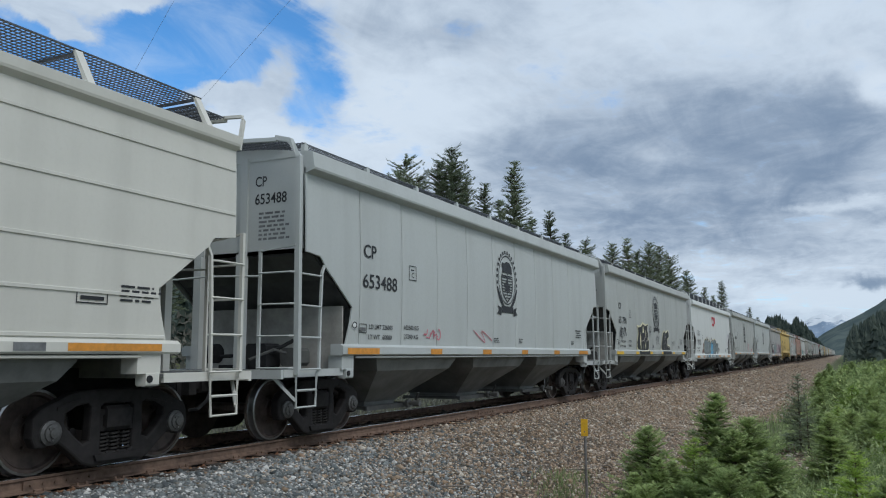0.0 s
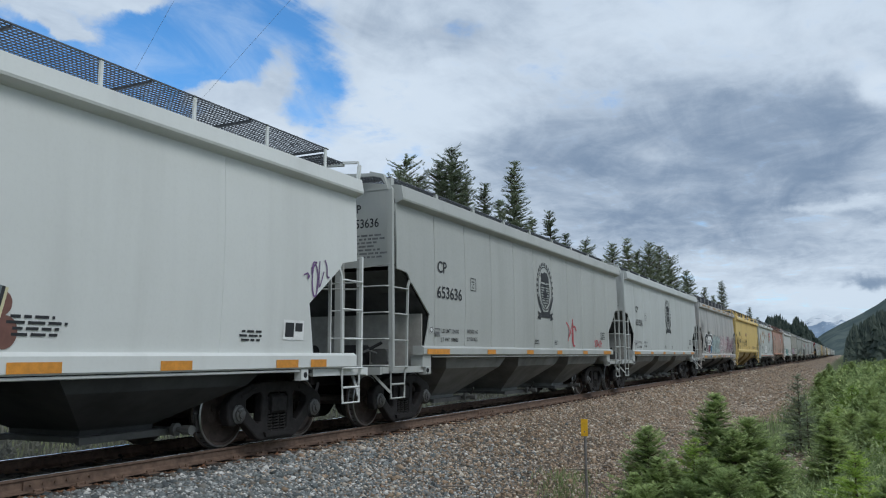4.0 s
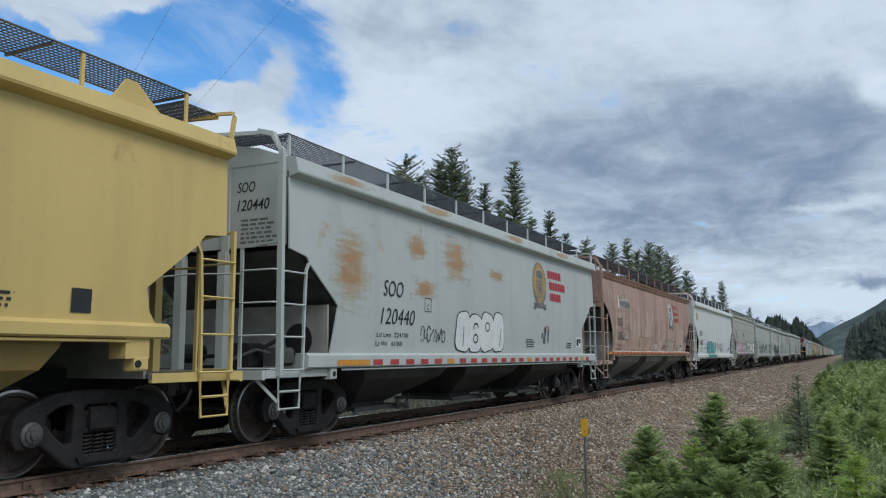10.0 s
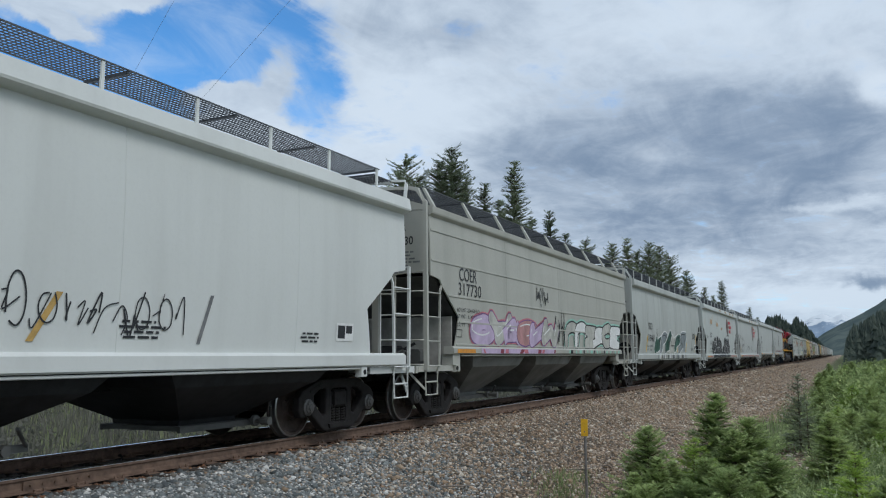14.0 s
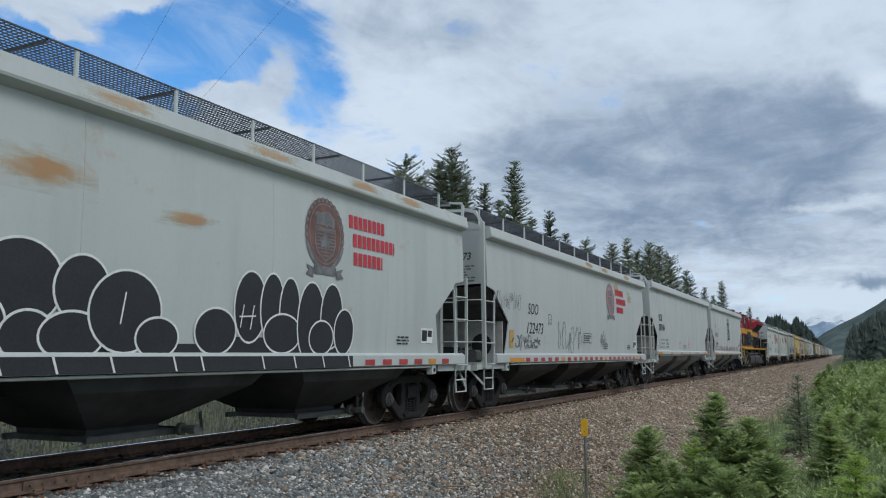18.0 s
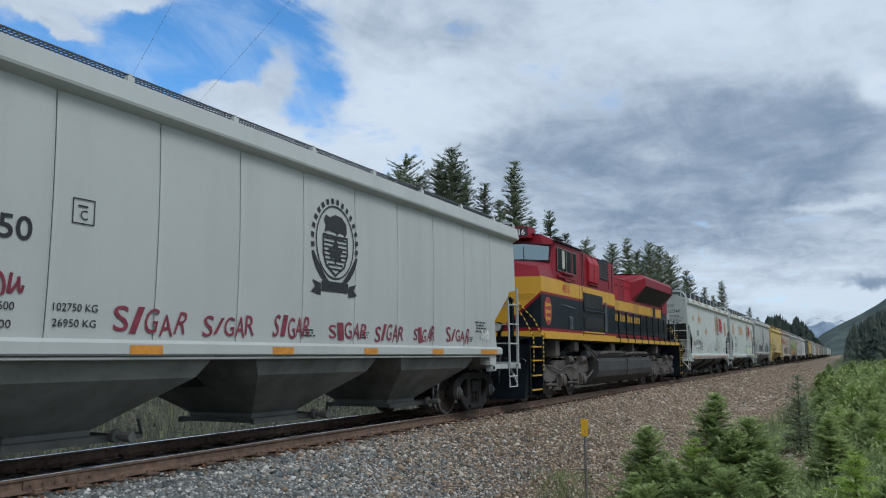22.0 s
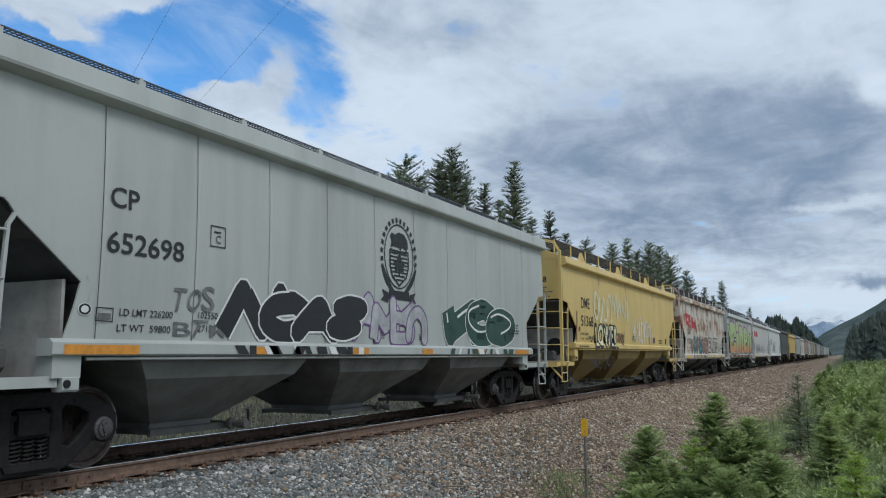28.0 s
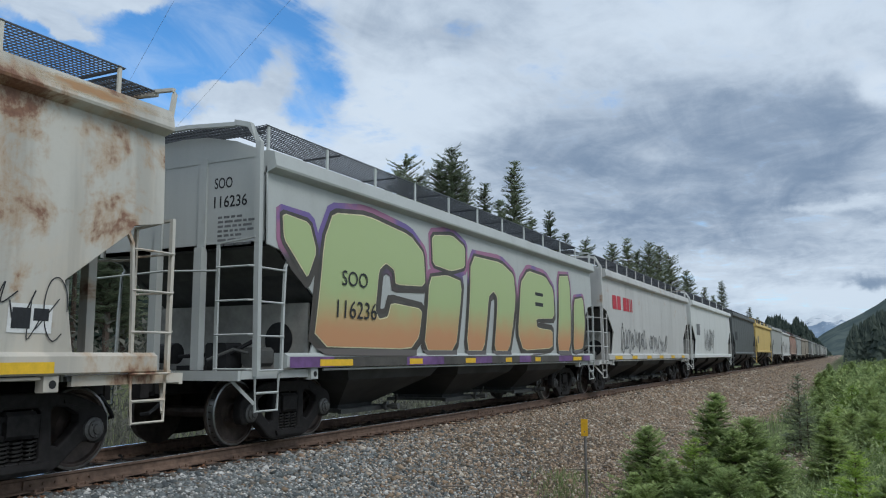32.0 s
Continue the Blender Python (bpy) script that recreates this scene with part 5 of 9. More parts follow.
TEXTS = []
FORMS = (
    (((0.9, 0.85), (0.5, 1), (0.1, 0.8), (0.5, 0.5), (0.9, 0.25), (0.5, 0), (0.08, 0.15)),),
    (((0.1, 0), (0.15, 1)), ((0.15, 0.95), (0.8, 0.08)), ((0.85, 0), (0.95, 1.0))),
    (((0.05, 0), (0.45, 1)), ((0.5, 1), (0.95, 0)), ((0.25, 0.35), (0.8, 0.3))),
    (((0.5, 0.02), (0.1, 0.3), (0.12, 0.75), (0.5, 1), (0.9, 0.72), (0.88, 0.28), (0.5, 0.02)),),
    (((0.9, 1), (0.15, 0.95), (0.1, 0.5), (0.12, 0.03), (0.9, 0)), ((0.12, 0.5), (0.75, 0.55))),
    (((0.1, 0), (0.12, 1)), ((0.1, 1), (0.7, 1), (0.85, 0.75), (0.6, 0.5), (0.15, 0.45)), ((0.45, 0.48), (1.0, 0))),
    (((0.05, 1), (0.3, 0.45), (0.5, 0), (0.72, 0.5), (0.95, 1)), ((0.3, 0.55), (0.7, 0.5))),
    (((0.1, 1), (0.12, 0.3), (0.5, 0), (0.85, 0.3), (0.9, 1)),),
    (((0.08, 0), (0.1, 1)), ((0.1, 0.9), (0.5, 0.4), (0.6, 0.4), (0.92, 0.95)), ((0.92, 1), (0.95, 0))),
)


def flush_texts():
    """Turns all lettering into meshes in one go."""
    cache = {}
    for c, body, y0, y1, z0, z1, mat, fat, lift, name, shear in TEXTS:
        if (body, fat, shear) not in cache:
            cu = bpy.data.curves.new("text", "FONT")
            cu.body, cu.offset, cu.resolution_u, cu.shear = body, fat, 3, shear
            cache[(body, fat, shear)] = new("text", cu)
    dg = bpy.context.evaluated_depsgraph_get()
    flat = {}
    for k, ob in cache.items():
        me = bpy.data.meshes.new_from_object(ob.evaluated_get(dg))
        flat[k] = ([tuple(v.co) for v in me.vertices], [tuple(p.vertices) for p in me.polygons])
        bpy.data.meshes.remove(me)
        cu = ob.data
        bpy.data.objects.remove(ob)
        bpy.data.curves.remove(cu)
    for c, body, y0, y1, z0, z1, mat, fat, lift, name, shear in TEXTS:
        v, f = flat[(body, fat, shear)]
        x0, x1 = min(p[0] for p in v), max(p[0] for p in v)
        w0, w1 = min(p[1] for p in v), max(p[1] for p in v)
        q = [(y0 + (p[0] - x0) / (x1 - x0) * (y1 - y0), z0 + (p[1] - w0) / (w1 - w0) * (z1 - z0)) for p in v]
        if callable(lift):
            put(name, Geo().add([lift(a, z) for a, z in q], f).mesh(name), mat, c)
        elif lift == "end":
            put(name, Geo().add([(a, 0.026, z) for a, z in q], f).mesh(name), mat, c.ob)
        else:
            c.sheet(name, q, f, mat, lift)
# ---- the train, car by car, from the leading end ----
BODY = {
    "pale": paint("pale_grey_paint", (0.482, 0.507, 0.494), 0, 0.30, 1.0),
    "pale_dusty": paint("dusty_pale_grey_paint", (0.45, 0.473, 0.45), 0, 0.5, 2.0),
    "grey": paint("mid_grey_paint", (0.42, 0.435, 0.415), 0, 0.35, 3.0),
    "dark_grey": paint("dark_grey_paint", (0.20, 0.215, 0.21), 0, 0.4, 4.0),
    "charcoal": paint("charcoal_paint", (0.105, 0.115, 0.115), 0, 0.4, 4.5),
    "white": paint("white_paint", (0.65, 0.67, 0.65), 0, 0.25, 5.0),
    "cream": paint("cream_white_paint", (0.627, 0.617, 0.56), 0, 0.3, 5.5),
    "white_dirty": paint("dirty_white_paint", (0.552, 0.552, 0.534), 0.15, 0.6, 6.0, 0.3),
    "white_rust": paint("rust_flecked_white_paint", (0.492, 0.525, 0.508), 0.12, 0.35, 7.0, 0.25),
    "white_very_rusty": paint("rusty_white_paint", (0.60, 0.58, 0.52), 0.55, 0.5, 8.0, 0.72, band=(1.9, 2.7), chalk=(0.60, 0.545, 0.46)),
    "white_peel": paint("peeling_white_paint", (0.545, 0.59, 0.565), 0.30, 0.35, 9.0, 0.35),
    "yellow": paint("faded_yellow_paint", (0.67, 0.495, 0.18), 0.2, 0.35, 10.0, 0.25),
    "yellow_grime": paint("grimy_yellow_paint", (0.30, 0.21, 0.07), 0.1, 0.9, 10.5),
    "tan": paint("tan_paint", (0.40, 0.36, 0.30), 0, 0.5, 11.0),
    "stone": paint("stone_grey_paint", (0.43, 0.43, 0.385), 0, 0.4, 11.5),
    "red": paint("faded_oxide_red_paint", (0.44, 0.27, 0.21), 0.1, 0.6, 12.0, 0.1, chalk=(0.56, 0.45, 0.38)),
    "grimy": paint("grimy_grey_paint", (0.43, 0.43, 0.42), 0.1, 0.75, 13.0, 0.4, chalk=(0.50, 0.47, 0.43)),
}


def ribbed_print(c, mark, number, ld, lt, kg1, kg2, badge=True, tape="orange"):
    """Lettering and reflectors common to the ribbed cars."""
    c.text(mark, 1.59, 1.99 if len(mark) < 3 else 2.34, 2.86, 3.09)
    c.text(number, 1.57, 2.70, 2.36, 2.60)
    c.hollow(3.14, 3.42, 2.61, 2.88)
    c.text("C", 3.24, 3.33, 2.66, 2.76, fat=0.0)
    c.lines(3.19, 3.38, 2.79, 2.83, 1)
    c.text("LD LMT " + ld, 1.79, 2.57, 1.69, 1.77, fat=0.006)
    c.text("LT WT  " + lt, 1.77, 2.55, 1.52, 1.60, fat=0.006)
    c.text(kg1 + " KG", 2.99, 3.53, 1.71, 1.79, fat=0.006)
    c.text(kg2 + " KG", 2.99, 3.52, 1.55, 1.63, fat=0.006)
    c.hollow(1.48, 1.71, 1.62, 1.77, "ink", 0.012)
    c.bar(1.51, 1.68, 1.65, 1.71, "ink_grey")
    c.ellipse(1.34, 1.74, 0.085, 0.066, "ink_white", 0.010, name="sticker")
    c.ellipse(1.34, 1.74, 0.075, 0.058, "ink", 0.012, 0.65, name="sticker")
    if badge:
        c.emblem(7.95, 3.0, 0.66, 0.70)
    for y, w in ((7.12, 0.37), (8.7, 0.32), (12.9, 0.3)):
        c.lines(y, y + w, 1.54, 1.66, 3)
    c.lines(13.3, 13.9, 1.75, 2.0, 4)
    for y, w in ((1.08, 0.97), (3.94, 0.48), (6.41, 0.47), (8.77, 0.42), (11.21, 0.46), (13.50, 0.90)):
        c.bar(y, y + w, 1.275, 1.375, tape, 0.003, "reflector")
    c.end_print(mark, number)


def old_print(c, mark, number, ld, lt, y=2.6, dy=0.72, ny=1.2, ital=0.0, badge=None, z=0.0, word=True):
    """Lettering of the smooth cars."""
    c.text(mark, y, y + dy, 2.27 + z, 2.55 + z, fat=0.0, shear=ital)
    c.text(number, y - 0.07, y - 0.07 + ny, 1.79 + z, 2.07 + z, fat=0.0, shear=ital)
    c.text("Ld Lmt  " + ld, y - 0.18, y + 0.92, 1.57 + z, 1.65 + z, fat=0.0)
    c.text("Lt Wt   " + lt, y - 0.20, y + 0.72, 1.42 + z, 1.50 + z, fat=0.0)
    c.hollow(y + 1.53, y + 1.80, 2.07 + z, 2.33 + z)
    c.text("C", y + 1.62, y + 1.71, 2.11 + z, 2.21 + z, fat=0.0)
    c.lines(12.9, 13.4, 1.45, 1.62, 3)
    c.bar(13.82, 14.30, 1.48, 1.76, "ink_white", 0.008, "data_panel")
    c.bar(13.86, 14.06, 1.52, 1.72, "ink", 0.010, "data_panel")
    c.bar(14.09, 14.26, 1.60, 1.72, "ink", 0.010, "data_panel")
    c.lines(9.6, 10.3, 1.45, 1.68, 4)
    if badge:
        c.emblem(10.65, 3.1, 0.53, 0.57, "ink_grey", badge)
        if word:
            for k in range(3):
                c.lines(11.3, 12.7 + 0.15 * (1 - abs(k - 1)), 3.30 - 0.30 * k, 3.72 - 0.30 * k, 1, "red_ink", "word_bars")
    c.end_print(mark, number, ital)


def striped(c, bare=(0, 0)):
    """Red and white and gold conspicuity tape."""
    c.bar(1.20, 2.15, 1.10, 1.19, "orange", 0.003, "reflector")
    y, k = 2.26, 0
    while y < 15.0:
        if not bare[0] < y < bare[1]:
            c.bar(y, y + 0.30, 1.10, 1.19, "red_tape" if k % 8 != 5 else "orange", 0.003, "reflector")
        y, k = y + 0.56, k + 1


def build_train():
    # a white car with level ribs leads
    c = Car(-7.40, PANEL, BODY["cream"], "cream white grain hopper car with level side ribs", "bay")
    c.hollow(13.15, 13.55, 1.80, 1.94)
    c.bar(13.2, 13.5, 1.84, 1.88, "ink")
    c.lines(13.7, 14.3, 1.85, 2.05, 4)
    c.bar(13.05, 14.3, 1.31, 1.39, "orange", 0.003, "reflector")
    c.bar(12.45, 12.8, 1.31, 1.39, "ink_grey", 0.003, "reflector")
    c = Car(9.70, RIBBED, BODY["pale"], "pale grey ribbed grain hopper car with an oval badge", "bay")
    ribbed_print(c, "CP", "653488", "226000", "60000", "102500", "27200")
    c.tag(3.7, 4.4, 1.55, 1.75, 3, "pink", 5)
    c.tag(6.0, 6.8, 1.5, 1.85, 1, "pink", 8, 0.03)
    c = Car(26.60, RIBBED, BODY["grey"], "mid grey ribbed grain hopper car with black and yellow graffiti", "bay")
    ribbed_print(c, "CP", "651798", "226600", "59400", "102750", "26950", tape="yellow_tape")
    both = [(4.36, 2.35), (4.57, 2.31), (5.01, 2.34), (5.32, 2.47), (5.48, 2.44), (5.82, 2.39), (6.28, 2.48), (6.1, 2.27), (6.27, 2.04), (6.16, 1.85), (6.42, 1.85), (6.39, 1.42), (4.69, 1.42), (4.36, 1.52), (4.35, 1.74), (4.52, 2.01), (4.54, 2.16)]
    c.blob(both, 0.05, "cream", 0.009, "black and yellow spray piece")
    c.blob(both, -0.02, "ink", 0.012)
    for cut in ([(4.96, 2.15), (4.79, 1.87), (4.89, 1.66), (5.02, 1.44), (5.0, 1.8)], [(5.34, 2.43), (5.56, 2.05), (5.37, 2.14), (5.26, 2.07)], [(5.77, 2.24), (5.9, 2.08), (5.8, 1.94)], [(5.85, 1.78), (5.71, 1.63), (5.84, 1.44)]):
        c.sheet("graffiti", cut, [tuple(range(len(cut)))], "cream", 0.016)
    single = [(8.94, 1.44), (9.01, 1.77), (9.21, 2.15), (9.55, 2.28), (9.86, 2.19), (10.3, 2.31), (10.55, 2.23), (10.51, 2.02), (10.18, 1.93), (10.22, 1.67), (10.72, 1.62), (10.94, 1.44)]
    c.blob(single, 0.05, "cream", 0.009, "black and yellow spray piece")
    c.blob(single, -0.01, "ink", 0.012)
    for path in ([(5.0, 1.77), (5.47, 1.81), (5.61, 1.9), (5.84, 1.95)], [(5.44, 1.44), (5.45, 1.65), (5.61, 1.9)], [(5.85, 1.78), (6.4, 1.85)], [(9.55, 2.17), (9.51, 1.9)], [(9.48, 1.75), (9.63, 1.44)], [(9.86, 2.15), (9.7, 1.83), (9.94, 1.72), (9.98, 1.44)], [(10.22, 1.65), (10.55, 1.54), (10.59, 1.44)]):
        c.sheet("graffiti", *c.ribbon(path, 0.022, "stone_tape"), "stone_tape", 0.018)
    c.bar(4.55, 6.36, 1.275, 1.40, "ink", 0.004, "graffiti")
    c.bar(9.02, 10.92, 1.275, 1.40, "ink", 0.004, "graffiti")
    c.tag(1.63, 2.57, 1.78, 2.25, 4, "ink", 23, 0.05)
    c.tag(7.75, 8.5, 1.68, 2.06, 4, "ink", 24, 0.02)
    c.tag(6.48, 6.85, 2.0, 2.4, 4, "ink", 25, 0.03)
    c.tag(11.2, 12.0, 1.65, 1.9, 3, "ink", 26, 0.02)
    c = Car(43.58, SMOOTH, BODY["white"], "clean white grain hopper car with a large slate graffiti piece")
    old_print(c, "SOO", "120125", "224700", "61300", 1.70, 0.76, 1.18)
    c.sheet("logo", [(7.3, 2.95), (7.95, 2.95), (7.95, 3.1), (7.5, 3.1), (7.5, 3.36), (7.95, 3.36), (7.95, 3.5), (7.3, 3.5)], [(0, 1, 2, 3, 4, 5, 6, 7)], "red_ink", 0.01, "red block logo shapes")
    c.sheet("logo", [(8.02, 2.95), (8.2, 2.95), (8.2, 3.1), (8.58, 3.1), (8.62, 3.46), (8.5, 3.5), (8.02, 3.5)], [(0, 1, 2, 3, 4, 5, 6)], "red_ink", 0.01)
    for y, z, a, b in ((3.55, 1.42, 0.22, 0.14), (3.75, 1.75, 0.14, 0.16), (4.0, 1.55, 0.3, 0.16), (5.0, 2.17, 0.12, 0.13), (5.3, 2.10, 0.14, 0.05), (6.7, 2.12, 0.12, 0.16), (7.0, 2.06, 0.2, 0.10), (8.3, 2.08, 0.13, 0.12), (9.5, 1.75, 0.16, 0.14), (9.6, 1.48, 0.14, 0.16)):
        c.ellipse(y, z, a, b, "brown", 0.0085, name="graffiti")
    c.wild(4.1, 9.2, 1.30, 2.18, 6, ["slate", "slate", "slate", "sky_blue", "slate", "slate"], "ink", 31, "cream", "faded_mint", 0.40, 0.12, 0.035, "slate grey and blue spray piece")
    c.drips(3.9, 9.5, 16, ["slate", "slate", "ink", "sky_blue", "slate"], 32)
    for y, w in ((1.14, 0.92), (3.21, 0.46), (9.6, 0.6), (11.5, 0.5), (13.6, 0.5), (14.4, 0.4)):
        c.bar(y, y + w, 1.09, 1.20, "orange", 0.004, "reflector")
    c.tag(14.2, 14.8, 2.2, 2.7, 3, "purple", 33, 0.03)
    c = Car(60.60, RIBBED, BODY["grey"], "mid grey ribbed grain hopper car with red tags", "bay")
    ribbed_print(c, "CP", "653636", "226000", "59900", "102500", "27150")
    c.tag(12.62, 13.45, 1.51, 1.73, 6, "red_ink", 41, 0.03)
    c.tag(9.6, 10.6, 1.45, 2.3, 2, "red_ink", 42, 0.06)
    c = Car(77.40, RIBBED, BODY["pale"], "pale grey ribbed grain hopper car with an oval badge", "bay")
    ribbed_print(c, "CP", "651556", "226700", "59300", "102800", "26900")
    c = Car(94.30, SEAMED, BODY["grimy"], "grimy grey grain hopper car covered in graffiti")
    old_print(c, "SOO", "124235", "224700", "61300", 2.88, 0.86, 1.15)
    c.bar(2.7, 4.1, 1.8, 2.3, "ink_white", 0.020, "graffiti")
    c.text("SOO", 2.88, 3.74, 2.33, 2.60, fat=0.0, lift=0.023)
    c.text("124235", 2.83, 3.99, 1.86, 2.10, fat=0.0, lift=0.023)
    c.word("S", 1.45, 2.75, 1.36, 2.50, "ink", "ink_white", "slate", 0.3)
    c.word("H", 2.55, 3.35, 1.36, 2.42, "ink", "ink_white", None, 0.0)
    c.word("P", 3.7, 4.65, 1.36, 2.46, "ink", "ink_white", "blue", 0.0)
    c.bar(3.0, 3.7, 1.36, 1.8, "dark_red", 0.012, "graffiti")
    c.bar(4.05, 4.75, 1.36, 1.75, "blue", 0.012, "graffiti")
    c.wild(4.6, 7.8, 1.32, 2.52, 5, ["faded_mint", "mint_grey"], "slate", 62, "faded_mint", "ink_white", 0.36, 0.18, 0.028, "faded mint spray piece")
    c.wild(7.6, 10.6, 1.32, 2.54, 4, ["faded_rose", "rose_grey"], "ink_white", 65, "slate", "rose", 0.36, 0.12, 0.03, "faded pink spray piece")
    c.drips(7.9, 11.0, 12, ["faded_rose", "ink_white", "rose", "faded_rose"], 61)
    c.wild(10.6, 14.4, 1.32, 2.46, 5, ["faded_wine", "wine"], "rose_grey", 68, None, "faded_mint", 0.36, 0.1, 0.03, "faded wine red spray piece")
    c.drips(11.0, 14.0, 12, ["ink_white", "rose_grey", "faded_wine"], 63)
    c.tag(1.6, 8.0, 1.11, 1.22, 12, "ink_grey", 66, 0.02)
    c.tag(0.35, 1.5, 2.5, 3.2, 5, "ink_grey", 64, 0.03)
    for y in (0.3, 2.2, 4.4, 6.5, 8.7, 11.0, 13.0):
        c.rim(y, y + 2.1)
    for y, w, m in ((1.12, 1.0, "orange"), (3.3, 0.5, "blue"), (4.4, 1.2, "gold"), (6.5, 1.2, "gold"), (9.0, 0.8, "orange"), (11.0, 1.0, "yellow_tape")):
        c.bar(y, y + w, 1.09, 1.20, m, 0.004, "reflector")
    c = Car(111.25, TALL_SILL, BODY["yellow"], "faded yellow grain hopper car with black tags", BODY["yellow_grime"])
    yellow_print(c, "51483", "224200", "61800")
    c.tag(3.60, 4.37, 1.92, 2.38, 5, "ink", 71, 0.035)
    c.tag(4.51, 5.60, 1.82, 2.31, 6, "ink", 72, 0.035)
    c.tag(5.96, 6.87, 1.95, 2.48, 5, "ink", 73, 0.045)
    c.patch(5.9, 7.2, 2.6, 3.0, 74, n=2)
    c = Car(129.25, SMOOTH, BODY["white_rust"], "white grain hopper car with small rust stains and an oval badge")
    old_print(c, "SOO", "120440", "224700", "61300", 2.64, 0.70, 1.22, 0.2, "gold")
    striped(c)
    c.throw(5.6, 8.1, 1.33, 2.2, 4, "ink_white", "ink", 81, 0.2, label="white bubble-letter throw-up", w=0.025)
    c.tag(4.03, 5.03, 1.50, 1.79, 5, "ink", 82, 0.025)
    c.tag(10.75, 11.34, 1.54, 2.11, 2, "ink", 83, 0.035)
    c.patch(1.1, 2.2, 2.0, 3.3, 84, n=6)
    c.patch(3.5, 4.3, 3.0, 3.5, 85)
    c.patch(5.0, 6.1, 2.7, 3.7, 86)
    c.patch(7.2, 8.2, 2.9, 3.2, 87)
    c.patch(3.7, 4.6, 2.3, 2.7, 88)
    for y in (0.6, 3.6, 7.9, 11.5):
        c.rim(y, y + 1.6)
    c = Car(146.25, ROUND, BODY["red"], "faded oxide red round-sided grain hopper car", "bay")
    old_print(c, "SOO", "121822", "221100", "62900", 1.76, 0.68, 1.11, 0.0)
    c.emblem(11.55, 3.05, 0.55, 0.55, "ink_grey", "ink_white")
    for k in range(3):
        c.lines(12.25, 13.7, 3.35 - 0.3 * k, 3.72 - 0.3 * k, 1, "faded_red", "word_bars")
    c.sheet("logo", [(1.85, 2.90), (2.05, 2.90), (2.02, 3.34), (1.95, 3.34)], [(0, 1, 2, 3)], "ink_white", 0.01, "white wedge logo")
    c.patch(1.75, 4.0, 2.80, 3.42, 95, "chalk_stain")
    c.lines(2.1, 3.85, 2.97, 3.38, 1, "ink_grey", "word_bars")
    c.wild(4.1, 7.5, 1.41, 2.02, 4, ["chalk_fill"], "umber_thin", 92, None, None, 0.48, 0.1, 0.010, "faded chalky outline piece")
    c.patch(2.2, 3.9, 1.75, 2.25, 93, "chalk_stain")
    c.scrawl("ouus", 2.45, 3.5, 1.98, 2.16, "chalk_fill", 0.010)
    c.scrawl("cmm", 2.2, 2.9, 1.46, 1.64, "chalk_fill", 0.008)
    c.patch(9.6, 12.6, 1.42, 1.95, 94, "chalk_stain")
    c.scrawl("mun", 10.2, 11.3, 1.5, 1.85, "chalk_fill", 0.012)
    c.patch(7.4, 9.2, 1.4, 1.8, 96, "chalk_stain")
    c.scrawl("SWAPS", 14.75, 15.75, 1.82, 2.12, "ink", 0.012)
    y, k = 0.1, 0
    while y < 15.2:
        c.bar(y, y + 0.30, 1.28, 1.35, ("orange" if k < 2 else "red_tape") if k % 2 == 0 or k < 2 else "orange", 0.003, "reflector")
        y, k = y + 0.31, k + 1
    c = Car(164.40, LONG, BODY["white"], "white grain hopper car with a teal graffiti piece", "black")
    old_print(c, "SOO", "116828", "224200", "61600", 1.65, 0.76, 1.10)
    c.slant(1.05, 1.30, 1.42, 2.28, 0.08, "gold")
    c.wild(4.2, 7.2, 1.31, 2.10, 4, ["teal", "teal_pale"], "umber", 101, None, "mint_grey", 0.44, 0.15, 0.025, "teal spray piece with dark edges")
    c.bar(4.25, 7.8, 1.10, 1.26, "teal", 0.004, "graffiti")
    for y in (4.27, 5.3, 6.1, 6.7, 7.7):
        c.bar(y, y + 0.05, 1.10, 1.26, "umber", 0.006, "graffiti")
    c.scrawl("HK", 3.50, 3.82, 1.74, 1.88)
    c.scrawl("JRS", 3.42, 3.92, 1.54, 1.69)
    c.tag(7.9, 10.5, 1.45, 2.0, 10, "ink", 103, 0.025)
    c.slant(10.8, 11.0, 1.4, 2.0, 0.06, "ink_grey")
    c.patch(0.5, 1.4, 3.0, 3.6, 104, "gold_stain", 3)
    c.slant(8.5, 8.8, 1.4, 1.9, 0.08, "gold")
    c = Car(181.40, PANEL, BODY["stone"], "stone grey level-ribbed grain hopper car with purple and mint graffiti", "bay")
    c.text("COER", 1.28, 2.16, 2.78, 3.05, fat=0.0)
    c.text("317730", 1.23, 2.39, 2.38 + 0.10, 2.66 + 0.08, fat=0.0)
    c.text("LD LMT 224600 LO", 1.17, 2.29, 2.14, 2.22, fat=0.0)
    c.text("LT WT   61400", 1.17, 2.05, 2.01, 2.09, fat=0.0)
    c.text("CU FT   5459", 1.17, 2.0, 1.84, 1.91, fat=0.0)
    c.hollow(1.15, 1.42, 1.62, 1.78)
    c.wild(2.0, 7.3, 1.46, 2.22, 6, ["lilac", "pale_stone", "lilac", "rose"], "purple", 111, "pink", "ink_white", 0.38, 0.2, 0.028, "purple and pink spray piece")
    c.drips(2.1, 7.3, 12, ["pink", "lilac", "dark_red"], 115)
    c.bar(2.3, 7.3, 1.29, 1.40, "lilac", 0.004, "graffiti")
    c.wild(8.4, 14.2, 1.46, 2.26, 6, ["pale_stone", "ink_white"], "ink", 112, "mint", None, 0.30, 0.1, 0.045, "mint haloed spray piece")
    c.drips(8.2, 14.2, 16, ["mint", "ink", "mint"], 116)
    c.tag(7.3, 8.2, 1.5, 2.5, 6, "ink", 113, 0.04)
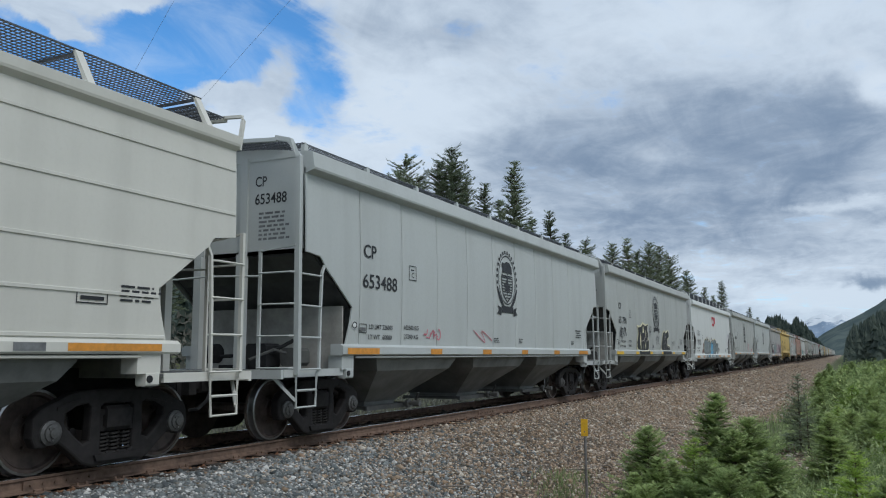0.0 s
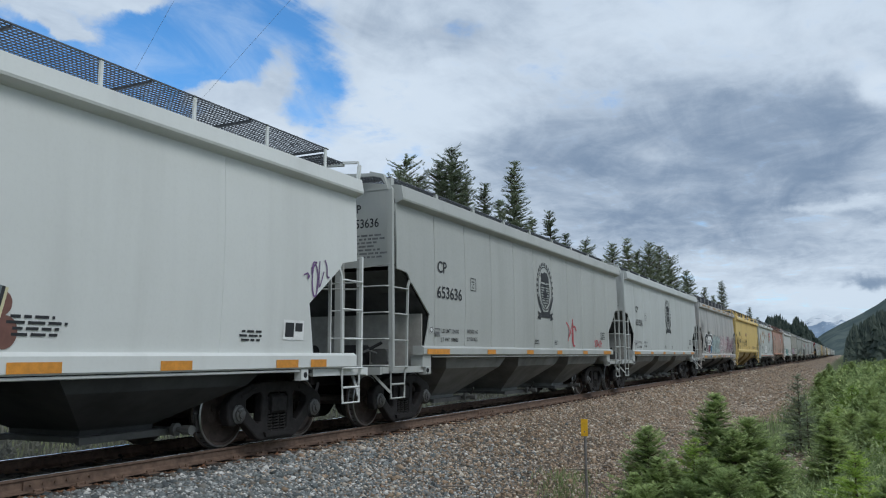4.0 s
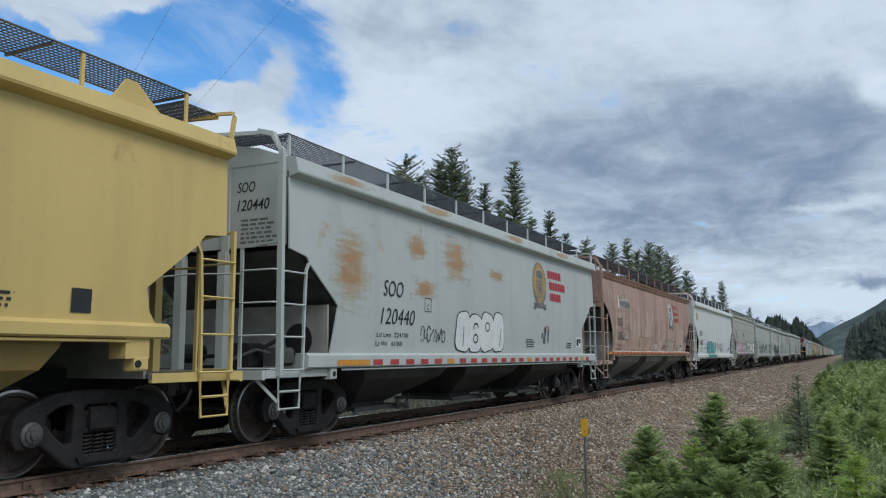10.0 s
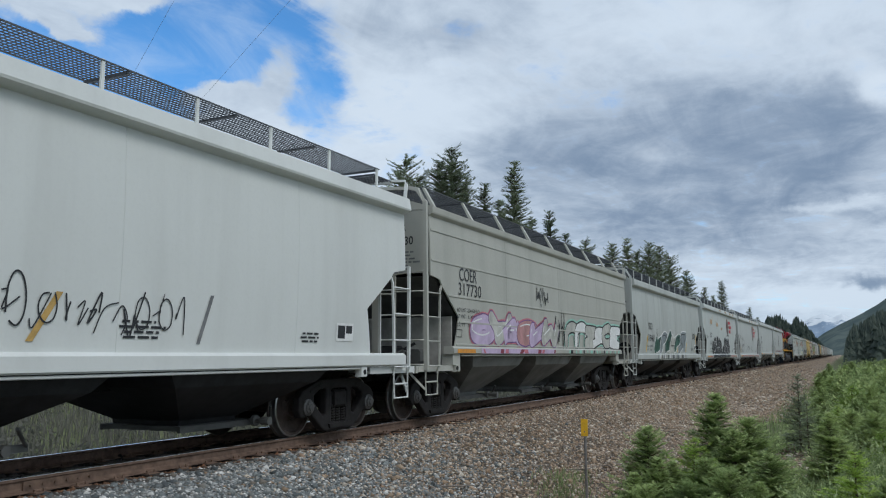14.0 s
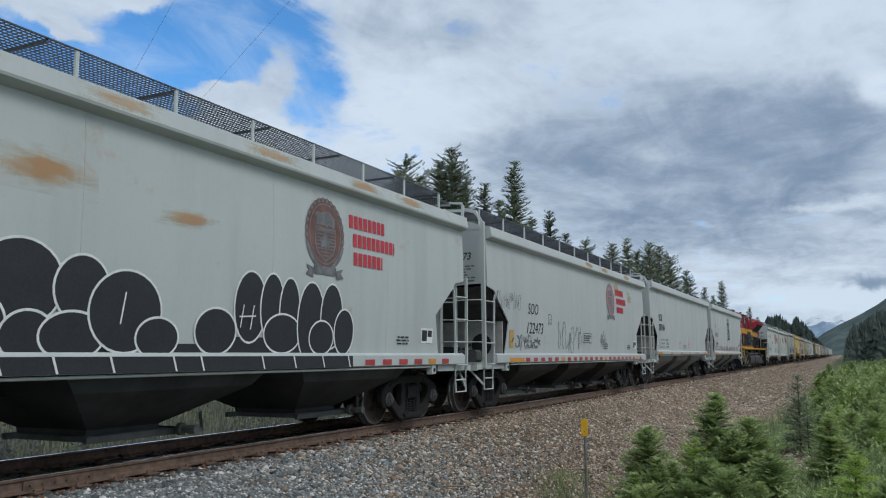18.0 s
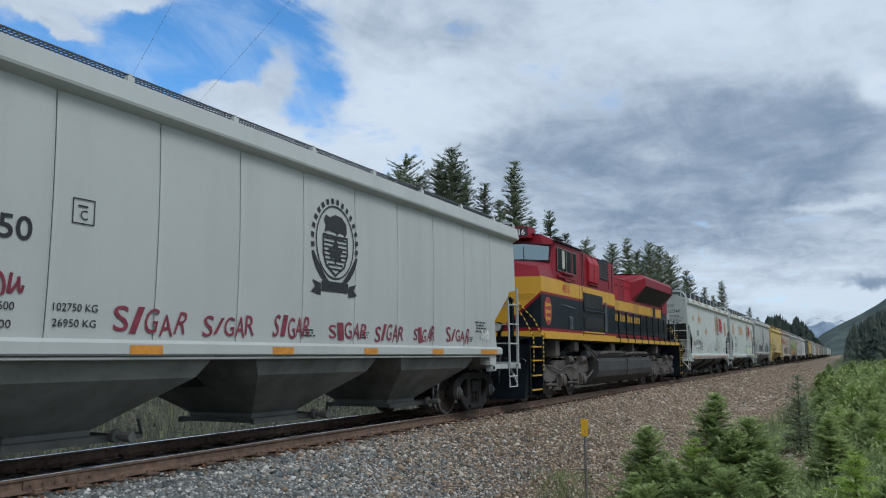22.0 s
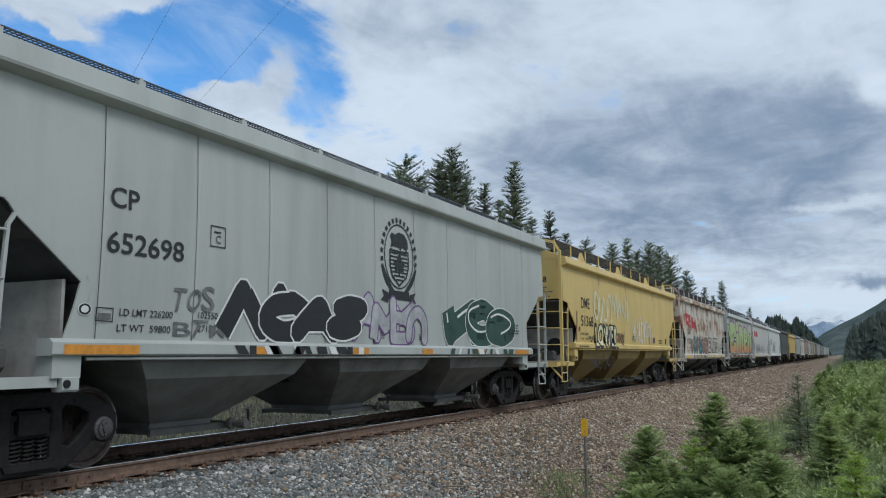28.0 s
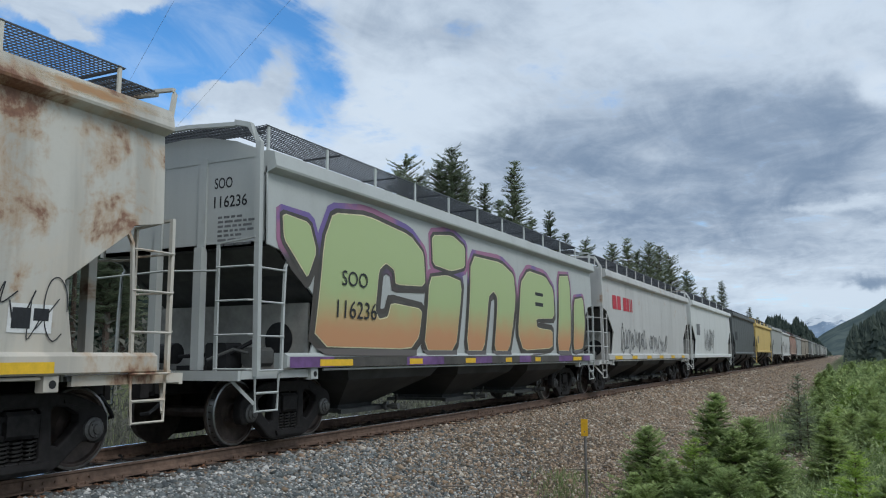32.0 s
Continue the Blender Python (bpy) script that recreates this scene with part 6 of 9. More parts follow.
    c.tag(5.86, 6.78, 2.55, 3.0, 5, "ink", 114, 0.04)
    c.bar(1.1, 2.0, 1.30, 1.38, "orange", 0.003, "reflector")
    c.bar(6.2, 6.7, 1.30, 1.38, "orange", 0.003, "reflector")
    c.end_print("COER", "317730")
    c = Car(198.10, SEAMED, BODY["pale_dusty"], "dusty pale grey grain hopper car with green and white graffiti")
    old_print(c, "SOO", "119460", "224700", "61300", 2.6, 0.72, 1.2)
    c.wild(4.0, 10.6, 1.31, 2.30, 6, ["green", "slate", "green", "pale_stone"], "ink_white", 121, None, "ink", 0.42, 0.35, 0.05, "dark green and white spray piece")
    c.drips(3.9, 10.9, 24, ["slate", "ink_white", "pale_stone", "ink"], 122)
    c.scrawl("BOLR", 13.14, 14.14, 2.05, 2.32)
    for ya, yb, zb in ((6.21, 6.31, 1.82), (8.97, 9.13, 1.84), (11.22, 11.40, 1.82), (14.0, 14.24, 2.25), (2.2, 2.4, 2.0)):
        c.slant(ya, yb, 1.35, zb, 0.10, "yellow_tape")
    c = Car(215.00, SMOOTH, BODY["white_rust"], "white grain hopper car with two black bubble-letter throw-ups")
    old_print(c, "SOO", "122176", "224700", "61300", 2.62, 0.72, 1.12, 0.2, "brown")
    c.bar(3.55, 7.7, 1.30, 1.50, "ink", 0.0115, "graffiti")
    c.bubbles([(4.25, 2.05, 0.26, 0.24), (3.93, 1.67, 0.58, 0.41), (4.21, 1.68, 0.3, 0.23), (4.81, 2.02, 0.26, 0.34), (4.69, 1.75, 0.24, 0.28), (5.58, 1.96, 0.47, 0.42), (5.1, 1.52, 0.36, 0.34), (6.29, 1.95, 0.33, 0.34), (5.7, 1.45, 0.29, 0.24), (6.21, 1.46, 0.38, 0.24), (6.88, 1.74, 0.49, 0.44), (7.35, 1.46, 0.31, 0.22)], "ink", "ink_white", 0.028, "black throw-up with white outlines")
    c.bar(8.0, 11.4, 1.30, 1.50, "ink", 0.0115, "graffiti")
    c.bubbles([(8.96, 1.9, 0.31, 0.46), (8.32, 1.56, 0.36, 0.28), (9.41, 1.92, 0.24, 0.45), (9.8, 1.9, 0.22, 0.44), (9.66, 1.56, 0.4, 0.26), (10.32, 1.75, 0.32, 0.57), (10.85, 1.85, 0.28, 0.48), (10.6, 1.52, 0.3, 0.24), (11.2, 1.62, 0.26, 0.34)], "ink", "ink_white", 0.028, "black throw-up with white outlines")
    c.bar(3.45, 11.4, 1.075, 1.25, "ink", 0.0045, "graffiti")
    c.bar(3.5, 11.35, 1.30, 1.40, "ink", 0.0113, "graffiti")
    for y in (3.5, 4.9, 5.4, 6.0, 6.7, 7.6, 8.05, 9.2, 9.9, 10.6, 11.3):
        c.slant(y, y - 0.06, 1.08, 1.25, 0.03, "ink_white", "graffiti")
    for path in ([(6.85, 1.95), (6.80, 1.60)], [(8.75, 1.62), (8.80, 1.92)], [(8.95, 1.60), (9.0, 1.92)], [(8.72, 1.76), (9.05, 1.78)], [(4.45, 1.5), (4.5, 1.9)]):
        c.sheet("graffiti", *c.ribbon(path, 0.02, "ink_white"), "ink_white", 0.034)
    c.patch(2.75, 3.7, 3.0, 3.4, 133, n=4)
    c.patch(5.2, 6.3, 2.9, 3.3, 134, n=3)
    c.patch(7.3, 8.2, 2.8, 3.0, 135, n=2)
    c.tag(1.0, 1.9, 2.2, 2.35, 4, "ink", 136, 0.02)
    for y in (6.0, 8.6, 11.0, 12.6):
        c.rim(y, y + 1.3)
    striped(c, (3.2, 11.4))
    c = Car(231.95, SMOOTH, BODY["pale"], "pale grey grain hopper car with dripping black tags")
    old_print(c, "SOO", "122473", "224600", "61200", 2.58, 0.74, 1.20, 0.2, "rose")
    striped(c)
    c.bar(1.34, 1.61, 1.43, 1.85, "gold", 0.009, "sticker")
    c.tag(1.42, 1.55, 1.45, 1.83, 1, "ink", 141, 0.05)
    c.tag(4.8, 7.1, 1.37, 2.15, 6, "ink", 142, 0.022, "thin dripping black tag")
    c.tag(0.3, 2.0, 2.3, 2.75, 9, "ink", 143, 0.012, "spattered black paint")
    c.tag(1.7, 3.4, 1.35, 1.75, 5, "ink_grey", 144, 0.035)
    c.hollow(7.32, 8.28, 1.62, 1.91)
    c.lines(7.4, 8.2, 1.68, 1.88, 3)
    c.tag(9.3, 9.9, 1.6, 1.95, 4, "ink", 145, 0.02)
    for y in (7.2, 9.0, 12.0):
        c.rim(y, y + 1.2)
    c.patch(11.2, 11.9, 3.3, 3.75, 146, "gold_stain")
    c.patch(13.1, 13.7, 3.1, 3.5, 147, "gold_stain")
    c = Car(249.00, RIBBED, BODY["pale"], "clean pale grey ribbed grain hopper car with red warning discs", "bay")
    c.text("UCIR", 1.61, 2.34, 2.70, 2.99)
    c.text("200104", 1.55, 2.76, 2.28, 2.57)
    c.text("LD LMT 226300", 1.87, 2.70, 1.86, 1.94, fat=0.004)
    c.text("LT WT   59700", 1.87, 2.72, 1.70, 1.78, fat=0.004)
    c.text("CU FT   5431", 1.80, 2.72, 1.54, 1.62, fat=0.004)
    c.text("102600 KG", 2.98, 3.62, 1.86, 1.94, fat=0.004)
    c.text("27100 KG", 2.98, 3.60, 1.70, 1.78, fat=0.004)
    c.text("153 CU M", 3.08, 3.64, 1.55, 1.63, fat=0.004)
    for y in (6.55, 8.95):
        c.ellipse(y, 1.71, 0.17, 0.15, "ink_white", 0.010, name="warning_disc")
        c.ellipse(y, 1.71, 0.18, 0.16, "red_ink", 0.012, 0.8, name="warning_disc")
        c.slant(y + 0.09, y - 0.10, 1.61, 1.81, 0.025, "red_ink", "warning_disc")
        c.slant(y - 0.095, y + 0.055, 1.63, 1.775, 0.017, "ink", "hammer")
        c.slant(y + 0.015, y + 0.105, 1.795, 1.745, 0.034, "ink", "hammer")
    for k, (words, y0, y1) in enumerate((("CLOSE HOPPER SLIDES", 7.42, 8.10), ("AND ROOF HATCHES", 7.46, 8.06), ("BEFORE CAR IS MOVED", 7.41, 8.10))):
        c.text(words, y0, y1, 1.68 - 0.068 * k, 1.725 - 0.068 * k, fat=0.002, name="small_print")
    c.tag(8.72, 9.25, 2.06, 2.08, 2, "ink_grey", 147, 0.006, "hairline scratch")
    c.slant(2.35, 2.75, 2.04, 2.16, 0.006, "ink_grey", "scratch")
    c.ellipse(1.34, 1.74, 0.085, 0.066, "ink_white", 0.010, name="sticker")
    c.hollow(1.44, 1.68, 1.63, 1.78)
    for y, w in ((1.08, 0.97), (3.94, 0.48), (6.41, 0.47), (8.77, 0.42), (11.21, 0.46), (13.50, 0.90)):
        c.bar(y, y + w, 1.275, 1.375, "orange", 0.003, "reflector")
    c.end_print("UCIR", "200104")
    c = Car(266.00, RIBBED, BODY["pale"], "pale grey ribbed grain hopper car with dark red tags", "bay")
    ribbed_print(c, "CP", "651250", "226600", "59400", "102750", "26950")
    c.tag(1.81, 2.62, 1.80, 2.05, 5, "dark_red", 161, 0.045)
    for k in range(7):
        c.scrawl("SIGAR", 3.75 + 1.36 * k, 4.85 + 1.36 * k - 0.12 * (k % 3), 1.50, 1.76 - 0.02 * (k % 2), "dark_red", 0.004)
    c.tag(13.6, 14.0, 1.55, 1.8, 3, "ink_white", 170, 0.05)
    # the locomotive rides here
    c = Car(305.95, SMOOTH, BODY["white_peel"], "rust-stained pale grain hopper car with a worn oval badge")
    old_print(c, "SOO", "122344", "224700", "61300", 2.60, 0.75, 1.20, 0.2, "gold")
    striped(c)
    c.tag(1.56, 2.56, 1.62, 2.03, 5, "ink", 181, 0.035)
    c.tag(3.6, 4.5, 1.50, 2.0, 6, "ink", 182, 0.035)
    c.throw(4.8, 8.3, 1.30, 1.99, 5, None, "ink_white", 183, 0.1, label="white outline bubbles", w=0.03)
    c.tag(4.8, 8.2, 1.35, 1.95, 6, "ink_white", 184, 0.06, "white outline bubbles")
    c.tag(9.1, 11.0, 1.34, 2.25, 5, "ink", 185, 0.022)
    c.patch(9.5, 10.2, 2.4, 3.7, 186, n=5)
    c.patch(11.35, 13.1, 2.5, 3.6, 187, "red_rust", 9)
    c.patch(13.6, 14.8, 2.3, 3.4, 188, n=6)
    c.patch(1.2, 2.0, 3.0, 3.3, 189)
    for y in (0.4, 2.4, 5.0, 8.0, 10.2, 13.0):
        c.rim(y, y + 1.9)
    c.patch(3.0, 4.2, 2.9, 3.4, 190)
    c.patch(5.4, 6.4, 2.3, 2.8, 190)
    c = Car(323.20, SMOOTH, BODY["white_peel"], "heavily rusted white grain hopper car with blue and yellow graffiti")
    old_print(c, "SOO", "120134", "224700", "61300", 2.45, 0.82, 1.16, 0.0, "gold")
    c.wild(9.0, 13.7, 1.31, 2.0, 5, ["cream", "mint"], "blue", 191, None, "ink_white", 0.38, 0.1, 0.035, "yellow and blue spray piece")
    c.drips(9.0, 13.7, 12, ["cream", "blue", "brown"], 196)
    c.patch(11.3, 13.2, 2.6, 3.6, 192, "red_rust", 8)
    c.patch(13.4, 15.2, 2.2, 3.5, 193, n=12)
    c.patch(0.8, 2.4, 2.4, 3.6, 194, n=8)
    for y in (0.2, 2.6, 5.2, 7.6, 10.2, 12.8):
        c.rim(y, y + 2.4)
    c.patch(4.5, 8.0, 2.6, 3.5, 195, n=7)
    for k in range(5):
        c.bar(13.3 + 0.16 * (k % 3), 13.6 + 0.2 * (k % 3), 1.32 + 0.13 * k, 1.42 + 0.13 * k, "brown", 0.012, "graffiti")
    c.bar(14.06, 15.02, 1.09, 1.19, "yellow_tape", 0.004, "reflector")
    c.bar(1.2, 2.1, 1.09, 1.19, "orange", 0.004, "reflector")
    c = Car(340.80, RIBBED, BODY["pale_dusty"], "dusty pale grey ribbed hopper car with black and purple graffiti", "bay")
    ribbed_print(c, "CP", "652698", "226200", "59800", "102550", "27150")
    c.wild(3.5, 6.5, 1.45, 2.28, 4, ["ink"], "ink_white", 201, None, None, 0.40, 0.25, 0.03, "black spray piece with white edges")
    c.drips(3.6, 6.6, 12, ["ink", "ink", "ink_white"], 204)
    c.wild(6.55, 8.95, 1.45, 2.30, 4, ["grey_lilac"], "purple", 202, None, None, 0.34, 0.05, 0.032, "purple outline spray piece")
    c.wild(9.9, 13.2, 1.45, 2.44, 3, ["deep_green"], "ink_white", 203, None, "ink_white", 0.46, 0.05, 0.022, "dark green spray piece with white edges")
    c.drips(9.8, 13.2, 10, ["deep_green", "ink_white", "deep_green"], 205)
    c.scrawl("TOS", 2.57, 3.28, 1.77, 2.06, "ink_grey", 0.015)
    c.scrawl("BTM", 2.60, 3.50, 1.47, 1.64, "ink_grey", 0.008)
    c = Car(358.20, TALL_SILL, BODY["yellow"], "faded yellow grain hopper car with white and black graffiti", BODY["yellow_grime"])
    yellow_print(c, "51368", "224000", "62000")
    c.word("LOWER", 3.05, 5.95, 1.47, 2.28, "cream", "ink", "ink", 0.1)
    c.tag(3.1, 7.6, 2.3, 3.42, 7, "cream", 212, 0.16, "tall pale spray tag")
    c.tag(8.2, 11.7, 1.68, 2.55, 9, "ink_white", 213, 0.07, "white spray tag")
    c.tag(2.4, 3.0, 1.65, 1.85, 3, "ink", 214, 0.04)
    c.tag(6.0, 6.9, 1.65, 2.0, 4, "brown", 215, 0.08)
    c.tag(2.2, 5.2, 0.80, 1.25, 7, "ink", 216, 0.05)
    c = Car(376.70, SMOOTH, BODY["white_very_rusty"], "very rusty white grain hopper car with brown, teal and outlined graffiti")
    old_print(c, "SOO", "113779", "224700", "61300", 1.72, 0.84, 1.20)
    c.sheet("logo", [(1.40, 2.75), (2.05, 2.70), (2.05, 2.92), (1.72, 2.95), (1.72, 3.12), (2.05, 3.10), (2.05, 3.30), (1.40, 3.33)], [(0, 1, 2, 3, 4, 5, 6, 7)], "red_ink", 0.01, "red block logo shapes")
    c.sheet("logo", [(2.12, 2.68), (2.32, 2.68), (2.32, 2.88), (2.70, 2.92), (2.74, 3.26), (2.12, 3.30)], [(0, 1, 2, 3, 4, 5)], "red_ink", 0.01)
    for k, w in enumerate((0.5, 0.36, 0.14, 0.14)):
        y = 3.02 + (0, 0.56, 0.98, 1.18)[k]
        c.bar(y, y + w, 2.62 - 0.01 * k, 3.20 if k in (0, 3) else 2.98, "red_ink", 0.010, "logo")
    c.wild(2.95, 8.1, 1.31, 2.30, 6, ["brown_light", "teal_deep", "brown_light", "teal_deep", "brown_light"], "ink", 222, None, "stone_tape", 0.50, 0.06, 0.022, "brown and teal spray piece")
    c.drips(2.9, 7.9, 16, ["brown_light", "teal_deep", "stone_tape", "brown_light"], 226)
    c.word("EATS", 8.6, 12.4, 1.34, 2.25, "stone_tape", "ink", None, 0.0)
    c.tag(12.4, 14.4, 1.4, 2.0, 6, "ink", 224, 0.02)
    for y in (0.2, 2.9, 5.4, 8.2, 11.2, 13.2):
        c.rim(y, y + 2.5)
    for y, w in ((1.1, 0.95), (5.0, 0.5), (7.4, 0.5), (9.4, 0.7), (11.2, 0.5), (13.6, 0.7)):
        c.bar(y, y + w, 1.09, 1.20, "yellow_tape", 0.016, "reflector")
    c = Car(394.30, LONG, BODY["pale"], "pale grey hopper car with a huge green and orange graffiti")
    big_c = [(1.15, 1.40), (1.35, 3.0), (1.6, 3.45), (2.6, 3.56), (4.1, 3.42), (4.6, 3.15), (4.65, 2.55), (3.55, 2.5), (3.5, 2.75), (3.2, 2.85), (2.95, 2.7), (2.85, 2.0), (3.0, 1.85), (3.3, 1.9), (3.4, 2.15), (4.55, 2.1), (4.45, 1.6), (4.15, 1.38)]
    tail = [(0.32, 3.25), (0.95, 3.2), (1.12, 2.8), (0.92, 2.4), (0.7, 2.6), (0.36, 2.9)]
    dot = [(5.0, 3.0), (5.0, 3.55), (5.9, 3.66), (6.5, 3.5), (6.45, 3.08), (5.8, 2.95)]
    stem = [(4.7, 1.36), (4.85, 2.72), (5.6, 2.82), (6.3, 2.75), (6.05, 1.36)]
    small_n = [(6.6, 1.36), (6.8, 3.35), (8.5, 3.36), (9.25, 3.15), (9.35, 2.6), (9.0, 1.36), (8.1, 1.36), (8.25, 2.55), (8.0, 2.7), (7.7, 2.55), (7.5, 1.36)]
    small_e = [(9.55, 1.8), (9.75, 3.0), (10.3, 3.34), (11.6, 3.3), (12.2, 3.0), (12.25, 2.25), (10.8, 2.18), (10.9, 1.93), (12.1, 1.9), (12.15, 1.45), (9.95, 1.38)]
    small_l = [(12.6, 1.38), (12.75, 3.42), (13.7, 3.5), (13.75, 1.38)]
    last = [(14.05, 1.4), (14.1, 2.85), (15.0, 2.95), (15.15, 2.2), (15.0, 1.45)]
    for k, ring in enumerate((tail, big_c, dot, stem, small_n, small_e, small_l, last)):
        c.blob(ring, 0.20, "fade_back", 0.0070 + 0.0004 * k)
    for k, ring in enumerate((tail, big_c, dot, stem, small_n, small_e, small_l, last)):
        c.blob(ring, 0.10, "umber", 0.0115 + 0.0003 * k)
        c.blob(ring, 0.022, "cream", 0.0145 + 0.0003 * k)
        c.blob(ring, 0.0, "fade", 0.0175 + 0.0003 * k, "huge green and orange spray letters")
    c.bar(10.75, 11.35, 2.5, 2.85, "ink", 0.0195, "graffiti")
    c.text("SOO", 1.82, 2.58, 2.35, 2.59, fat=0.0, lift=0.034)
    c.text("116236", 1.70, 2.89, 1.84, 2.12, fat=0.0, lift=0.034)
    c.bar(1.6, 15.4, 1.085, 1.24, "umber", 0.003, "graffiti")
    for y, w in ((0.5, 1.1), (3.9, 1.5), (6.9, 0.9), (9.5, 0.8), (12.5, 1.2), (14.8, 0.7)):
        c.bar(y, y + w, 1.086, 1.239, "purple", 0.0045, "graffiti")
    for y, w in ((1.23, 0.9), (4.0, 0.5), (6.4, 0.5), (8.6, 0.4), (10.6, 0.4), (13.8, 0.8)):
        c.bar(y, y + w, 1.10, 1.20, "yellow_tape", 0.006, "reflector")
    c.end_print("SOO", "116236")
    c = Car(411.7, LONG, BODY["white_dirty"], "dirty white grain hopper car with a red block logo")
    for k, (y, w) in enumerate(((1.2, 0.55), (1.85, 0.5), (2.7, 0.5), (3.25, 0.35), (3.7, 0.15), (3.95, 0.15))):
        c.bar(y, y + w, 2.82, 3.3, "red_ink", 0.010, "logo")
    c.tag(2.3, 6.5, 1.35, 2.2, 12, "ink_grey", 241, 0.07)
    c.tag(6.8, 10.5, 1.35, 2.0, 10, "ink_grey", 242, 0.07)
    for y, w in ((1.2, 1.0), (3.7, 0.8), (6.2, 0.8), (8.6, 0.8), (11.2, 0.8), (13.8, 0.8)):
        c.bar(y, y + w, 1.10, 1.22, "yellow_tape", 0.004, "reflector")
    # cars that never come near
    tail = (("white", LONG, "white grain hopper car with grey tags"), ("charcoal", RIBBED, "charcoal grain hopper car"), ("yellow", TALL_SILL, "faded yellow grain hopper car"),
            ("grey", RIBBED, "mid grey grain hopper car"), ("white", SMOOTH, "white grain hopper car"), ("red", ROUND, "oxide red grain hopper car"), ("pale", SMOOTH, "pale grey grain hopper car"),
            ("tan", SMOOTH, "tan grain hopper car"), ("tan", RIBBED, "tan grain hopper car"), ("dark_grey", RIBBED, "dark grey grain hopper car"), ("pale", SMOOTH, "pale grey grain hopper car"),
            ("grey", RIBBED, "mid grey grain hopper car"), ("dark_grey", RIBBED, "dark grey grain hopper car"), ("grey", SMOOTH, "mid grey grain hopper car"), ("dark_grey", RIBBED, "dark grey grain hopper car"),
            ("pale", RIBBED, "pale grey grain hopper car"), ("white", SMOOTH, "white grain hopper car"), ("grey", RIBBED, "mid grey grain hopper car"), ("pale", RIBBED, "pale grey grain hopper car"),
            ("dark_grey", RIBBED, "dark grey grain hopper car"), ("white", SMOOTH, "white grain hopper car"), ("pale", RIBBED, "pale grey grain hopper car"))
    s = 428.95
    for i, (col, sp, label) in enumerate(tail):
        c = Car(s, sp, BODY[col], label, "black", None, False)
        if i < 8:
            c.bar(1.6, 2.7, 2.3, 2.9, "ink_grey" if col != "charcoal" else "ink", name="lettering")
            if i in (0, 4):
                c.tag(4.0, 8.0, 1.4, 2.7, 7, "ink_grey", 300 + i, 0.1)
        s += sp.length + 1.42


def yellow_print(c, number, ld, lt):
    c.text("DME", 1.72, 2.62, 2.66, 2.98, fat=0.003)
    c.text(number, 1.69, 3.00, 2.12, 2.44, fat=0.008)
    c.text("LD LMT  " + ld, 1.60, 2.46, 1.85, 1.93, fat=0.006)
    c.text("LT WT   " + lt, 1.62, 2.44, 1.70, 1.78, fat=0.006)
    c.bar(3.25, 3.49, 2.43, 2.67, "gold", 0.008, "sticker")
    c.hollow(3.25, 3.49, 2.43, 2.67)
    c.slant(1.18, 1.22, 1.66, 2.55, 0.09, "brown")
    c.slant(3.95, 3.98, 1.66, 1.98, 0.08, "brown")
    c.slant(6.9, 6.95, 1.66, 2.08, 0.08, "brown")
    c.slant(11.2, 11.25, 1.66, 2.0, 0.08, "brown")
    c.ellipse(1.5, 2.02, 0.09, 0.08, "brown", 0.010, name="sticker")
    c.lines(8.2, 9.0, 1.75, 1.98, 4)
    c.lines(13.0, 13.8, 1.72, 1.9, 3)
    c.bar(11.9, 12.3, 1.72, 1.95, "brown", 0.010, "sticker")
    c.bar(14.4, 14.65, 1.70, 1.95, "ink", 0.010, "data_panel")
    c.lines(1.3, 2.4, 1.50, 1.56, 1)
    c.end_print("DME", number)


def fade_paint():
    """Spray that turns from pale green above to orange below."""
    m, t, b = material("green_to_orange_spray", 0.5)
    z = t.nodes.new("ShaderNodeSeparateXYZ")
    v = coords(t)
    t.links.new(v, z.inputs[0])
    k = ramp(t, maths(t, "ADD", z.outputs[2], maths(t, "MULTIPLY", grain(t, v, 2.0, 5), 0.4)), 1.75, 2.55)
    t.links.new(mix(t, k, (0.58, 0.30, 0.15), (0.42, 0.52, 0.25)), b.inputs["Base Color"])
    return m


def fade_back():
    """Spray behind the letters: purple and pink above, umber below."""
    m, t, b = material("purple_to_umber_spray", 0.55)
    z = t.nodes.new("ShaderNodeSeparateXYZ")
    v = coords(t)
    t.links.new(v, z.inputs[0])
    n = grain(t, v, 0.9, 4)
    top = mix(t, ramp(t, n, 0.42, 0.58), (0.17, 0.12, 0.33), (0.36, 0.16, 0.27))
    t.links.new(mix(t, ramp(t, maths(t, "ADD", z.outputs[2], n), 3.0, 3.5), (0.075, 0.066, 0.058), top), b.inputs["Base Color"])
    return m


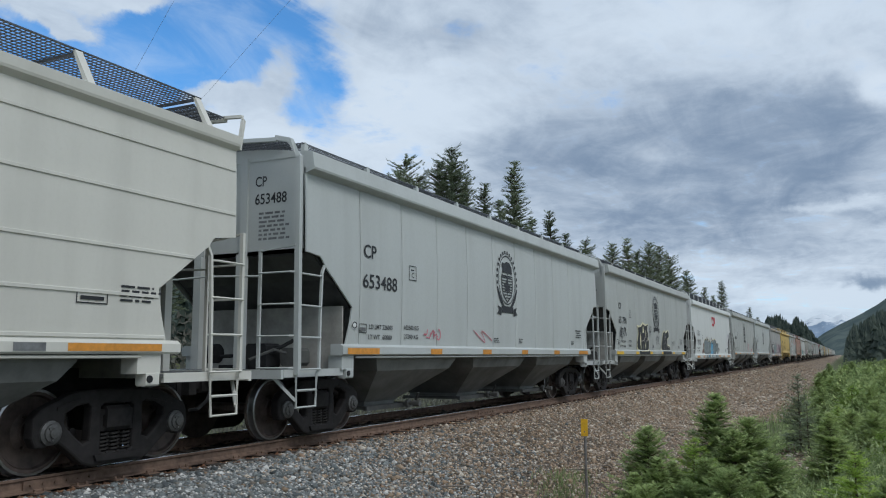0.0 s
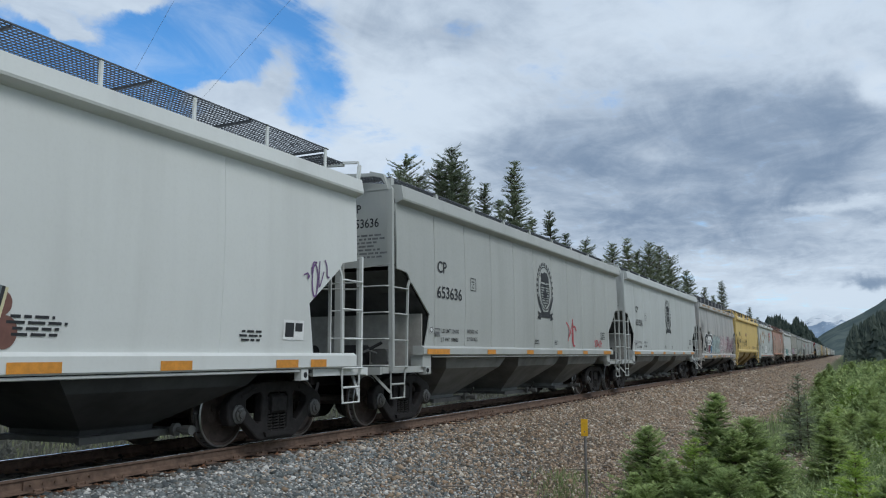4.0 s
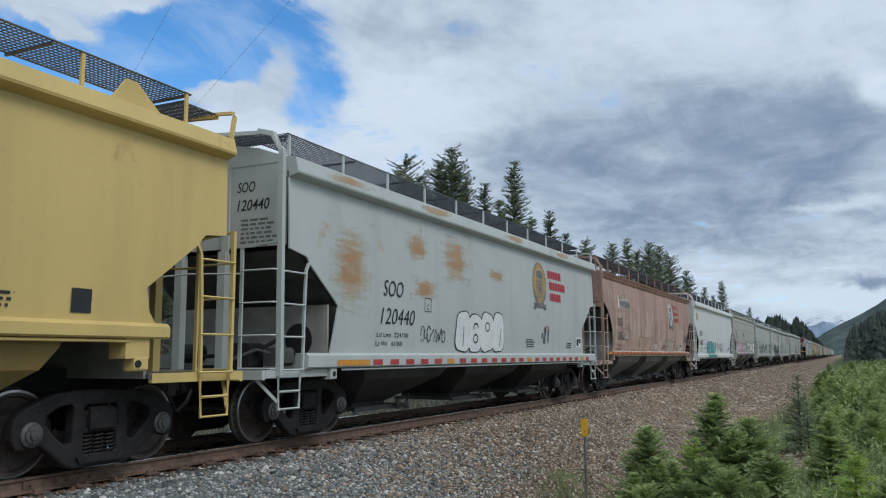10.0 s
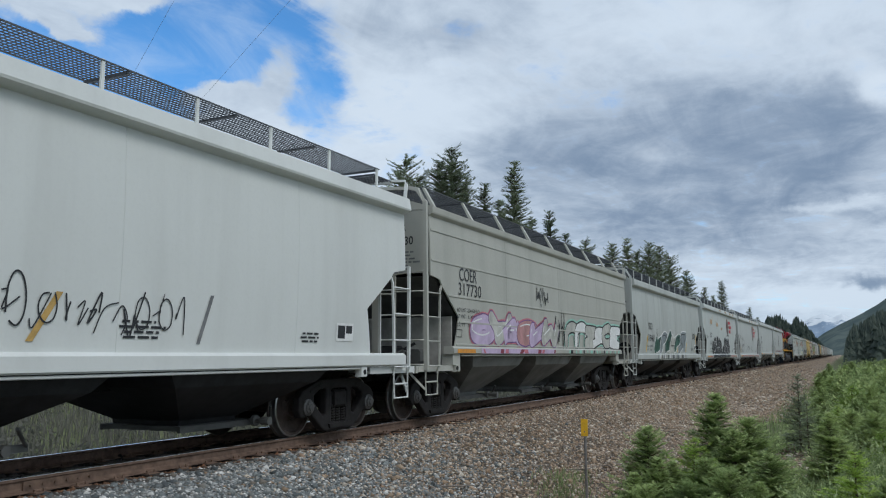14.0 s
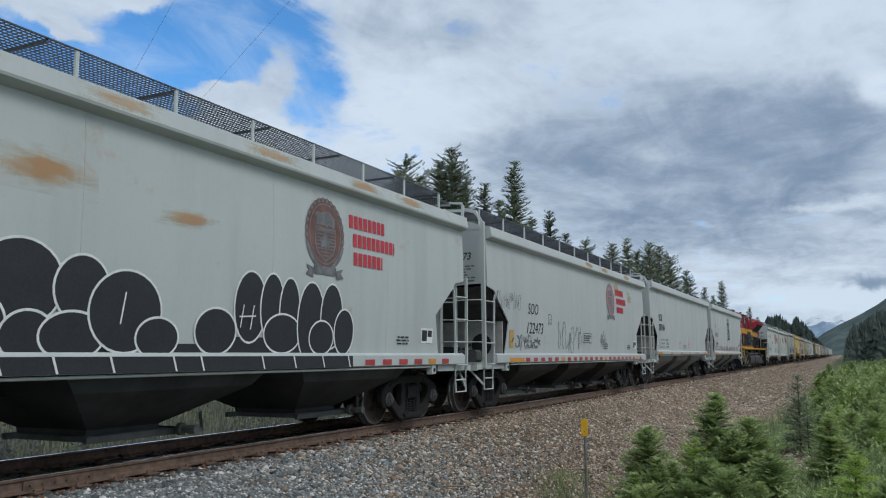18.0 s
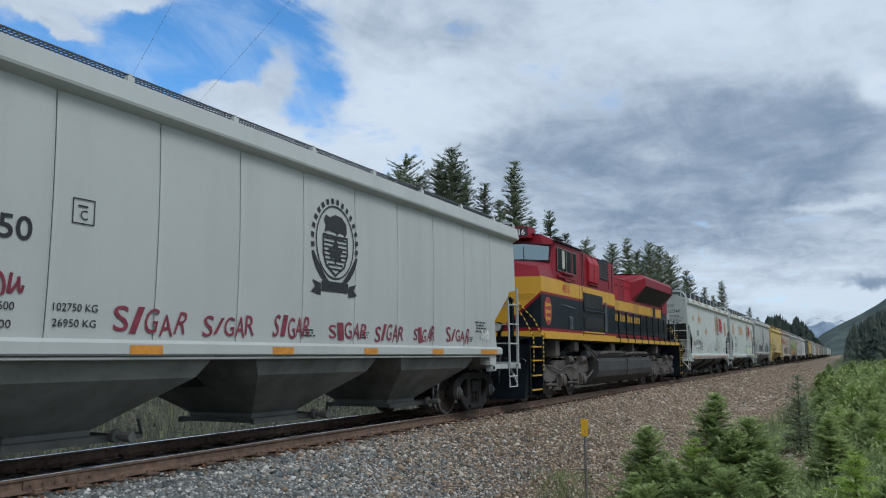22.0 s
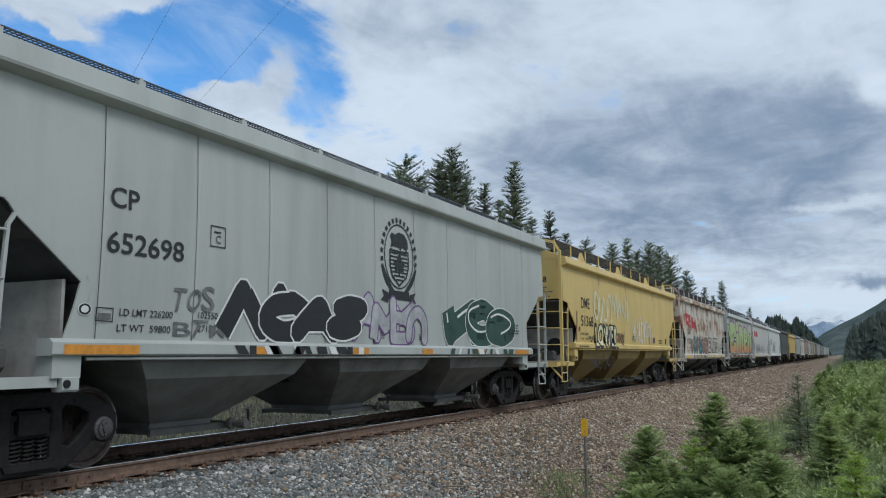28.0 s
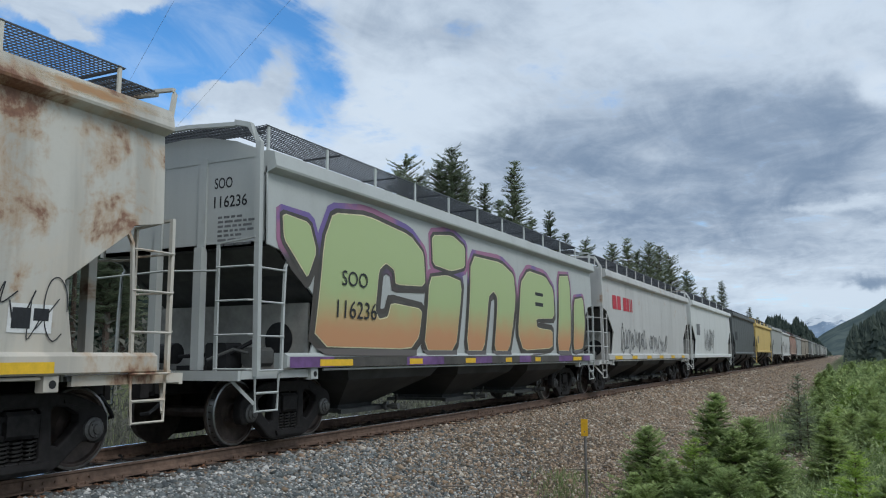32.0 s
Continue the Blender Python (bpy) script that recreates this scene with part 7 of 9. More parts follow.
MAT["umber"] = plain("umber_spray", (0.075, 0.07, 0.062), 0.55, 0.0, 0.35, 3, 0.0)
MAT["fade_back"] = fade_back()
MAT["fade"] = fade_paint()
for _n, _c in (("mint_grey", (0.34, 0.42, 0.42)), ("rose_grey", (0.46, 0.37, 0.38)), ("wine", (0.20, 0.10, 0.13)), ("pale_stone", (0.44, 0.44, 0.40)), ("grey_lilac", (0.42, 0.43, 0.44)),
               ("deep_green", (0.03, 0.075, 0.06)), ("brown_light", (0.24, 0.135, 0.10)), ("teal_deep", (0.035, 0.17, 0.19)), ("teal_pale", (0.13, 0.36, 0.36)), ("chalk_fill", (0.47, 0.325, 0.25)), ("umber_thin", (0.16, 0.12, 0.10)), ("faded_red", (0.44, 0.12, 0.11))):
    MAT[_n] = plain(_n + "_spray", _c, 0.6, 0.0, 0.3, 3, 0.0)
MAT["chalk_stain"] = stain("pale_chalk_patch", (0.50, 0.44, 0.38), (0.60, 0.55, 0.49), 9.0)
MAT["stone_tape"] = plain("chalk_white", (0.48, 0.45, 0.40), 0.7, 0.0, 0.3, 4, 0.0)
build_train()
# ---- the locomotive: local y from its leading coupler, towards the tail ----
LOCO_S = 282.35


def loco_wheels():
    g = Geo()
    r = 0.52
    for s in (1, -1):
        w = Geo().lathe_x([(0.665, 0.02), (0.665, 0.44), (0.655, r + 0.026), (0.69, r + 0.026), (0.70, r), (0.80, r - 0.005), (0.80, r - 0.06), (0.76, 0.42), (0.75, 0.24), (0.79, 0.16), (0.79, 0.02)], 32)
        g.add([(s * x, y, z) for x, y, z in w.v], w.f if s > 0 else [tuple(reversed(q)) for q in w.f])
    g.tube([(-1.05, 0, 0), (1.05, 0, 0)], 0.1, 10)
    return g.mesh("wheelset")


def locomotive():
    L = thing("locomotive", "red, yellow and black freight locomotive with a wide nose cab", "locomotive")
    FRONT[L.name] = LOCO_S
    R, Y, K, U = "loco_red", "loco_yellow", "loco_black", "loco_under"

    def p(name, geo, mat, label="", parent=None):
        return part(name, geo, mat, parent or L, label)

    # underframe
    p("frame", Geo().box(-0.95, 0.95, 0.75, 21.85, 1.20, 1.70), K)
    p("walkway", Geo().box(-1.58, 1.58, 1.48, 21.05, 1.70, 1.74).box(-1.2, 1.2, 0.7, 22.0, 1.66, 1.74), K)
    for s in (1, -1):
        p("walkway_edge", Geo().box(min(s * 1.58, s * 1.62), max(s * 1.58, s * 1.62), 1.48, 21.05, 1.69, 1.83), Y, "yellow walkway edge")
    p("fuel_tank", Geo().prism_y([(-0.95, 0.28), (0.95, 0.28), (1.42, 0.55), (1.50, 0.75), (1.50, 1.05), (1.35, 1.16), (-1.35, 1.16), (-1.50, 1.05), (-1.50, 0.75), (-1.42, 0.55)], 7.0, 15.0), "loco_tank", "dusty black fuel tank")
    p("tank_band", Geo().box(1.44, 1.52, 10.9, 11.0, 0.6, 1.1), "loco_tank")
    for y0, y1, z in ((7.4, 10.4, 1.30), (10.8, 14.5, 1.28)):
        p("air_pipe", Geo().tube([(1.42, y0, z), (1.42, y0 + 1.2, z + 0.05), (1.42, y1, z + 0.05)], 0.05, 6), U)
    p("air_reservoir", Geo().tube([(1.25, 6.2, 1.28), (1.25, 11.5, 1.28)], 0.13, 12), "loco_tank")
    p("cable_loom", Geo().tube([(1.3, 6.0, 1.6), (1.4, 6.9, 1.15), (1.3, 7.0, 0.75), (1.2, 6.6, 0.5)], 0.035, 6).tube([(1.3, 6.3, 1.6), (1.42, 7.1, 1.2), (1.32, 7.2, 0.7)], 0.03, 6), U)
    for i in range(9):
        y = 2.2 + 2.2 * i
        p("frame_bracket", Geo().prism_y([(0.95, 1.25), (1.45, 1.66), (0.95, 1.66)], y, y + 0.05), K)
    for y, w, z in ((2.9, 0.35, 0.45), (4.7, 0.4, 0.3), (9.0, 0.5, 0.28), (12.1, 0.3, 0.3), (16.4, 0.5, 0.35)):
        p("equipment_box", Geo().box(1.05, 1.42, y, y + w, 1.66 - z, 1.66, 0.03), U)
    # trucks
    for base, sgn in ((4.08, 1), (18.60, -1)):
        t = p("locomotive_truck", Geo().box(-1.0, 1.0, base - 0.5, base + 0.5, 0.62, 0.9, 0.05).box(-0.9, 0.9, base - 2.4, base - 2.2, 0.6, 0.9).box(-0.9, 0.9, base + 2.2, base + 2.4, 0.6, 0.9), U, "dusty three-axle truck")
        for s in (1, -1):
            ring = [(-2.78, 0.78), (-2.70, 1.06), (-1.75, 1.10), (-1.45, 0.98), (-0.75, 0.98), (-0.5, 1.10), (0.55, 1.10), (0.75, 0.98), (1.45, 0.98), (1.75, 1.10), (2.70, 1.06), (2.78, 0.78), (2.50, 0.72), (1.70, 0.70), (1.45, 0.52), (0.75, 0.52), (0.45, 0.70), (-0.45, 0.70), (-0.75, 0.52), (-1.45, 0.52), (-1.70, 0.70), (-2.50, 0.72)]
            g = Geo().prism_x([(y + base, z) for y, z in ring], 1.02, 1.20)
            p("truck_frame", g if s > 0 else flipped(g), U, parent=t)
            for d in (-2.06, 0.0, 2.06):
                g = Geo().box(0.98, 1.26, base + d - 0.22, base + d + 0.22, 0.36, 0.70, 0.05).lathe_x([(1.24, 0.16), (1.30, 0.15), (1.33, 0.08), (1.34, 0.02)], 14, base + d, 0.52)
                g.prism_x([(base + d - 0.40, 0.72), (base + d - 0.30, 0.34), (base + d - 0.22, 0.34), (base + d - 0.22, 0.72)], 1.0, 1.16)
                g.prism_x([(base + d + 0.22, 0.72), (base + d + 0.22, 0.34), (base + d + 0.30, 0.34), (base + d + 0.40, 0.72)], 1.0, 1.16)
                p("axle_box", g if s > 0 else flipped(g), U, parent=t)
            for d in (-1.03, 1.03):
                g = Geo()
                g.tube([(1.12 + 0.10 * math.cos(k * 0.7), base + d + 0.10 * math.sin(k * 0.7), 1.0 + 0.0052 * k) for k in range(55)], 0.018, 5)
                p("coil_spring", g if s > 0 else flipped(g), "spring", parent=t)
            for d in (-2.2, 0.55, 1.9):
                g = Geo().tube([(1.24, base + d - 0.22, 1.12), (1.24, base + d + 0.22, 1.12)], 0.11, 10).tube([(1.24, base + d + 0.22, 1.12), (1.22, base + d + 0.55, 1.0)], 0.03, 6)
                p("brake_cylinder", g if s > 0 else flipped(g), U, parent=t)
            for d in (-1.0, 1.0):
                g = Geo().box(1.05, 1.18, base + d - 0.12, base + d + 0.12, 0.30, 0.66, 0.03).tube([(1.2, base + d - 0.5, 0.45), (1.2, base + d + 0.5, 0.42)], 0.03, 5)
                p("brake_rigging", g if s > 0 else flipped(g), U, parent=t)
            g = Geo().tube([(1.24, base - 1.4, 0.98), (1.30, base - 0.5, 0.82), (1.26, base + 0.6, 0.95), (1.26, base + 1.2, 0.8)], 0.025, 6)
            p("sand_pipe", g if s > 0 else flipped(g), U, parent=t)
        for d in (-2.06, 0.0, 2.06):
            w = put("wheelset", shared("loco_wheels", loco_wheels), "wheel", t)
            w.matrix_local = pose(0, base + d, 0.52)
            WHEELSETS.append((w, LOCO_S, base + d, 0.52))
    # pilot, steps and couplers at both ends
    for back in (False, True):
        def e(name, geo, mat, label=""):
            return p(name, turned(geo, 22.7) if back else geo, mat, label)

        e("pilot_plow", Geo().prism_x([(0.62, 1.15), (0.42, 0.55), (0.30, 0.18), (0.40, 0.16), (0.78, 0.5), (0.86, 1.15)], -1.45, 1.45), K, "black snow plow pilot")
        e("coupler", Geo().box(-0.2, 0.2, 0.15, 0.9, 0.72, 1.02, 0.04).prism_z([(-0.15, 0.0), (0.1, -0.02), (0.15, 0.18), (-0.14, 0.2)], 0.70, 1.02), "steel")
        for s in (1, -1):
            def f(g, s=s):
                return g if s > 0 else flipped(g)

            e("step_well", f(Geo().box(0.95, 1.02, 0.72, 1.46, 0.25, 1.70).box(0.95, 1.55, 1.42, 1.48, 0.25, 1.70).box(0.95, 1.50, 0.62, 0.68, 0.25, 1.5)), K)
            for z in (0.36, 0.72, 1.10, 1.45):
                e("step", f(Geo().box(0.98, 1.50, 0.70, 1.42, z, z + 0.035)), K)
                e("step_edge", f(Geo().box(1.50, 1.535, 0.70, 1.42, z, z + 0.035)), Y, "yellow step edge")
            for n, y in enumerate((0.70, 1.45)):
                path = [Vector((1.56, y, 0.80)), Vector((1.57, y, 1.25)), Vector((1.57, y, 1.72)), Vector((1.32, y - 0.02 * n, 2.2)), Vector((0.92, y - 0.10 * n, 2.74 - 0.1 * n))]
                dense = [path[i].lerp(path[i + 1], k / 8) for i in range(4) for k in range(8)] + [path[-1]]
                for c2, m2 in ((0, "ink"), (1, "yellow_tape")):
                    g = Geo()
                    for i in range(len(dense) - 1):
                        if i % 2 == c2:
                            g.tube([dense[i], dense[i + 1]], 0.015, 6)
                    e("handrail", f(g), m2, "black and yellow striped handrail")
            e("end_rail", f(Geo().tube([(0.95, 0.72, 1.72), (0.95, 0.70, 2.75), (0.45, 0.70, 2.75), (0.45, 0.70, 1.72)], 0.025, 6)), K)
            e("end_rail_post", f(Geo().box(0.90, 1.02, 0.66, 0.78, 1.72, 2.72, 0.02)), K)
            if not back:
                e("ditch_light", f(Geo().tube([(0.62, 0.62, 1.98), (0.62, 0.80, 1.98)], 0.13, 14).box(0.58, 0.66, 0.70, 0.78, 1.72, 1.90)), K)
                e("ditch_lens", f(Geo().tube([(0.62, 0.60, 1.98), (0.62, 0.625, 1.98)], 0.105, 14)), "lens", "round clear lens")
        for k, x in enumerate((-0.75, -0.45, 0.45, 0.7)):
            e("mu_hose", Geo().tube([(x, 0.62, 1.25), (x + 0.03, 0.42, 1.05), (x + 0.05, 0.36, 0.75), (x + 0.02, 0.42, 0.55)], 0.03, 6), "black")
        e("cut_lever", Geo().tube([(0.3, 0.5, 0.95), (0.9, 0.52, 1.02), (1.18, 0.55, 1.05)], 0.016, 5).tube([(1.18, 0.55, 1.05), (1.30, 0.58, 1.18), (1.40, 0.60, 1.08)], 0.018, 5), K)
    # nose in three colour bands: front at y 1.25, corners cut back to the cab side
    plan = [(-0.25, 1.22), (0.25, 1.22), (1.488, 1.52), (1.488, 3.0), (-1.488, 3.0), (-1.488, 1.52)]
    front = [(-1.04, 1.215), (1.04, 1.215), (1.045, 1.23), (-1.045, 1.23)]
    p("nose", Geo().prism_z(plan, 1.74, 1.89), Y)
    p("nose", Geo().prism_z(plan, 1.89, 1.98), R)
    p("nose", Geo().prism_z(plan, 1.98, 2.88), K)
    p("nose", Geo().prism_z(plan, 2.88, 3.34), Y)
    top = Geo()
    v = [(x, y, 3.34) for x, y in plan] + [(x * 0.93, y + 0.16 if y < 2 else y, (3.84 if abs(x) < 1 else 3.62) if y < 2 else 3.86) for x, y in plan]
    n = 6
    top.add(v, [tuple(range(n - 1, -1, -1)), tuple(range(n, 2 * n))] + [(i, (i + 1) % n, n + (i + 1) % n, n + i) for i in range(n)])
    p("nose_top", top, R, "dark red sloping nose top")

    def sweep(x, out=0.006):
        """A point on the swept nose front."""
        return 1.22 + 0.2423 * max(0.0, abs(x) - 0.25) - out

    g = Geo()
    for s in (1, -1):
        ring = [(0.25, 1.95), (0.50, 1.95), (1.484, 2.86), (1.484, 2.90), (0.25, 2.90)]
        g.add([(s * x, sweep(x), z) for x, z in ring], [(0, 1, 2, 3, 4) if s > 0 else (4, 3, 2, 1, 0)])
    g.add([(-0.25, 1.213, 1.95), (0.25, 1.213, 1.95), (0.25, 1.213, 2.90), (-0.25, 1.213, 2.90)], [(0, 1, 2, 3)])
    p("nose_chevron", g, Y, "yellow nose front")
    p("nose_line", Geo().add([(x, sweep(x, 0.010), z) for x, z in ((0.42, 1.95), (0.54, 1.95), (1.49, 2.83), (1.49, 2.92))], [(0, 1, 2, 3)]).add([(-x, sweep(x, 0.010), z) for x, z in ((0.42, 1.95), (0.54, 1.95), (1.49, 2.83), (1.49, 2.92))], [(3, 2, 1, 0)]), R)
    p("nose_door", Geo().box(-0.24, 0.24, 1.190, 1.208, 1.85, 3.30), Y)
    p("nose_badge", Geo().box(-0.22, 0.22, 1.182, 1.190, 2.62, 2.88).add([(x, sweep(x, 0.012), z) for x, z in ((0.26, 2.62), (0.50, 2.62), (0.50, 2.88), (0.26, 2.88))], [(0, 1, 2, 3)]), "loco_badge", "red badge bars")
    for z, xa, xb in ((3.16, 0.42, 0.80), (3.62, 0.45, 0.80), (2.88, 0.95, 1.32), (2.66, 0.42, 0.78)):
        p("grab_iron", Geo().tube([(xa, sweep(xa), z), (xa, sweep(xa, 0.07), z), (xb, sweep(xb, 0.07), z), (xb, sweep(xb), z)], 0.014, 5), Y if z < 3.4 else R)
    # cab
    side = [(1.52, 1.74), (5.45, 1.74)]
    cab = Geo()
    prof = [(-1.50, 3.30), (1.50, 3.30), (1.50, 4.46), (1.08, 4.68), (0.45, 4.75), (-0.45, 4.75), (-1.08, 4.68), (-1.50, 4.46)]
    m = len(prof)
    cab.v = [(x * (0.98 if y < 2.6 else 1), y + (0.25 * (z - 3.3) if y < 2.6 else 0) + (0.42 * max(0.0, abs(x) - 0.7) if y < 2.6 else 0), z) for y in (2.30, 5.45) for x, z in prof]
    cab.f = [tuple(range(m)), tuple(range(2 * m - 1, m - 1, -1))] + [((i + 1) % m, i, m + i, m + (i + 1) % m) for i in range(m)]
    p("cab", cab, R, "dark red cab")
    for s in (1, -1):
        def f(g, s=s):
            return g if s > 0 else flipped(g)

        p("cab_lower", f(Geo().box(1.30, 1.50, 2.8, 5.45, 3.26, 3.32)), R)
        p("side_band", f(Geo().box(0.5, 1.505, 1.53, 9.33, 2.95, 3.36)), Y, "yellow side band")
        p("side_line", f(Geo().box(0.5, 1.503, 1.53, 9.33, 2.88, 2.95)), R)
        p("side_lower", f(Geo().box(0.5, 1.50, 1.53, 9.33, 1.98, 2.88)), K, "black lower side")
        p("side_line", f(Geo().box(0.5, 1.503, 1.53, 9.33, 1.90, 1.98)), R)
        p("side_line", f(Geo().box(0.5, 1.505, 1.53, 9.33, 1.74, 1.90)), Y)
        for y0, y1 in ((2.98, 3.38), (3.50, 3.78), (3.80, 4.24), (4.40, 4.77)):
            w = p("cab_window", f(Geo().box(1.50, 1.518, y0, y1, 3.62, 4.30)), "post_steel", "bare metal window frame")
            p("pane", f(Geo().box(1.514, 1.522, y0 + 0.028, y1 - 0.028, 3.65, 4.27)), "dark_glass", "dark cab window pane", w)
        p("window_screen", f(Geo().box(1.518, 1.535, 3.37, 3.57, 3.72, 4.24, 0.004)), "stone_tape", "beige wind screen beside the cab window")
        p("roof_gutter", f(Geo().box(1.46, 1.56, 2.72, 5.30, 4.44, 4.475)), "black")
        p("roof_vent", f(Geo().box(1.10, 1.22, 3.9, 4.5, 4.66, 4.73, 0.02)), "black")
        p("arm_rest", f(Geo().box(1.50, 1.58, 3.45, 4.35, 3.56, 3.62, 0.02)), R)
        p("step_bracket", f(Geo().box(1.50, 1.54, 2.98, 4.6, 3.44, 3.50, 0.012).box(1.50, 1.56, 3.5, 4.2, 3.37, 3.43, 0.012)), R)
        g = Geo()
        v = [(x * 0.98, 2.30 + 0.25 * (z - 3.3) + 0.42 * max(0.0, x - 0.7), z) for x, z in ((0.16, 3.95), (0.70, 3.93), (1.36, 3.90), (1.36, 4.30), (0.70, 4.38), (0.16, 4.40))]
        g.add([(x, y - 0.035, z) for x, y, z in v] + [(x, y + 0.01, z) for x, y, z in v], [(0, 1, 4, 5), (1, 2, 3, 4), (0, 6, 7, 1), (1, 7, 8, 2), (2, 8, 9, 3), (3, 9, 10, 4), (4, 10, 11, 5), (5, 11, 6, 0)])
        p("windshield", f(g), "glass", "sky-reflecting windshield")
        sash = [(x * 0.98, 2.30 + 0.25 * (z - 3.3) + 0.42 * max(0.0, x - 0.7) - 0.034, z) for x, z in ((0.12, 3.91), (0.70, 3.89), (1.40, 3.86), (1.40, 4.34), (0.70, 4.42), (0.12, 4.44), (0.12, 3.91))]
        p("windshield_gasket", f(Geo().tube(sash, 0.022, 5)), "black")
        p("wiper", f(Geo().tube([(0.70, 2.42, 4.28), (0.72, 2.40, 4.0), (0.74, 2.36, 3.7)], 0.012, 4)), "black")
        nb = p("number_board", f(Geo().prism_z([(0.20, 2.34), (0.82, 2.51), (0.86, 2.95), (0.20, 2.95)], 4.56, 4.87)), R)
        p("number_panel", f(Geo().add([(0.23, 2.340, 4.60), (0.80, 2.496, 4.60), (0.80, 2.496, 4.83), (0.23, 2.340, 4.83)], [(0, 1, 2, 3)])), "ink", "black number panel", nb)
    TEXTS.append((L, "4016", 0.31, 0.73, 4.635, 4.795, "ink_white", 0.012, lambda a, z: (a, 2.337 + (a - 0.23) * 0.2742, z), "lettering", 0.0))
    TEXTS.append((L, "4016", -0.73, -0.31, 4.635, 4.795, "ink_white", 0.012, lambda a, z: (a, 2.337 + (-a - 0.23) * 0.2742, z), "lettering", 0.0))
    TEXTS.append((L, "4016", 3.38, 4.03, 3.02, 3.28, "red_ink", 0.012, lambda a, z: (1.510, a, z), "lettering", 0.0))
    p("headlight", Geo().box(-0.20, 0.20, 2.30, 2.6, 4.55, 4.86, 0.04), R)
    for x in (-0.09, 0.09):
        p("headlight_lens", Geo().tube([(x, 2.28, 4.71), (x, 2.305, 4.71)], 0.07, 14), "lens", "round headlight lens")
    p("roof_rail", Geo().tube([(-1.0, 2.7, 4.68), (-1.3, 2.45, 4.62), (-1.38, 2.40, 4.30), (-1.38, 2.5, 4.15)], 0.02, 5), R)
    horn = p("horn", Geo().box(0.20, 0.40, 11.6, 12.7, 4.30, 4.36), "black", "black five-chime air horn")
    for k in range(5):
        p("horn_bell", Geo().tube([(0.32, 11.72 + 0.21 * k, 4.42), (0.52, 11.72 + 0.21 * k, 4.44), (0.66, 11.72 + 0.21 * k, 4.45)], [0.04, 0.06, 0.10], 10), "black", parent=horn)
    # badge, louvres and grilles on the flat side
    oct_ = [(1.72 + 0.34 * math.cos(a * math.tau / 8 + math.pi / 8), 2.44 + 0.40 * math.sin(a * math.tau / 8 + math.pi / 8)) for a in range(8)]
    p("badge", Geo().prism_x([(y + 0.36, z) for y, z in oct_], 1.502, 1.508), "loco_badge", "red eight-sided badge")
    g = Geo()
    for k in range(3):
        z = 2.62 - 0.19 * k
        g.box(1.508, 1.512, 1.86, 1.96, z - 0.07, z + 0.06).box(1.508, 1.512, 1.99, 2.09 - 0.03 * k, z - 0.045, z + 0.03).box(1.508, 1.512, 2.11 - 0.03 * k, 2.30 - 0.03 * k, z - 0.045, z + 0.03)
    p("badge_bars", g, "loco_yellow", "yellow bars")
    for y, z0, z1, w in ((3.93, 2.02, 2.42, 0.36), (7.85, 2.0, 3.02, 0.34)):
        for k in range(int((z1 - z0) / 0.06)):
            p("louvre", Geo().prism_y([(1.50, z0 + 0.06 * k), (1.53, z0 + 0.06 * k), (1.50, z0 + 0.06 * k + 0.05)], y, y + w), "loco_black")
    for z0, z1 in ((2.68, 3.18), (2.04, 2.42)):
        fr = p("access_panel", Geo().box(1.50, 1.522, 5.45, 7.66, z0, z1, 0.01), K, "black framed access panel")
        p("panel_screen", Geo().box(1.522, 1.527, 5.55, 7.58, z0 + 0.05, z1 - 0.05), "black", parent=fr)
    p("panel_ledge", Geo().box(1.50, 1.56, 5.42, 7.68, 2.60, 2.65, 0.012), K)
    p("panel_sill", Geo().box(1.50, 1.55, 5.42, 7.68, 1.93, 1.97, 0.01), Y)
    p("door_seam", Geo().box(1.50, 1.510, 5.33, 5.37, 1.76, 4.42), "ink")
    p("door_seam", Geo().box(1.50, 1.508, 5.06, 5.075, 1.90, 3.36), "ink")
    p("grab_iron", Geo().tube([(1.50, 3.3, 2.66), (1.56, 3.3, 2.66), (1.56, 4.4, 2.62), (1.50, 4.4, 2.62)], 0.012, 5), "ink_grey")
    # electrical cabinet behind the cab
    p("cabinet", Geo().prism_y([(-1.49, 3.36), (1.49, 3.36), (1.49, 4.42), (1.16, 4.56), (-1.16, 4.56), (-1.49, 4.42)], 5.46, 9.30), R, "dark red equipment cabinet")
    for y0, y1 in ((5.98, 6.50), (6.56, 7.16)):
        p("cabinet_door", Geo().prism_y([(1.48, 3.52), (1.56, 3.56), (1.58, 4.14), (1.50, 4.34), (1.48, 4.34)], y0, y1), "loco_red_fresh", "bulging red cabinet door")
    for y in (5.52, 6.52, 9.02):
        p("cabinet_seam", Geo().box(1.49, 1.505, y, y + 0.035, 3.42, 4.40), "ink")
    gr = p("cabinet_grille", Geo().box(1.48, 1.53, 7.22, 8.46, 3.76, 4.40), "black", "black intake grille")
    for k in range(7):
        p("grille_slat", Geo().box(1.53, 1.537, 7.26, 8.42, 3.80 + 0.085 * k, 3.84 + 0.085 * k), "loco_tank", parent=gr)
    p("cabinet_ledge", Geo().box(1.49, 1.56, 5.98, 7.2, 3.46, 3.50, 0.01), R)
    p("cabinet_door", Geo().box(1.49, 1.503, 8.56, 8.96, 3.5, 4.36), R)
    p("roof_hoop", Geo().tube([(0.9, 10.55, 4.45), (1.04, 10.60, 4.52), (1.06, 10.72, 4.46), (1.03, 10.66, 4.38)], 0.02, 5), "black")
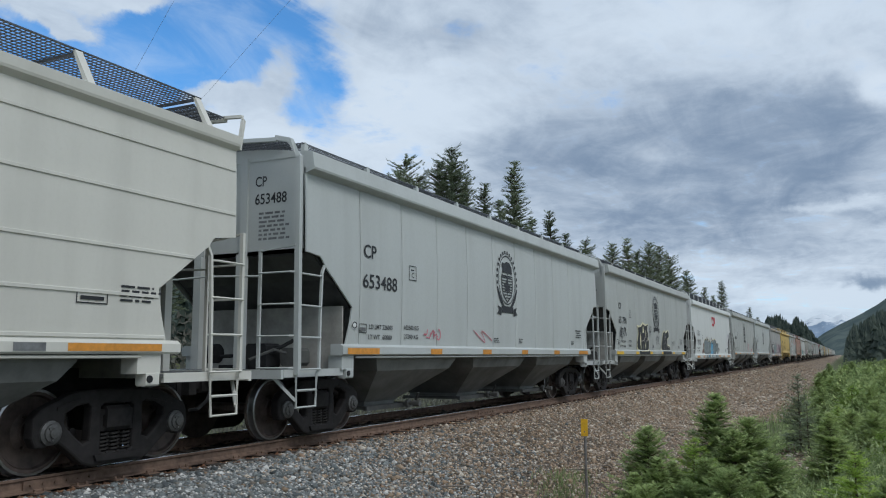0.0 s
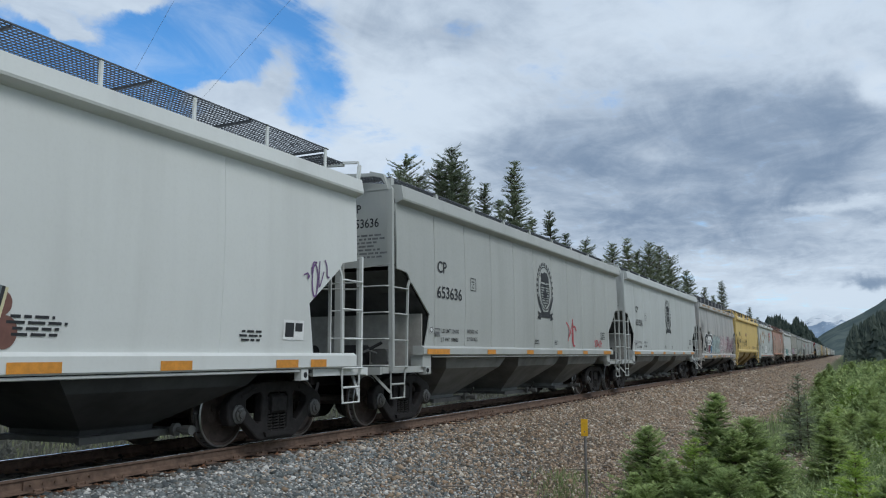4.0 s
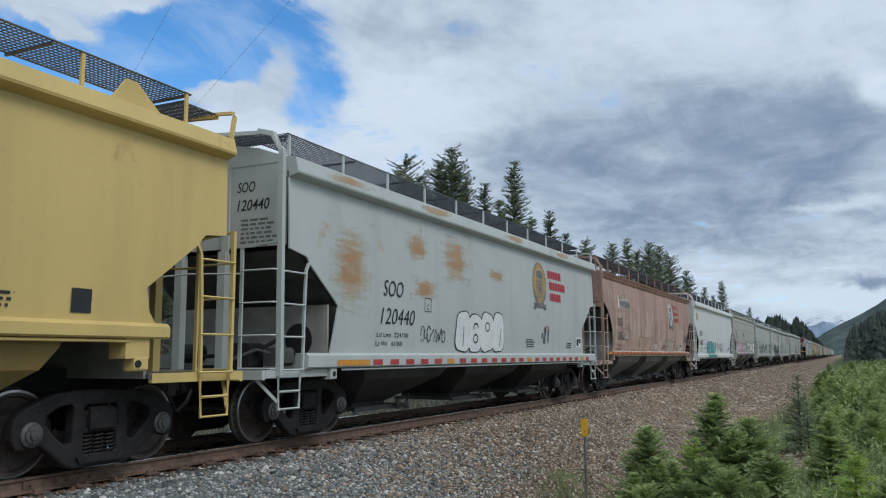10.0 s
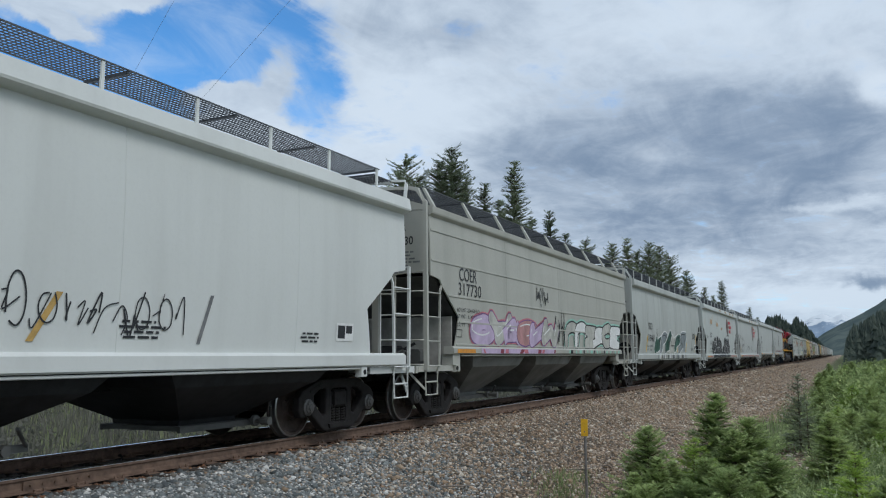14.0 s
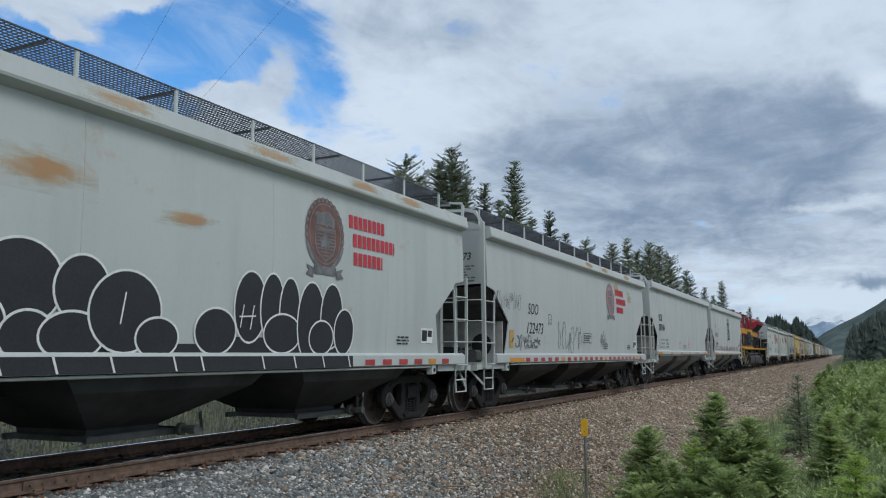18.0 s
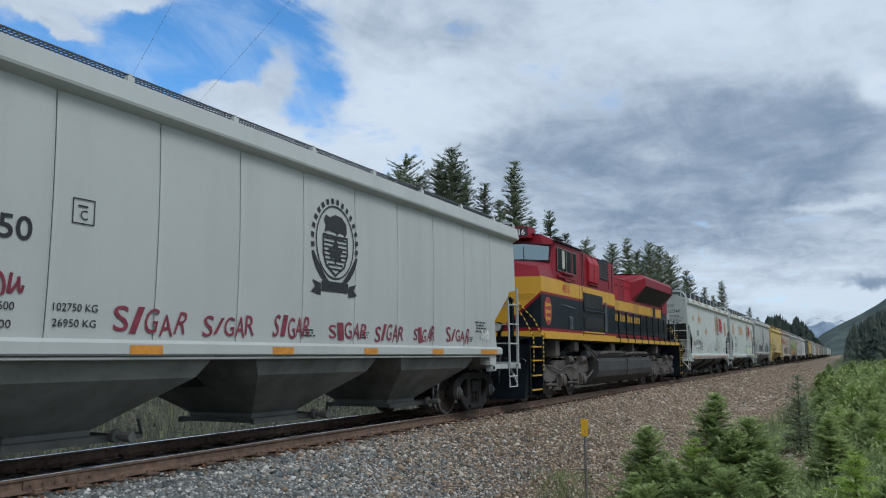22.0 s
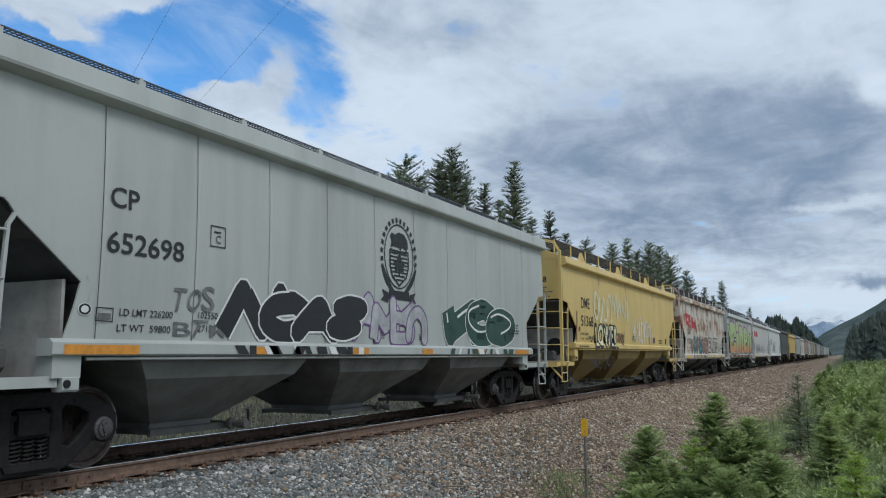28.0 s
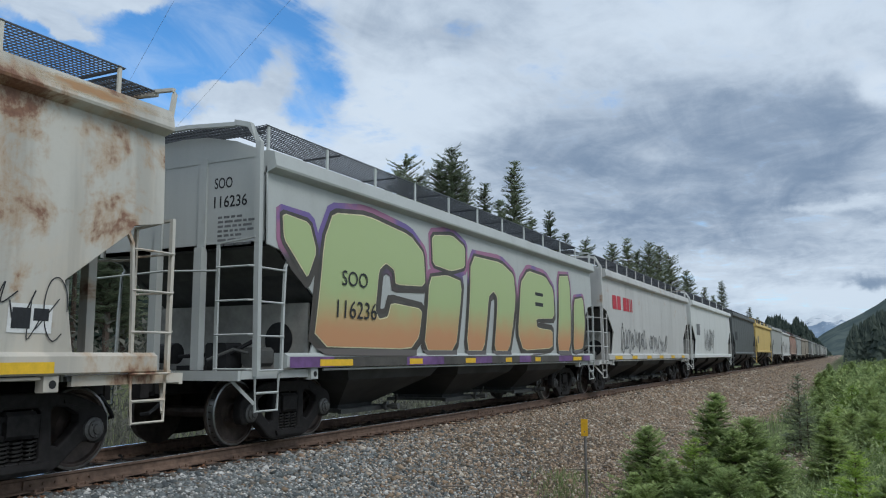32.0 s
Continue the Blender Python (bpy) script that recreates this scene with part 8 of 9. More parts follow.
    p("roof_conduit", Geo().tube([(1.30, 8.5, 4.52), (1.25, 9.4, 4.54), (0.98, 10.4, 4.53)], 0.022, 5), "black")
    # engine hood with colour bands
    for z0, z1, mat, x in ((1.74, 1.92, K, 0.945), (1.92, 2.05, R, 0.955), (2.05, 2.89, K, 0.95), (2.89, 2.95, R, 0.957), (2.95, 3.34, Y, 0.955), (3.34, 4.16, R, 0.95)):
        p("hood_band", Geo().box(-x, x, 9.30, 21.4, z0, z1), mat)
    p("hood_neck", Geo().prism_y([(1.02, 3.36), (1.02, 4.44), (0.85, 4.54), (-0.85, 4.54), (-1.02, 4.44), (-1.02, 3.36)], 9.30, 10.62), R, "raised dark red hood section")
    p("hood_roof", Geo().prism_y([(0.95, 4.16), (0.97, 4.19), (0.70, 4.31), (-0.70, 4.31), (-0.97, 4.19), (-0.95, 4.16)], 10.62, 21.38), R)
    for k in range(14):
        y = 9.6 + 0.82 * k
        p("hood_door", Geo().box(0.955, 0.975, y, y + 0.79, 2.07, 2.87), K)
        if y > 10.1:
            p("hood_door", Geo().box(0.958, 0.972, y, y + 0.80, 2.97, 3.33), Y if k % 4 != 2 else "loco_yellow_dull")
        if 10.6 < y < 14.0:
            p("hood_door", Geo().box(0.955, 0.972, y, y + 0.80, 3.36, 4.14), (R, "loco_red_fresh", "loco_red_fresh")[k % 3])
            p("lifting_lug", Geo().box(0.97, 0.985, y + 0.22, y + 0.28, 3.86, 3.94), "ink")
            p("lifting_lug", Geo().box(0.97, 0.985, y + 0.52, y + 0.58, 3.86, 3.94), "ink")
        for yl in (0.18, 0.60):
            p("door_latch", Geo().box(0.975, 0.995, y + yl, y + yl + 0.05, 2.10, 2.18), "ink_grey")
    for ya, yb, n in ((10.14, 11.89, 6), (12.19, 12.99, 4), (13.34, 15.68, 8)):
        for k in range(n):
            w = (yb - ya) / n
            p("name_bar", Geo().box(0.976, 0.980, ya + w * k, ya + w * (k + 0.55), 2.53, 2.83 if k == 0 else 2.78), Y, "yellow bar in place of a painted letter")
    # radiator housing: wings that overhang the hood, with screens on their sloping undersides
    g = Geo().prism_y([(-0.95, 3.44), (0.95, 3.44), (1.50, 4.06), (1.50, 4.38), (1.36, 4.52), (0.60, 4.60), (-0.60, 4.60), (-1.36, 4.52), (-1.50, 4.38), (-1.50, 4.06)], 14.50, 20.30)
    p("radiator_wing", g, R, "flared radiator housing")
    g = Geo().add([(0.952, 14.05, 3.44), (1.50, 14.50, 4.06), (1.50, 14.50, 4.38), (1.36, 14.50, 4.52), (0.70, 14.05, 4.31), (0.955, 14.05, 4.17), (0.95, 14.50, 3.44)], [(0, 6, 1), (0, 1, 2, 5), (5, 2, 3, 4)])
    g.add([(0.70, 14.05, 4.31), (1.36, 14.50, 4.52), (0.60, 14.50, 4.60), (-0.60, 14.50, 4.60), (-1.36, 14.50, 4.52), (-0.70, 14.05, 4.31)], [(0, 1, 2, 3, 4, 5)])
    p("wing_fairing", g, R)
    sc = p("radiator_screen", Geo().add([(0.975, 14.78, 3.46), (0.975, 19.75, 3.46), (1.508, 20.15, 4.06), (1.508, 14.62, 4.06)], [(0, 1, 2, 3)]), "black", "black radiator screen")
    for k in range(9):
        a = k / 8
        p("screen_bar", Geo().tube([(0.99, 14.9 + 4.7 * a, 3.48), (1.50, 14.8 + 5.1 * a, 4.05)], 0.012, 4), "black", parent=sc)
    lou = p("rear_louvres", Geo().box(1.50, 1.512, 19.95, 20.28, 4.08, 4.34), R, "small red louvre panel")
    for k in range(5):
        p("louvre", Geo().box(1.512, 1.52, 19.98, 20.26, 4.10 + 0.048 * k, 4.125 + 0.048 * k), "ink", parent=lou)
    p("rear_hood", Geo().prism_y([(0.95, 3.2), (1.0, 3.2), (1.0, 4.12), (0.7, 4.36), (-0.7, 4.36), (-1.0, 4.12), (-1.0, 3.2), (-0.95, 3.2)], 20.30, 21.45), R)
    p("rear_panel", Geo().box(0.95, 0.978, 20.05, 21.40, 2.0, 3.30), K)
    p("hood_window", Geo().box(0.958, 0.985, 18.24, 18.74, 2.93, 3.36), K)
    # long side handrails
    for s in (1, -1):
        g = Geo().tube([(s * 1.58, 9.4, 2.80), (s * 1.58, 21.0, 2.80), (s * 1.3, 21.6, 2.80)], 0.018, 5)
        p("long_handrail", g, K)
        for k in range(11):
            y = 9.45 + 1.15 * k
            p("handrail_post", Geo().box(s * 1.58 - 0.02, s * 1.58 + 0.02, y, y + 0.04, 1.74, 2.80), K)
            p("post_foot", Geo().box(s * 1.60 - 0.03, s * 1.60 + 0.03, y - 0.04, y + 0.08, 1.66, 1.92), K)
    p("rear_rail", Geo().tube([(1.45, 21.0, 2.80), (1.3, 21.8, 2.78), (0.3, 21.9, 2.78)], 0.02, 5), "ink_white")


locomotive()
# ---- ground, track and the country round it ----
def height(x, y):
    """The lie of the land across the track."""
    n = 0.10 * noise.noise((x * 0.35, y * 0.22, 1.3)) + 0.05 * noise.noise((x * 1.1, y * 0.9, 4.0))
    if x >= 0:
        pts = ((0.0, -0.24), (0.6, -0.215), (1.35, -0.20), (2.0, -0.27), (3.6, -0.90), (4.6, -1.06), (6.5, -1.05), (8.6, -0.55), (12, -0.3), (30, 0.0), (90, 4.0), (5000, 40.0))
    else:
        pts = ((0.0, -0.24), (0.6, -0.215), (1.35, -0.20), (2.0, -0.28), (4.0, -1.0), (7.0, -1.2), (14.0, -0.6), (22, 0.2), (60, 3.0), (5000, 30.0))
    a = abs(x)
    z = pts[-1][1]
    for (x0, z0), (x1, z1) in zip(pts, pts[1:]):
        if x0 <= a <= x1:
            z = z0 + (z1 - z0) * (a - x0) / (x1 - x0)
            break
    k = min(1.0, max(0.0, (a - 1.5) / 2.0))
    return z + n * k


def ground_sheet():
    xs = [-4500, -1500, -500, -200, -100, -60, -40, -30, -22, -18, -14, -11, -9, -7, -5.5, -4.5, -3.6, -3, -2.5, -2, -1.6, -1.3, -0.6, 0, 0.6, 1.3, 1.6, 2, 2.4, 2.8, 3.2, 3.6, 4, 4.5, 5, 5.5, 6, 6.5, 7, 7.5, 8, 8.6, 9.3, 10, 11, 12, 14, 17, 21, 26, 34, 50, 90, 200, 500, 1500, 4500]
    ys = [-4500, -800, -200, -60, -25, -10] + [-5 + 0.8 * i for i in range(60)] + [45 + 3 * i for i in range(20)] + [110, 130, 160, 200, 260, 340, 460, 700, 1100, 2000, 4500]
    v = [(x, y, height(x, y)) for y in ys for x in xs]
    n = len(xs)
    f = [(j * n + i, j * n + i + 1, (j + 1) * n + i + 1, (j + 1) * n + i) for j in range(len(ys) - 1) for i in range(n - 1)]
    m, t, b = material("gravel_and_meadow_soil", 0.95)
    c = coords(t)
    sp = t.nodes.new("ShaderNodeSeparateXYZ")
    t.links.new(c, sp.inputs[0])
    ragged = maths(t, "ADD", sp.outputs[0], maths(t, "MULTIPLY", maths(t, "SUBTRACT", grain(t, c, 0.6, 5, 0.6), 0.5), 3.5))
    stones = t.nodes.new("ShaderNodeTexVoronoi")
    stones.inputs["Scale"].default_value = 22
    t.links.new(c, stones.inputs["Vector"])
    g1 = grain(t, c, 3.0, 6, 0.65)
    gravel = mix(t, ramp(t, g1, 0.35, 0.7), (0.17, 0.125, 0.088), (0.32, 0.245, 0.175))
    gravel = mix(t, ramp(t, stones.outputs["Color"], 0.2, 0.8), mix(t, 1.0, gravel, (0.55, 0.55, 0.55), "MULTIPLY"), mix(t, 1.0, gravel, (1.35, 1.35, 1.35), "MULTIPLY"))
    # nearer gravel is darkened, painting in the shaded gaps under the loose stones
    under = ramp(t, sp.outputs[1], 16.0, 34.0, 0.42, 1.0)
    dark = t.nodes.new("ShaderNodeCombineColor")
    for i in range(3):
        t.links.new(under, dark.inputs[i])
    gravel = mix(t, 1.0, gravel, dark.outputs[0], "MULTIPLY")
    # near-black between the rails: the train's shade is painted into the bed
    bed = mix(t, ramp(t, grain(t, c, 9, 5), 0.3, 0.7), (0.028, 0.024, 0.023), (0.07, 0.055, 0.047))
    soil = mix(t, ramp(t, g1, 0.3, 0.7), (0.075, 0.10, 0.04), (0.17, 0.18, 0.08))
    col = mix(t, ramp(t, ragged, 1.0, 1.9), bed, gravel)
    col = mix(t, ramp(t, ragged, 5.2, 6.6), col, soil)
    col = mix(t, ramp(t, ragged, -1.2, -2.2), col, gravel)
    col = mix(t, ramp(t, ragged, -4.2, -5.4), col, soil)
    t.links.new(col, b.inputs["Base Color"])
    bumps(t, b, maths(t, "ADD", stones.outputs["Distance"], maths(t, "MULTIPLY", g1, 0.6)), 0.7, 0.05)
    me = bpy.data.meshes.new("ground")
    me.from_pydata(v, [], f)
    me.materials.append(m)
    me.polygons.foreach_set("use_smooth", [True] * len(me.polygons))
    tagged(new("ground", me), "gravel railway bed with meadow and soil beside it", "ground", kind="structure")


ground_sheet()


def rails():
    prof = [(-0.070, -0.172), (0.070, -0.172), (0.070, -0.160), (0.022, -0.140), (0.010, -0.120), (0.010, -0.052), (0.036, -0.040), (0.037, -0.010), (-0.037, -0.010), (-0.036, -0.040), (-0.010, -0.052), (-0.010, -0.120), (-0.022, -0.140), (-0.070, -0.160)]
    for x in (0.755, -0.755):
        r = thing("rail", "rusty steel rail with a polished running surface", "rail", "rails of the track")
        part("rail_web", Geo().prism_y([(x + a, z) for a, z in prof], -60, 900), "rail", r)
        part("rail_head", Geo().prism_y([(x - 0.036, -0.011), (x + 0.036, -0.011), (x + 0.033, -0.006), (x + 0.026, -0.0036), (x + 0.010, -0.0012), (x - 0.010, -0.0012), (x - 0.026, -0.0036), (x - 0.033, -0.006)], -60, 900), "rail_top", r, "shiny worn rail head")
        s = 1 if x > 0 else -1
        for k in range(9):
            y = -6 + 11.9 * k
            g = Geo().box(min(x + s * 0.012, x + s * 0.04), max(x + s * 0.012, x + s * 0.04), y, y + 0.92, -0.15, -0.05)
            for b in range(6):
                g.tube([(x + s * 0.04, y + 0.08 + 0.15 * b, -0.10), (x + s * 0.065, y + 0.08 + 0.15 * b, -0.10)], 0.016, 6)
            part("joint_bar", g, "rail", r, "bolted rail joint bar")
    me = Geo().box(-1.30, 1.30, -0.115, 0.115, -0.36, -0.178, 0.012).mesh("railway_tie")
    pl = Geo().box(0.60, 0.92, -0.09, 0.09, -0.180, -0.165)
    for sx in (0.66, 0.86):
        pl.box(sx - 0.012, sx + 0.012, -0.07, -0.045, -0.17, -0.135).box(sx - 0.012, sx + 0.012, 0.045, 0.07, -0.17, -0.135)
    plate = pl.mesh("tie_plate")
    for k in range(150):
        y = -8 + 0.52 * k
        t = put("railway_tie", me, "tie")
        t.location = (random.uniform(-0.03, 0.03), y, 0)
        tagged(t, "weathered wooden railway tie under the rails", "railway tie", "ties of the track")
        for a in (0, 180):
            put("tie_plate", plate, "rail", t).matrix_local = pose(0, 0, 0, 0, 0, a)
    v, f = Geo(), None
    for k in range(150, 1300):
        y = -8 + 0.52 * k
        v.box(-1.30, 1.30, y - 0.115, y + 0.115, -0.36, -0.178)
    tagged(put("far_railway_ties", v.mesh("far_ties"), "tie"), "weathered wooden railway ties further along", "railway tie", kind="stuff")


rails()


def scatter_stones(name, n, zone, mat, size, label, seed, near):
    """n stones as one mesh; zone gives (x, y)."""
    rng = np.random.default_rng(seed)
    base = np.array([(1, 0, 0), (0.3, 0.95, 0), (-0.8, 0.6, 0), (-0.8, -0.6, 0), (0.3, -0.95, 0), (0.1, 0.1, 1), (-0.1, 0, -0.8)], float)
    tri = [(0, 1, 5), (1, 2, 5), (2, 3, 5), (3, 4, 5), (4, 0, 5), (1, 0, 6), (2, 1, 6), (3, 2, 6), (4, 3, 6), (0, 4, 6)]
    xy = np.array([zone(rng) for _ in range(n)])
    V = []
    for x, y in xy:
        s = size * rng.uniform(0.55, 1.35) * (1.0 if rng.random() > 0.03 else 2.0)
        a, b = rng.uniform(0, 6.28), rng.uniform(-0.5, 0.5)
        p = base * rng.uniform(0.7, 1.3, base.shape) * (s, s * rng.uniform(0.6, 1.0), s * rng.uniform(0.45, 0.8))
        ca, sa, cb, sb = math.cos(a), math.sin(a), math.cos(b), math.sin(b)
        q = np.stack([p[:, 0] * ca - p[:, 1] * sa, p[:, 0] * sa + p[:, 1] * ca, p[:, 2]], 1)
        q = np.stack([q[:, 0] * cb - q[:, 2] * sb, q[:, 1], q[:, 0] * sb + q[:, 2] * cb], 1)
        V.append(q + (x, y, height(x, y) + s * 0.25))
    V = np.concatenate(V)
    F = (np.array(tri)[None] + 7 * np.arange(n)[:, None, None]).reshape(-1, 3)
    me = bpy.data.meshes.new(name)
    me.vertices.add(len(V))
    me.vertices.foreach_set("co", V.ravel())
    me.loops.add(F.size)
    me.loops.foreach_set("vertex_index", F.ravel())
    me.polygons.add(len(F))
    me.polygons.foreach_set("loop_start", np.arange(0, F.size, 3))
    me.update(calc_edges=True)
    me.materials.append(None)
    tagged(put(name, me, mat), label, "gravel", kind="stuff")


def near_bed(r):
    y = 4.6 + abs(r.normal()) * 4.2
    return 1.0 + 2.6 * r.random() ** 0.9, y


def warm_bed(r):
    while True:
        y = 5.5 + 34 * r.random() ** 1.2
        x = 1.0 + 4.8 * r.random()
        if r.random() < (y - 7.5) / 5 + max(0.0, x - 2.4) * 0.55 + 0.08:
            return x, y


def between(r):
    return -1.25 + 1.95 * r.random(), 3 + 34 * r.random() ** 1.3


def beyond(r):
    return -3.8 + 2.6 * r.random(), 3 + 40 * r.random() ** 1.3


def behind_bed(r):
    return 1.0 + 4.3 * r.random() ** 1.1, 6.0 - 26 * r.random() ** 1.2


def far_bed(r):
    y = 30 + 110 * r.random() ** 1.3
    return 1.0 + 6.0 * r.random(), y


def rail_side(r):
    return 0.84 + 0.42 * r.random() ** 1.2, 4.5 + 40 * r.random() ** 1.4


def bare_patch(r):
    return 7.3 + r.normal() * 0.42, 16.4 + r.normal() * 1.4


scatter_stones("ballast", 38000, near_bed, "stone", 0.027, "blue-grey crushed stone ballast beside the rail", 1, True)
scatter_stones("dusty_ballast", 62000, warm_bed, "stone_warm", 0.030, "brown dusty crushed stone on the bank", 2, True)
scatter_stones("shoulder_ballast", 9000, beyond, "stone", 0.045, "grey stone on the far shoulder of the track", 14, False)
scatter_stones("track_ballast", 7000, between, "stone_dark", 0.045, "dark dusty stone between the rails, train shade in its colour", 3, False)
scatter_stones("rusty_debris", 17000, rail_side, "rust_chips", 0.021, "rusty chips and dirt along the rail", 4, True)
scatter_stones("ballast_behind", 11000, behind_bed, "stone", 0.032, "blue-grey crushed stone ballast further back", 12, False)
scatter_stones("far_ballast", 26000, far_bed, "stone_warm", 0.055, "brown and grey crushed stone further along the bank", 9, False)
scatter_stones("bare_gravel", 4500, bare_patch, "stone_warm", 0.032, "brown gravel in a bare patch of the verge", 8, True)


# ---- plants ----
def blades(rng, n, zone, tall, wide, lean=0.5):
    """Grass: thin bent blades."""
    v, f = [], []
    for i in range(n):
        x, y = zone(rng)
        h, a = tall * rng.uniform(0.45, 1.2), rng.uniform(0, 6.28)
        dx, dy = math.cos(a), math.sin(a)
        w = wide * rng.uniform(0.6, 1.3)
        z = height(x, y) - 0.02
        k = lean * h * rng.uniform(0.2, 1.0)
        b = rng.uniform(0, 6.28)
        lx, ly = math.cos(b) * k, math.sin(b) * k
        o = len(v)
        v += [(x - dx * w, y - dy * w, z), (x + dx * w, y + dy * w, z), (x + dx * w * 0.7 + lx * 0.35, y + dy * w * 0.7 + ly * 0.35, z + h * 0.6), (x - dx * w * 0.7 + lx * 0.35, y - dy * w * 0.7 + ly * 0.35, z + h * 0.6), (x + lx, y + ly, z + h)]
        f += [(o, o + 1, o + 2, o + 3), (o + 3, o + 2, o + 4)]
    return v, f


def right_meadow(r):
    while True:
        y = 3.5 + 56 * r.random() ** 1.6
        x = 5.3 + (4.6 + y * 0.16) * r.random() ** 0.8 + 0.02 * y
        if math.hypot((x - 7.3) / 0.8, (y - 16.4) / 2.6) > 1:
            return x, y


def behind_meadow(r):
    return 5.9 + 10 * r.random(), 3.6 - 20 * r.random()


def tufts(r):
    c = r.choice(((4.7, 12.2), (4.3, 13.3), (5.2, 13.0), (4.0, 14.4), (5.3, 15.5)))
    return c[0] + r.gauss(0, 0.22), c[1] + r.gauss(0, 0.35)


def far_bank(r):
    y = 2 + 75 * r.random() ** 1.2
    return -4.2 - 11 * r.random() ** 1.2, y


def make_grass(name, n, zone, tall, wide, mat, label, seed):
    v, f = blades(random.Random(seed), n, zone, tall, wide)
    tagged(put(name, Geo().add(v, f).mesh(name), mat), label, "grass", kind="stuff")


make_grass("meadow_grass", 30000, right_meadow, 0.34, 0.010, "grass", "long green and straw-coloured meadow grass", 5)
make_grass("verge_grass", 15000, behind_meadow, 0.3, 0.009, "grass", "meadow grass on the verge further back", 15)
make_grass("grass_tufts", 1500, tufts, 0.16, 0.006, "grass", "sparse grass tufts in the gravel", 6)
make_grass("bank_grass", 26000, far_bank, 0.55, 0.018, "shrub", "dry grey-green grass beyond the track", 7)


def spray(v, f, rng, p, d, length, width, n):
    """A twig with needles: narrow leaf-like slips on both sides of a line."""
    d = d.normalized()
    side = d.cross(Vector((0, 0, 1)))
    side = side.normalized() if side.length > 0.1 else Vector((1, 0, 0))
    for i in range(n):
        k = (i + 0.5) / n
        q = p + d * length * k
        for s in (1, -1):
            tip = q + (side * s * rng.uniform(0.6, 1.1) + d * rng.uniform(0.5, 0.9) + Vector((0, 0, rng.uniform(-0.25, 0.35)))) * width * (1.15 - 0.6 * k)
            b = (d + Vector((0, 0, rng.uniform(-0.3, 0.3)))) * width * 0.13
            o = len(v)
            v += [tuple(q - b), tuple(q + b), tuple(tip)]
            f.append((o, o + 1, o + 2))


def conifer_geo(seed, tall, spread, whorls, arms, gaps=0.15, slips=7, droop=0.15, start=0.08, twig=0.35, crown_pow=0.9):
    """Trunk and crown of a conifer: whorls of arms, each with side twigs of needles."""
    rng = random.Random(seed)
    trunk = Geo()
    lean = (rng.uniform(-0.02, 0.02) * tall, rng.uniform(-0.02, 0.02) * tall)
    pts = [(lean[0] * k * k, lean[1] * k * k, tall * k) for k in (0, 0.2, 0.4, 0.6, 0.8, 1.0)]
    r0 = 0.012 * tall + 0.01
    trunk.tube(pts, [r0 * 1.2, r0, r0 * 0.8, r0 * 0.55, r0 * 0.3, r0 * 0.06], 7)
    v, f, tv, tf = [], [], [], []
    for w in range(whorls):
        k = start + (1 - start) * ((w + rng.uniform(-0.3, 0.3)) / whorls)
        k = min(0.995, max(start, k))
        base = Vector((lean[0] * k * k, lean[1] * k * k, tall * k))
        reach = spread * (1 - (k - start) / (1 - start)) ** crown_pow + 0.02 * tall
        for a in range(arms):
            if rng.random() < gaps:
                continue
            ang = rng.uniform(0, math.tau)
            r = reach * rng.uniform(0.55, 1.15)
            rise = rng.uniform(-droop, droop * 1.2) + 0.45 * k
            d = Vector((math.cos(ang), math.sin(ang), rise))
            if r > 0.25 * tall * 0.1:
                trunk.tube([tuple(base), tuple(base + d * r * 0.85)], [r0 * 0.22, r0 * 0.06], 3)
            tw = twig * (1.15 - 0.65 * k)
            m = max(2, int(r / (tw * 0.6)))
            for i in range(m):
                q = base + d * r * ((i + rng.uniform(0.2, 0.9)) / m)
                for s in (1, -1, 0):
                    e = d.copy()
                    e.rotate(Euler((0, 0, s * rng.uniform(0.5, 1.1))))
                    e.z += rng.uniform(-0.2, 0.35)
                    tip = i >= m - 1 and rng.random() < 0.6
                    spray(tv if tip else v, tf if tip else f, rng, q, e, tw * rng.uniform(0.6, 1.2), tw * 0.42, slips)
    spray(v, f, rng, Vector((lean[0], lean[1], tall * 0.96)), Vector((0, 0, 1)), tall * 0.05 + 0.03, twig * 0.12, slips)
    return trunk, Geo().add(v, f), Geo().add(tv, tf)


TREES = {}


def tree_kind(key, label, mat, **kw):
    trunk, crown, tips = conifer_geo(**kw)
    if mat == "pine":
        crown.add(tips.v, tips.f)
    TREES[key] = (trunk.mesh("trunk"), crown.mesh("crown"), kw["tall"], label, mat, tips.mesh("shoots"))


for i in range(4):
    tree_kind(("pine", i), "tall dark lodgepole pine at the forest edge", "pine", seed=40 + i, tall=14.0, spread=(2.0, 1.6, 2.3, 1.3)[i], whorls=(44, 50, 38, 50)[i], arms=9, gaps=(0.26, 0.22, 0.30, 0.20)[i], slips=7, droop=0.32, start=(0.35, 0.25, 0.45, 0.2)[i], twig=0.50, crown_pow=(0.65, 0.8, 0.5, 0.9)[i])
for i in range(4):
    tree_kind(("spruce", i), "bushy young spruce on the bank", "spruce", seed=60 + i, tall=1.6, spread=(0.92, 0.74, 1.10, 0.66)[i], whorls=(30, 32, 28, 32)[i], arms=12, gaps=0.18, slips=7, droop=0.30, start=0.0, twig=0.17, crown_pow=(0.62, 0.72, 0.55, 0.75)[i])
tree_kind(("young", 0), "bright green young spruce on the bank", "young", seed=70, tall=1.2, spread=0.62, whorls=20, arms=8, gaps=0.2, slips=6, droop=0.25, start=0.04, twig=0.13, crown_pow=0.7)
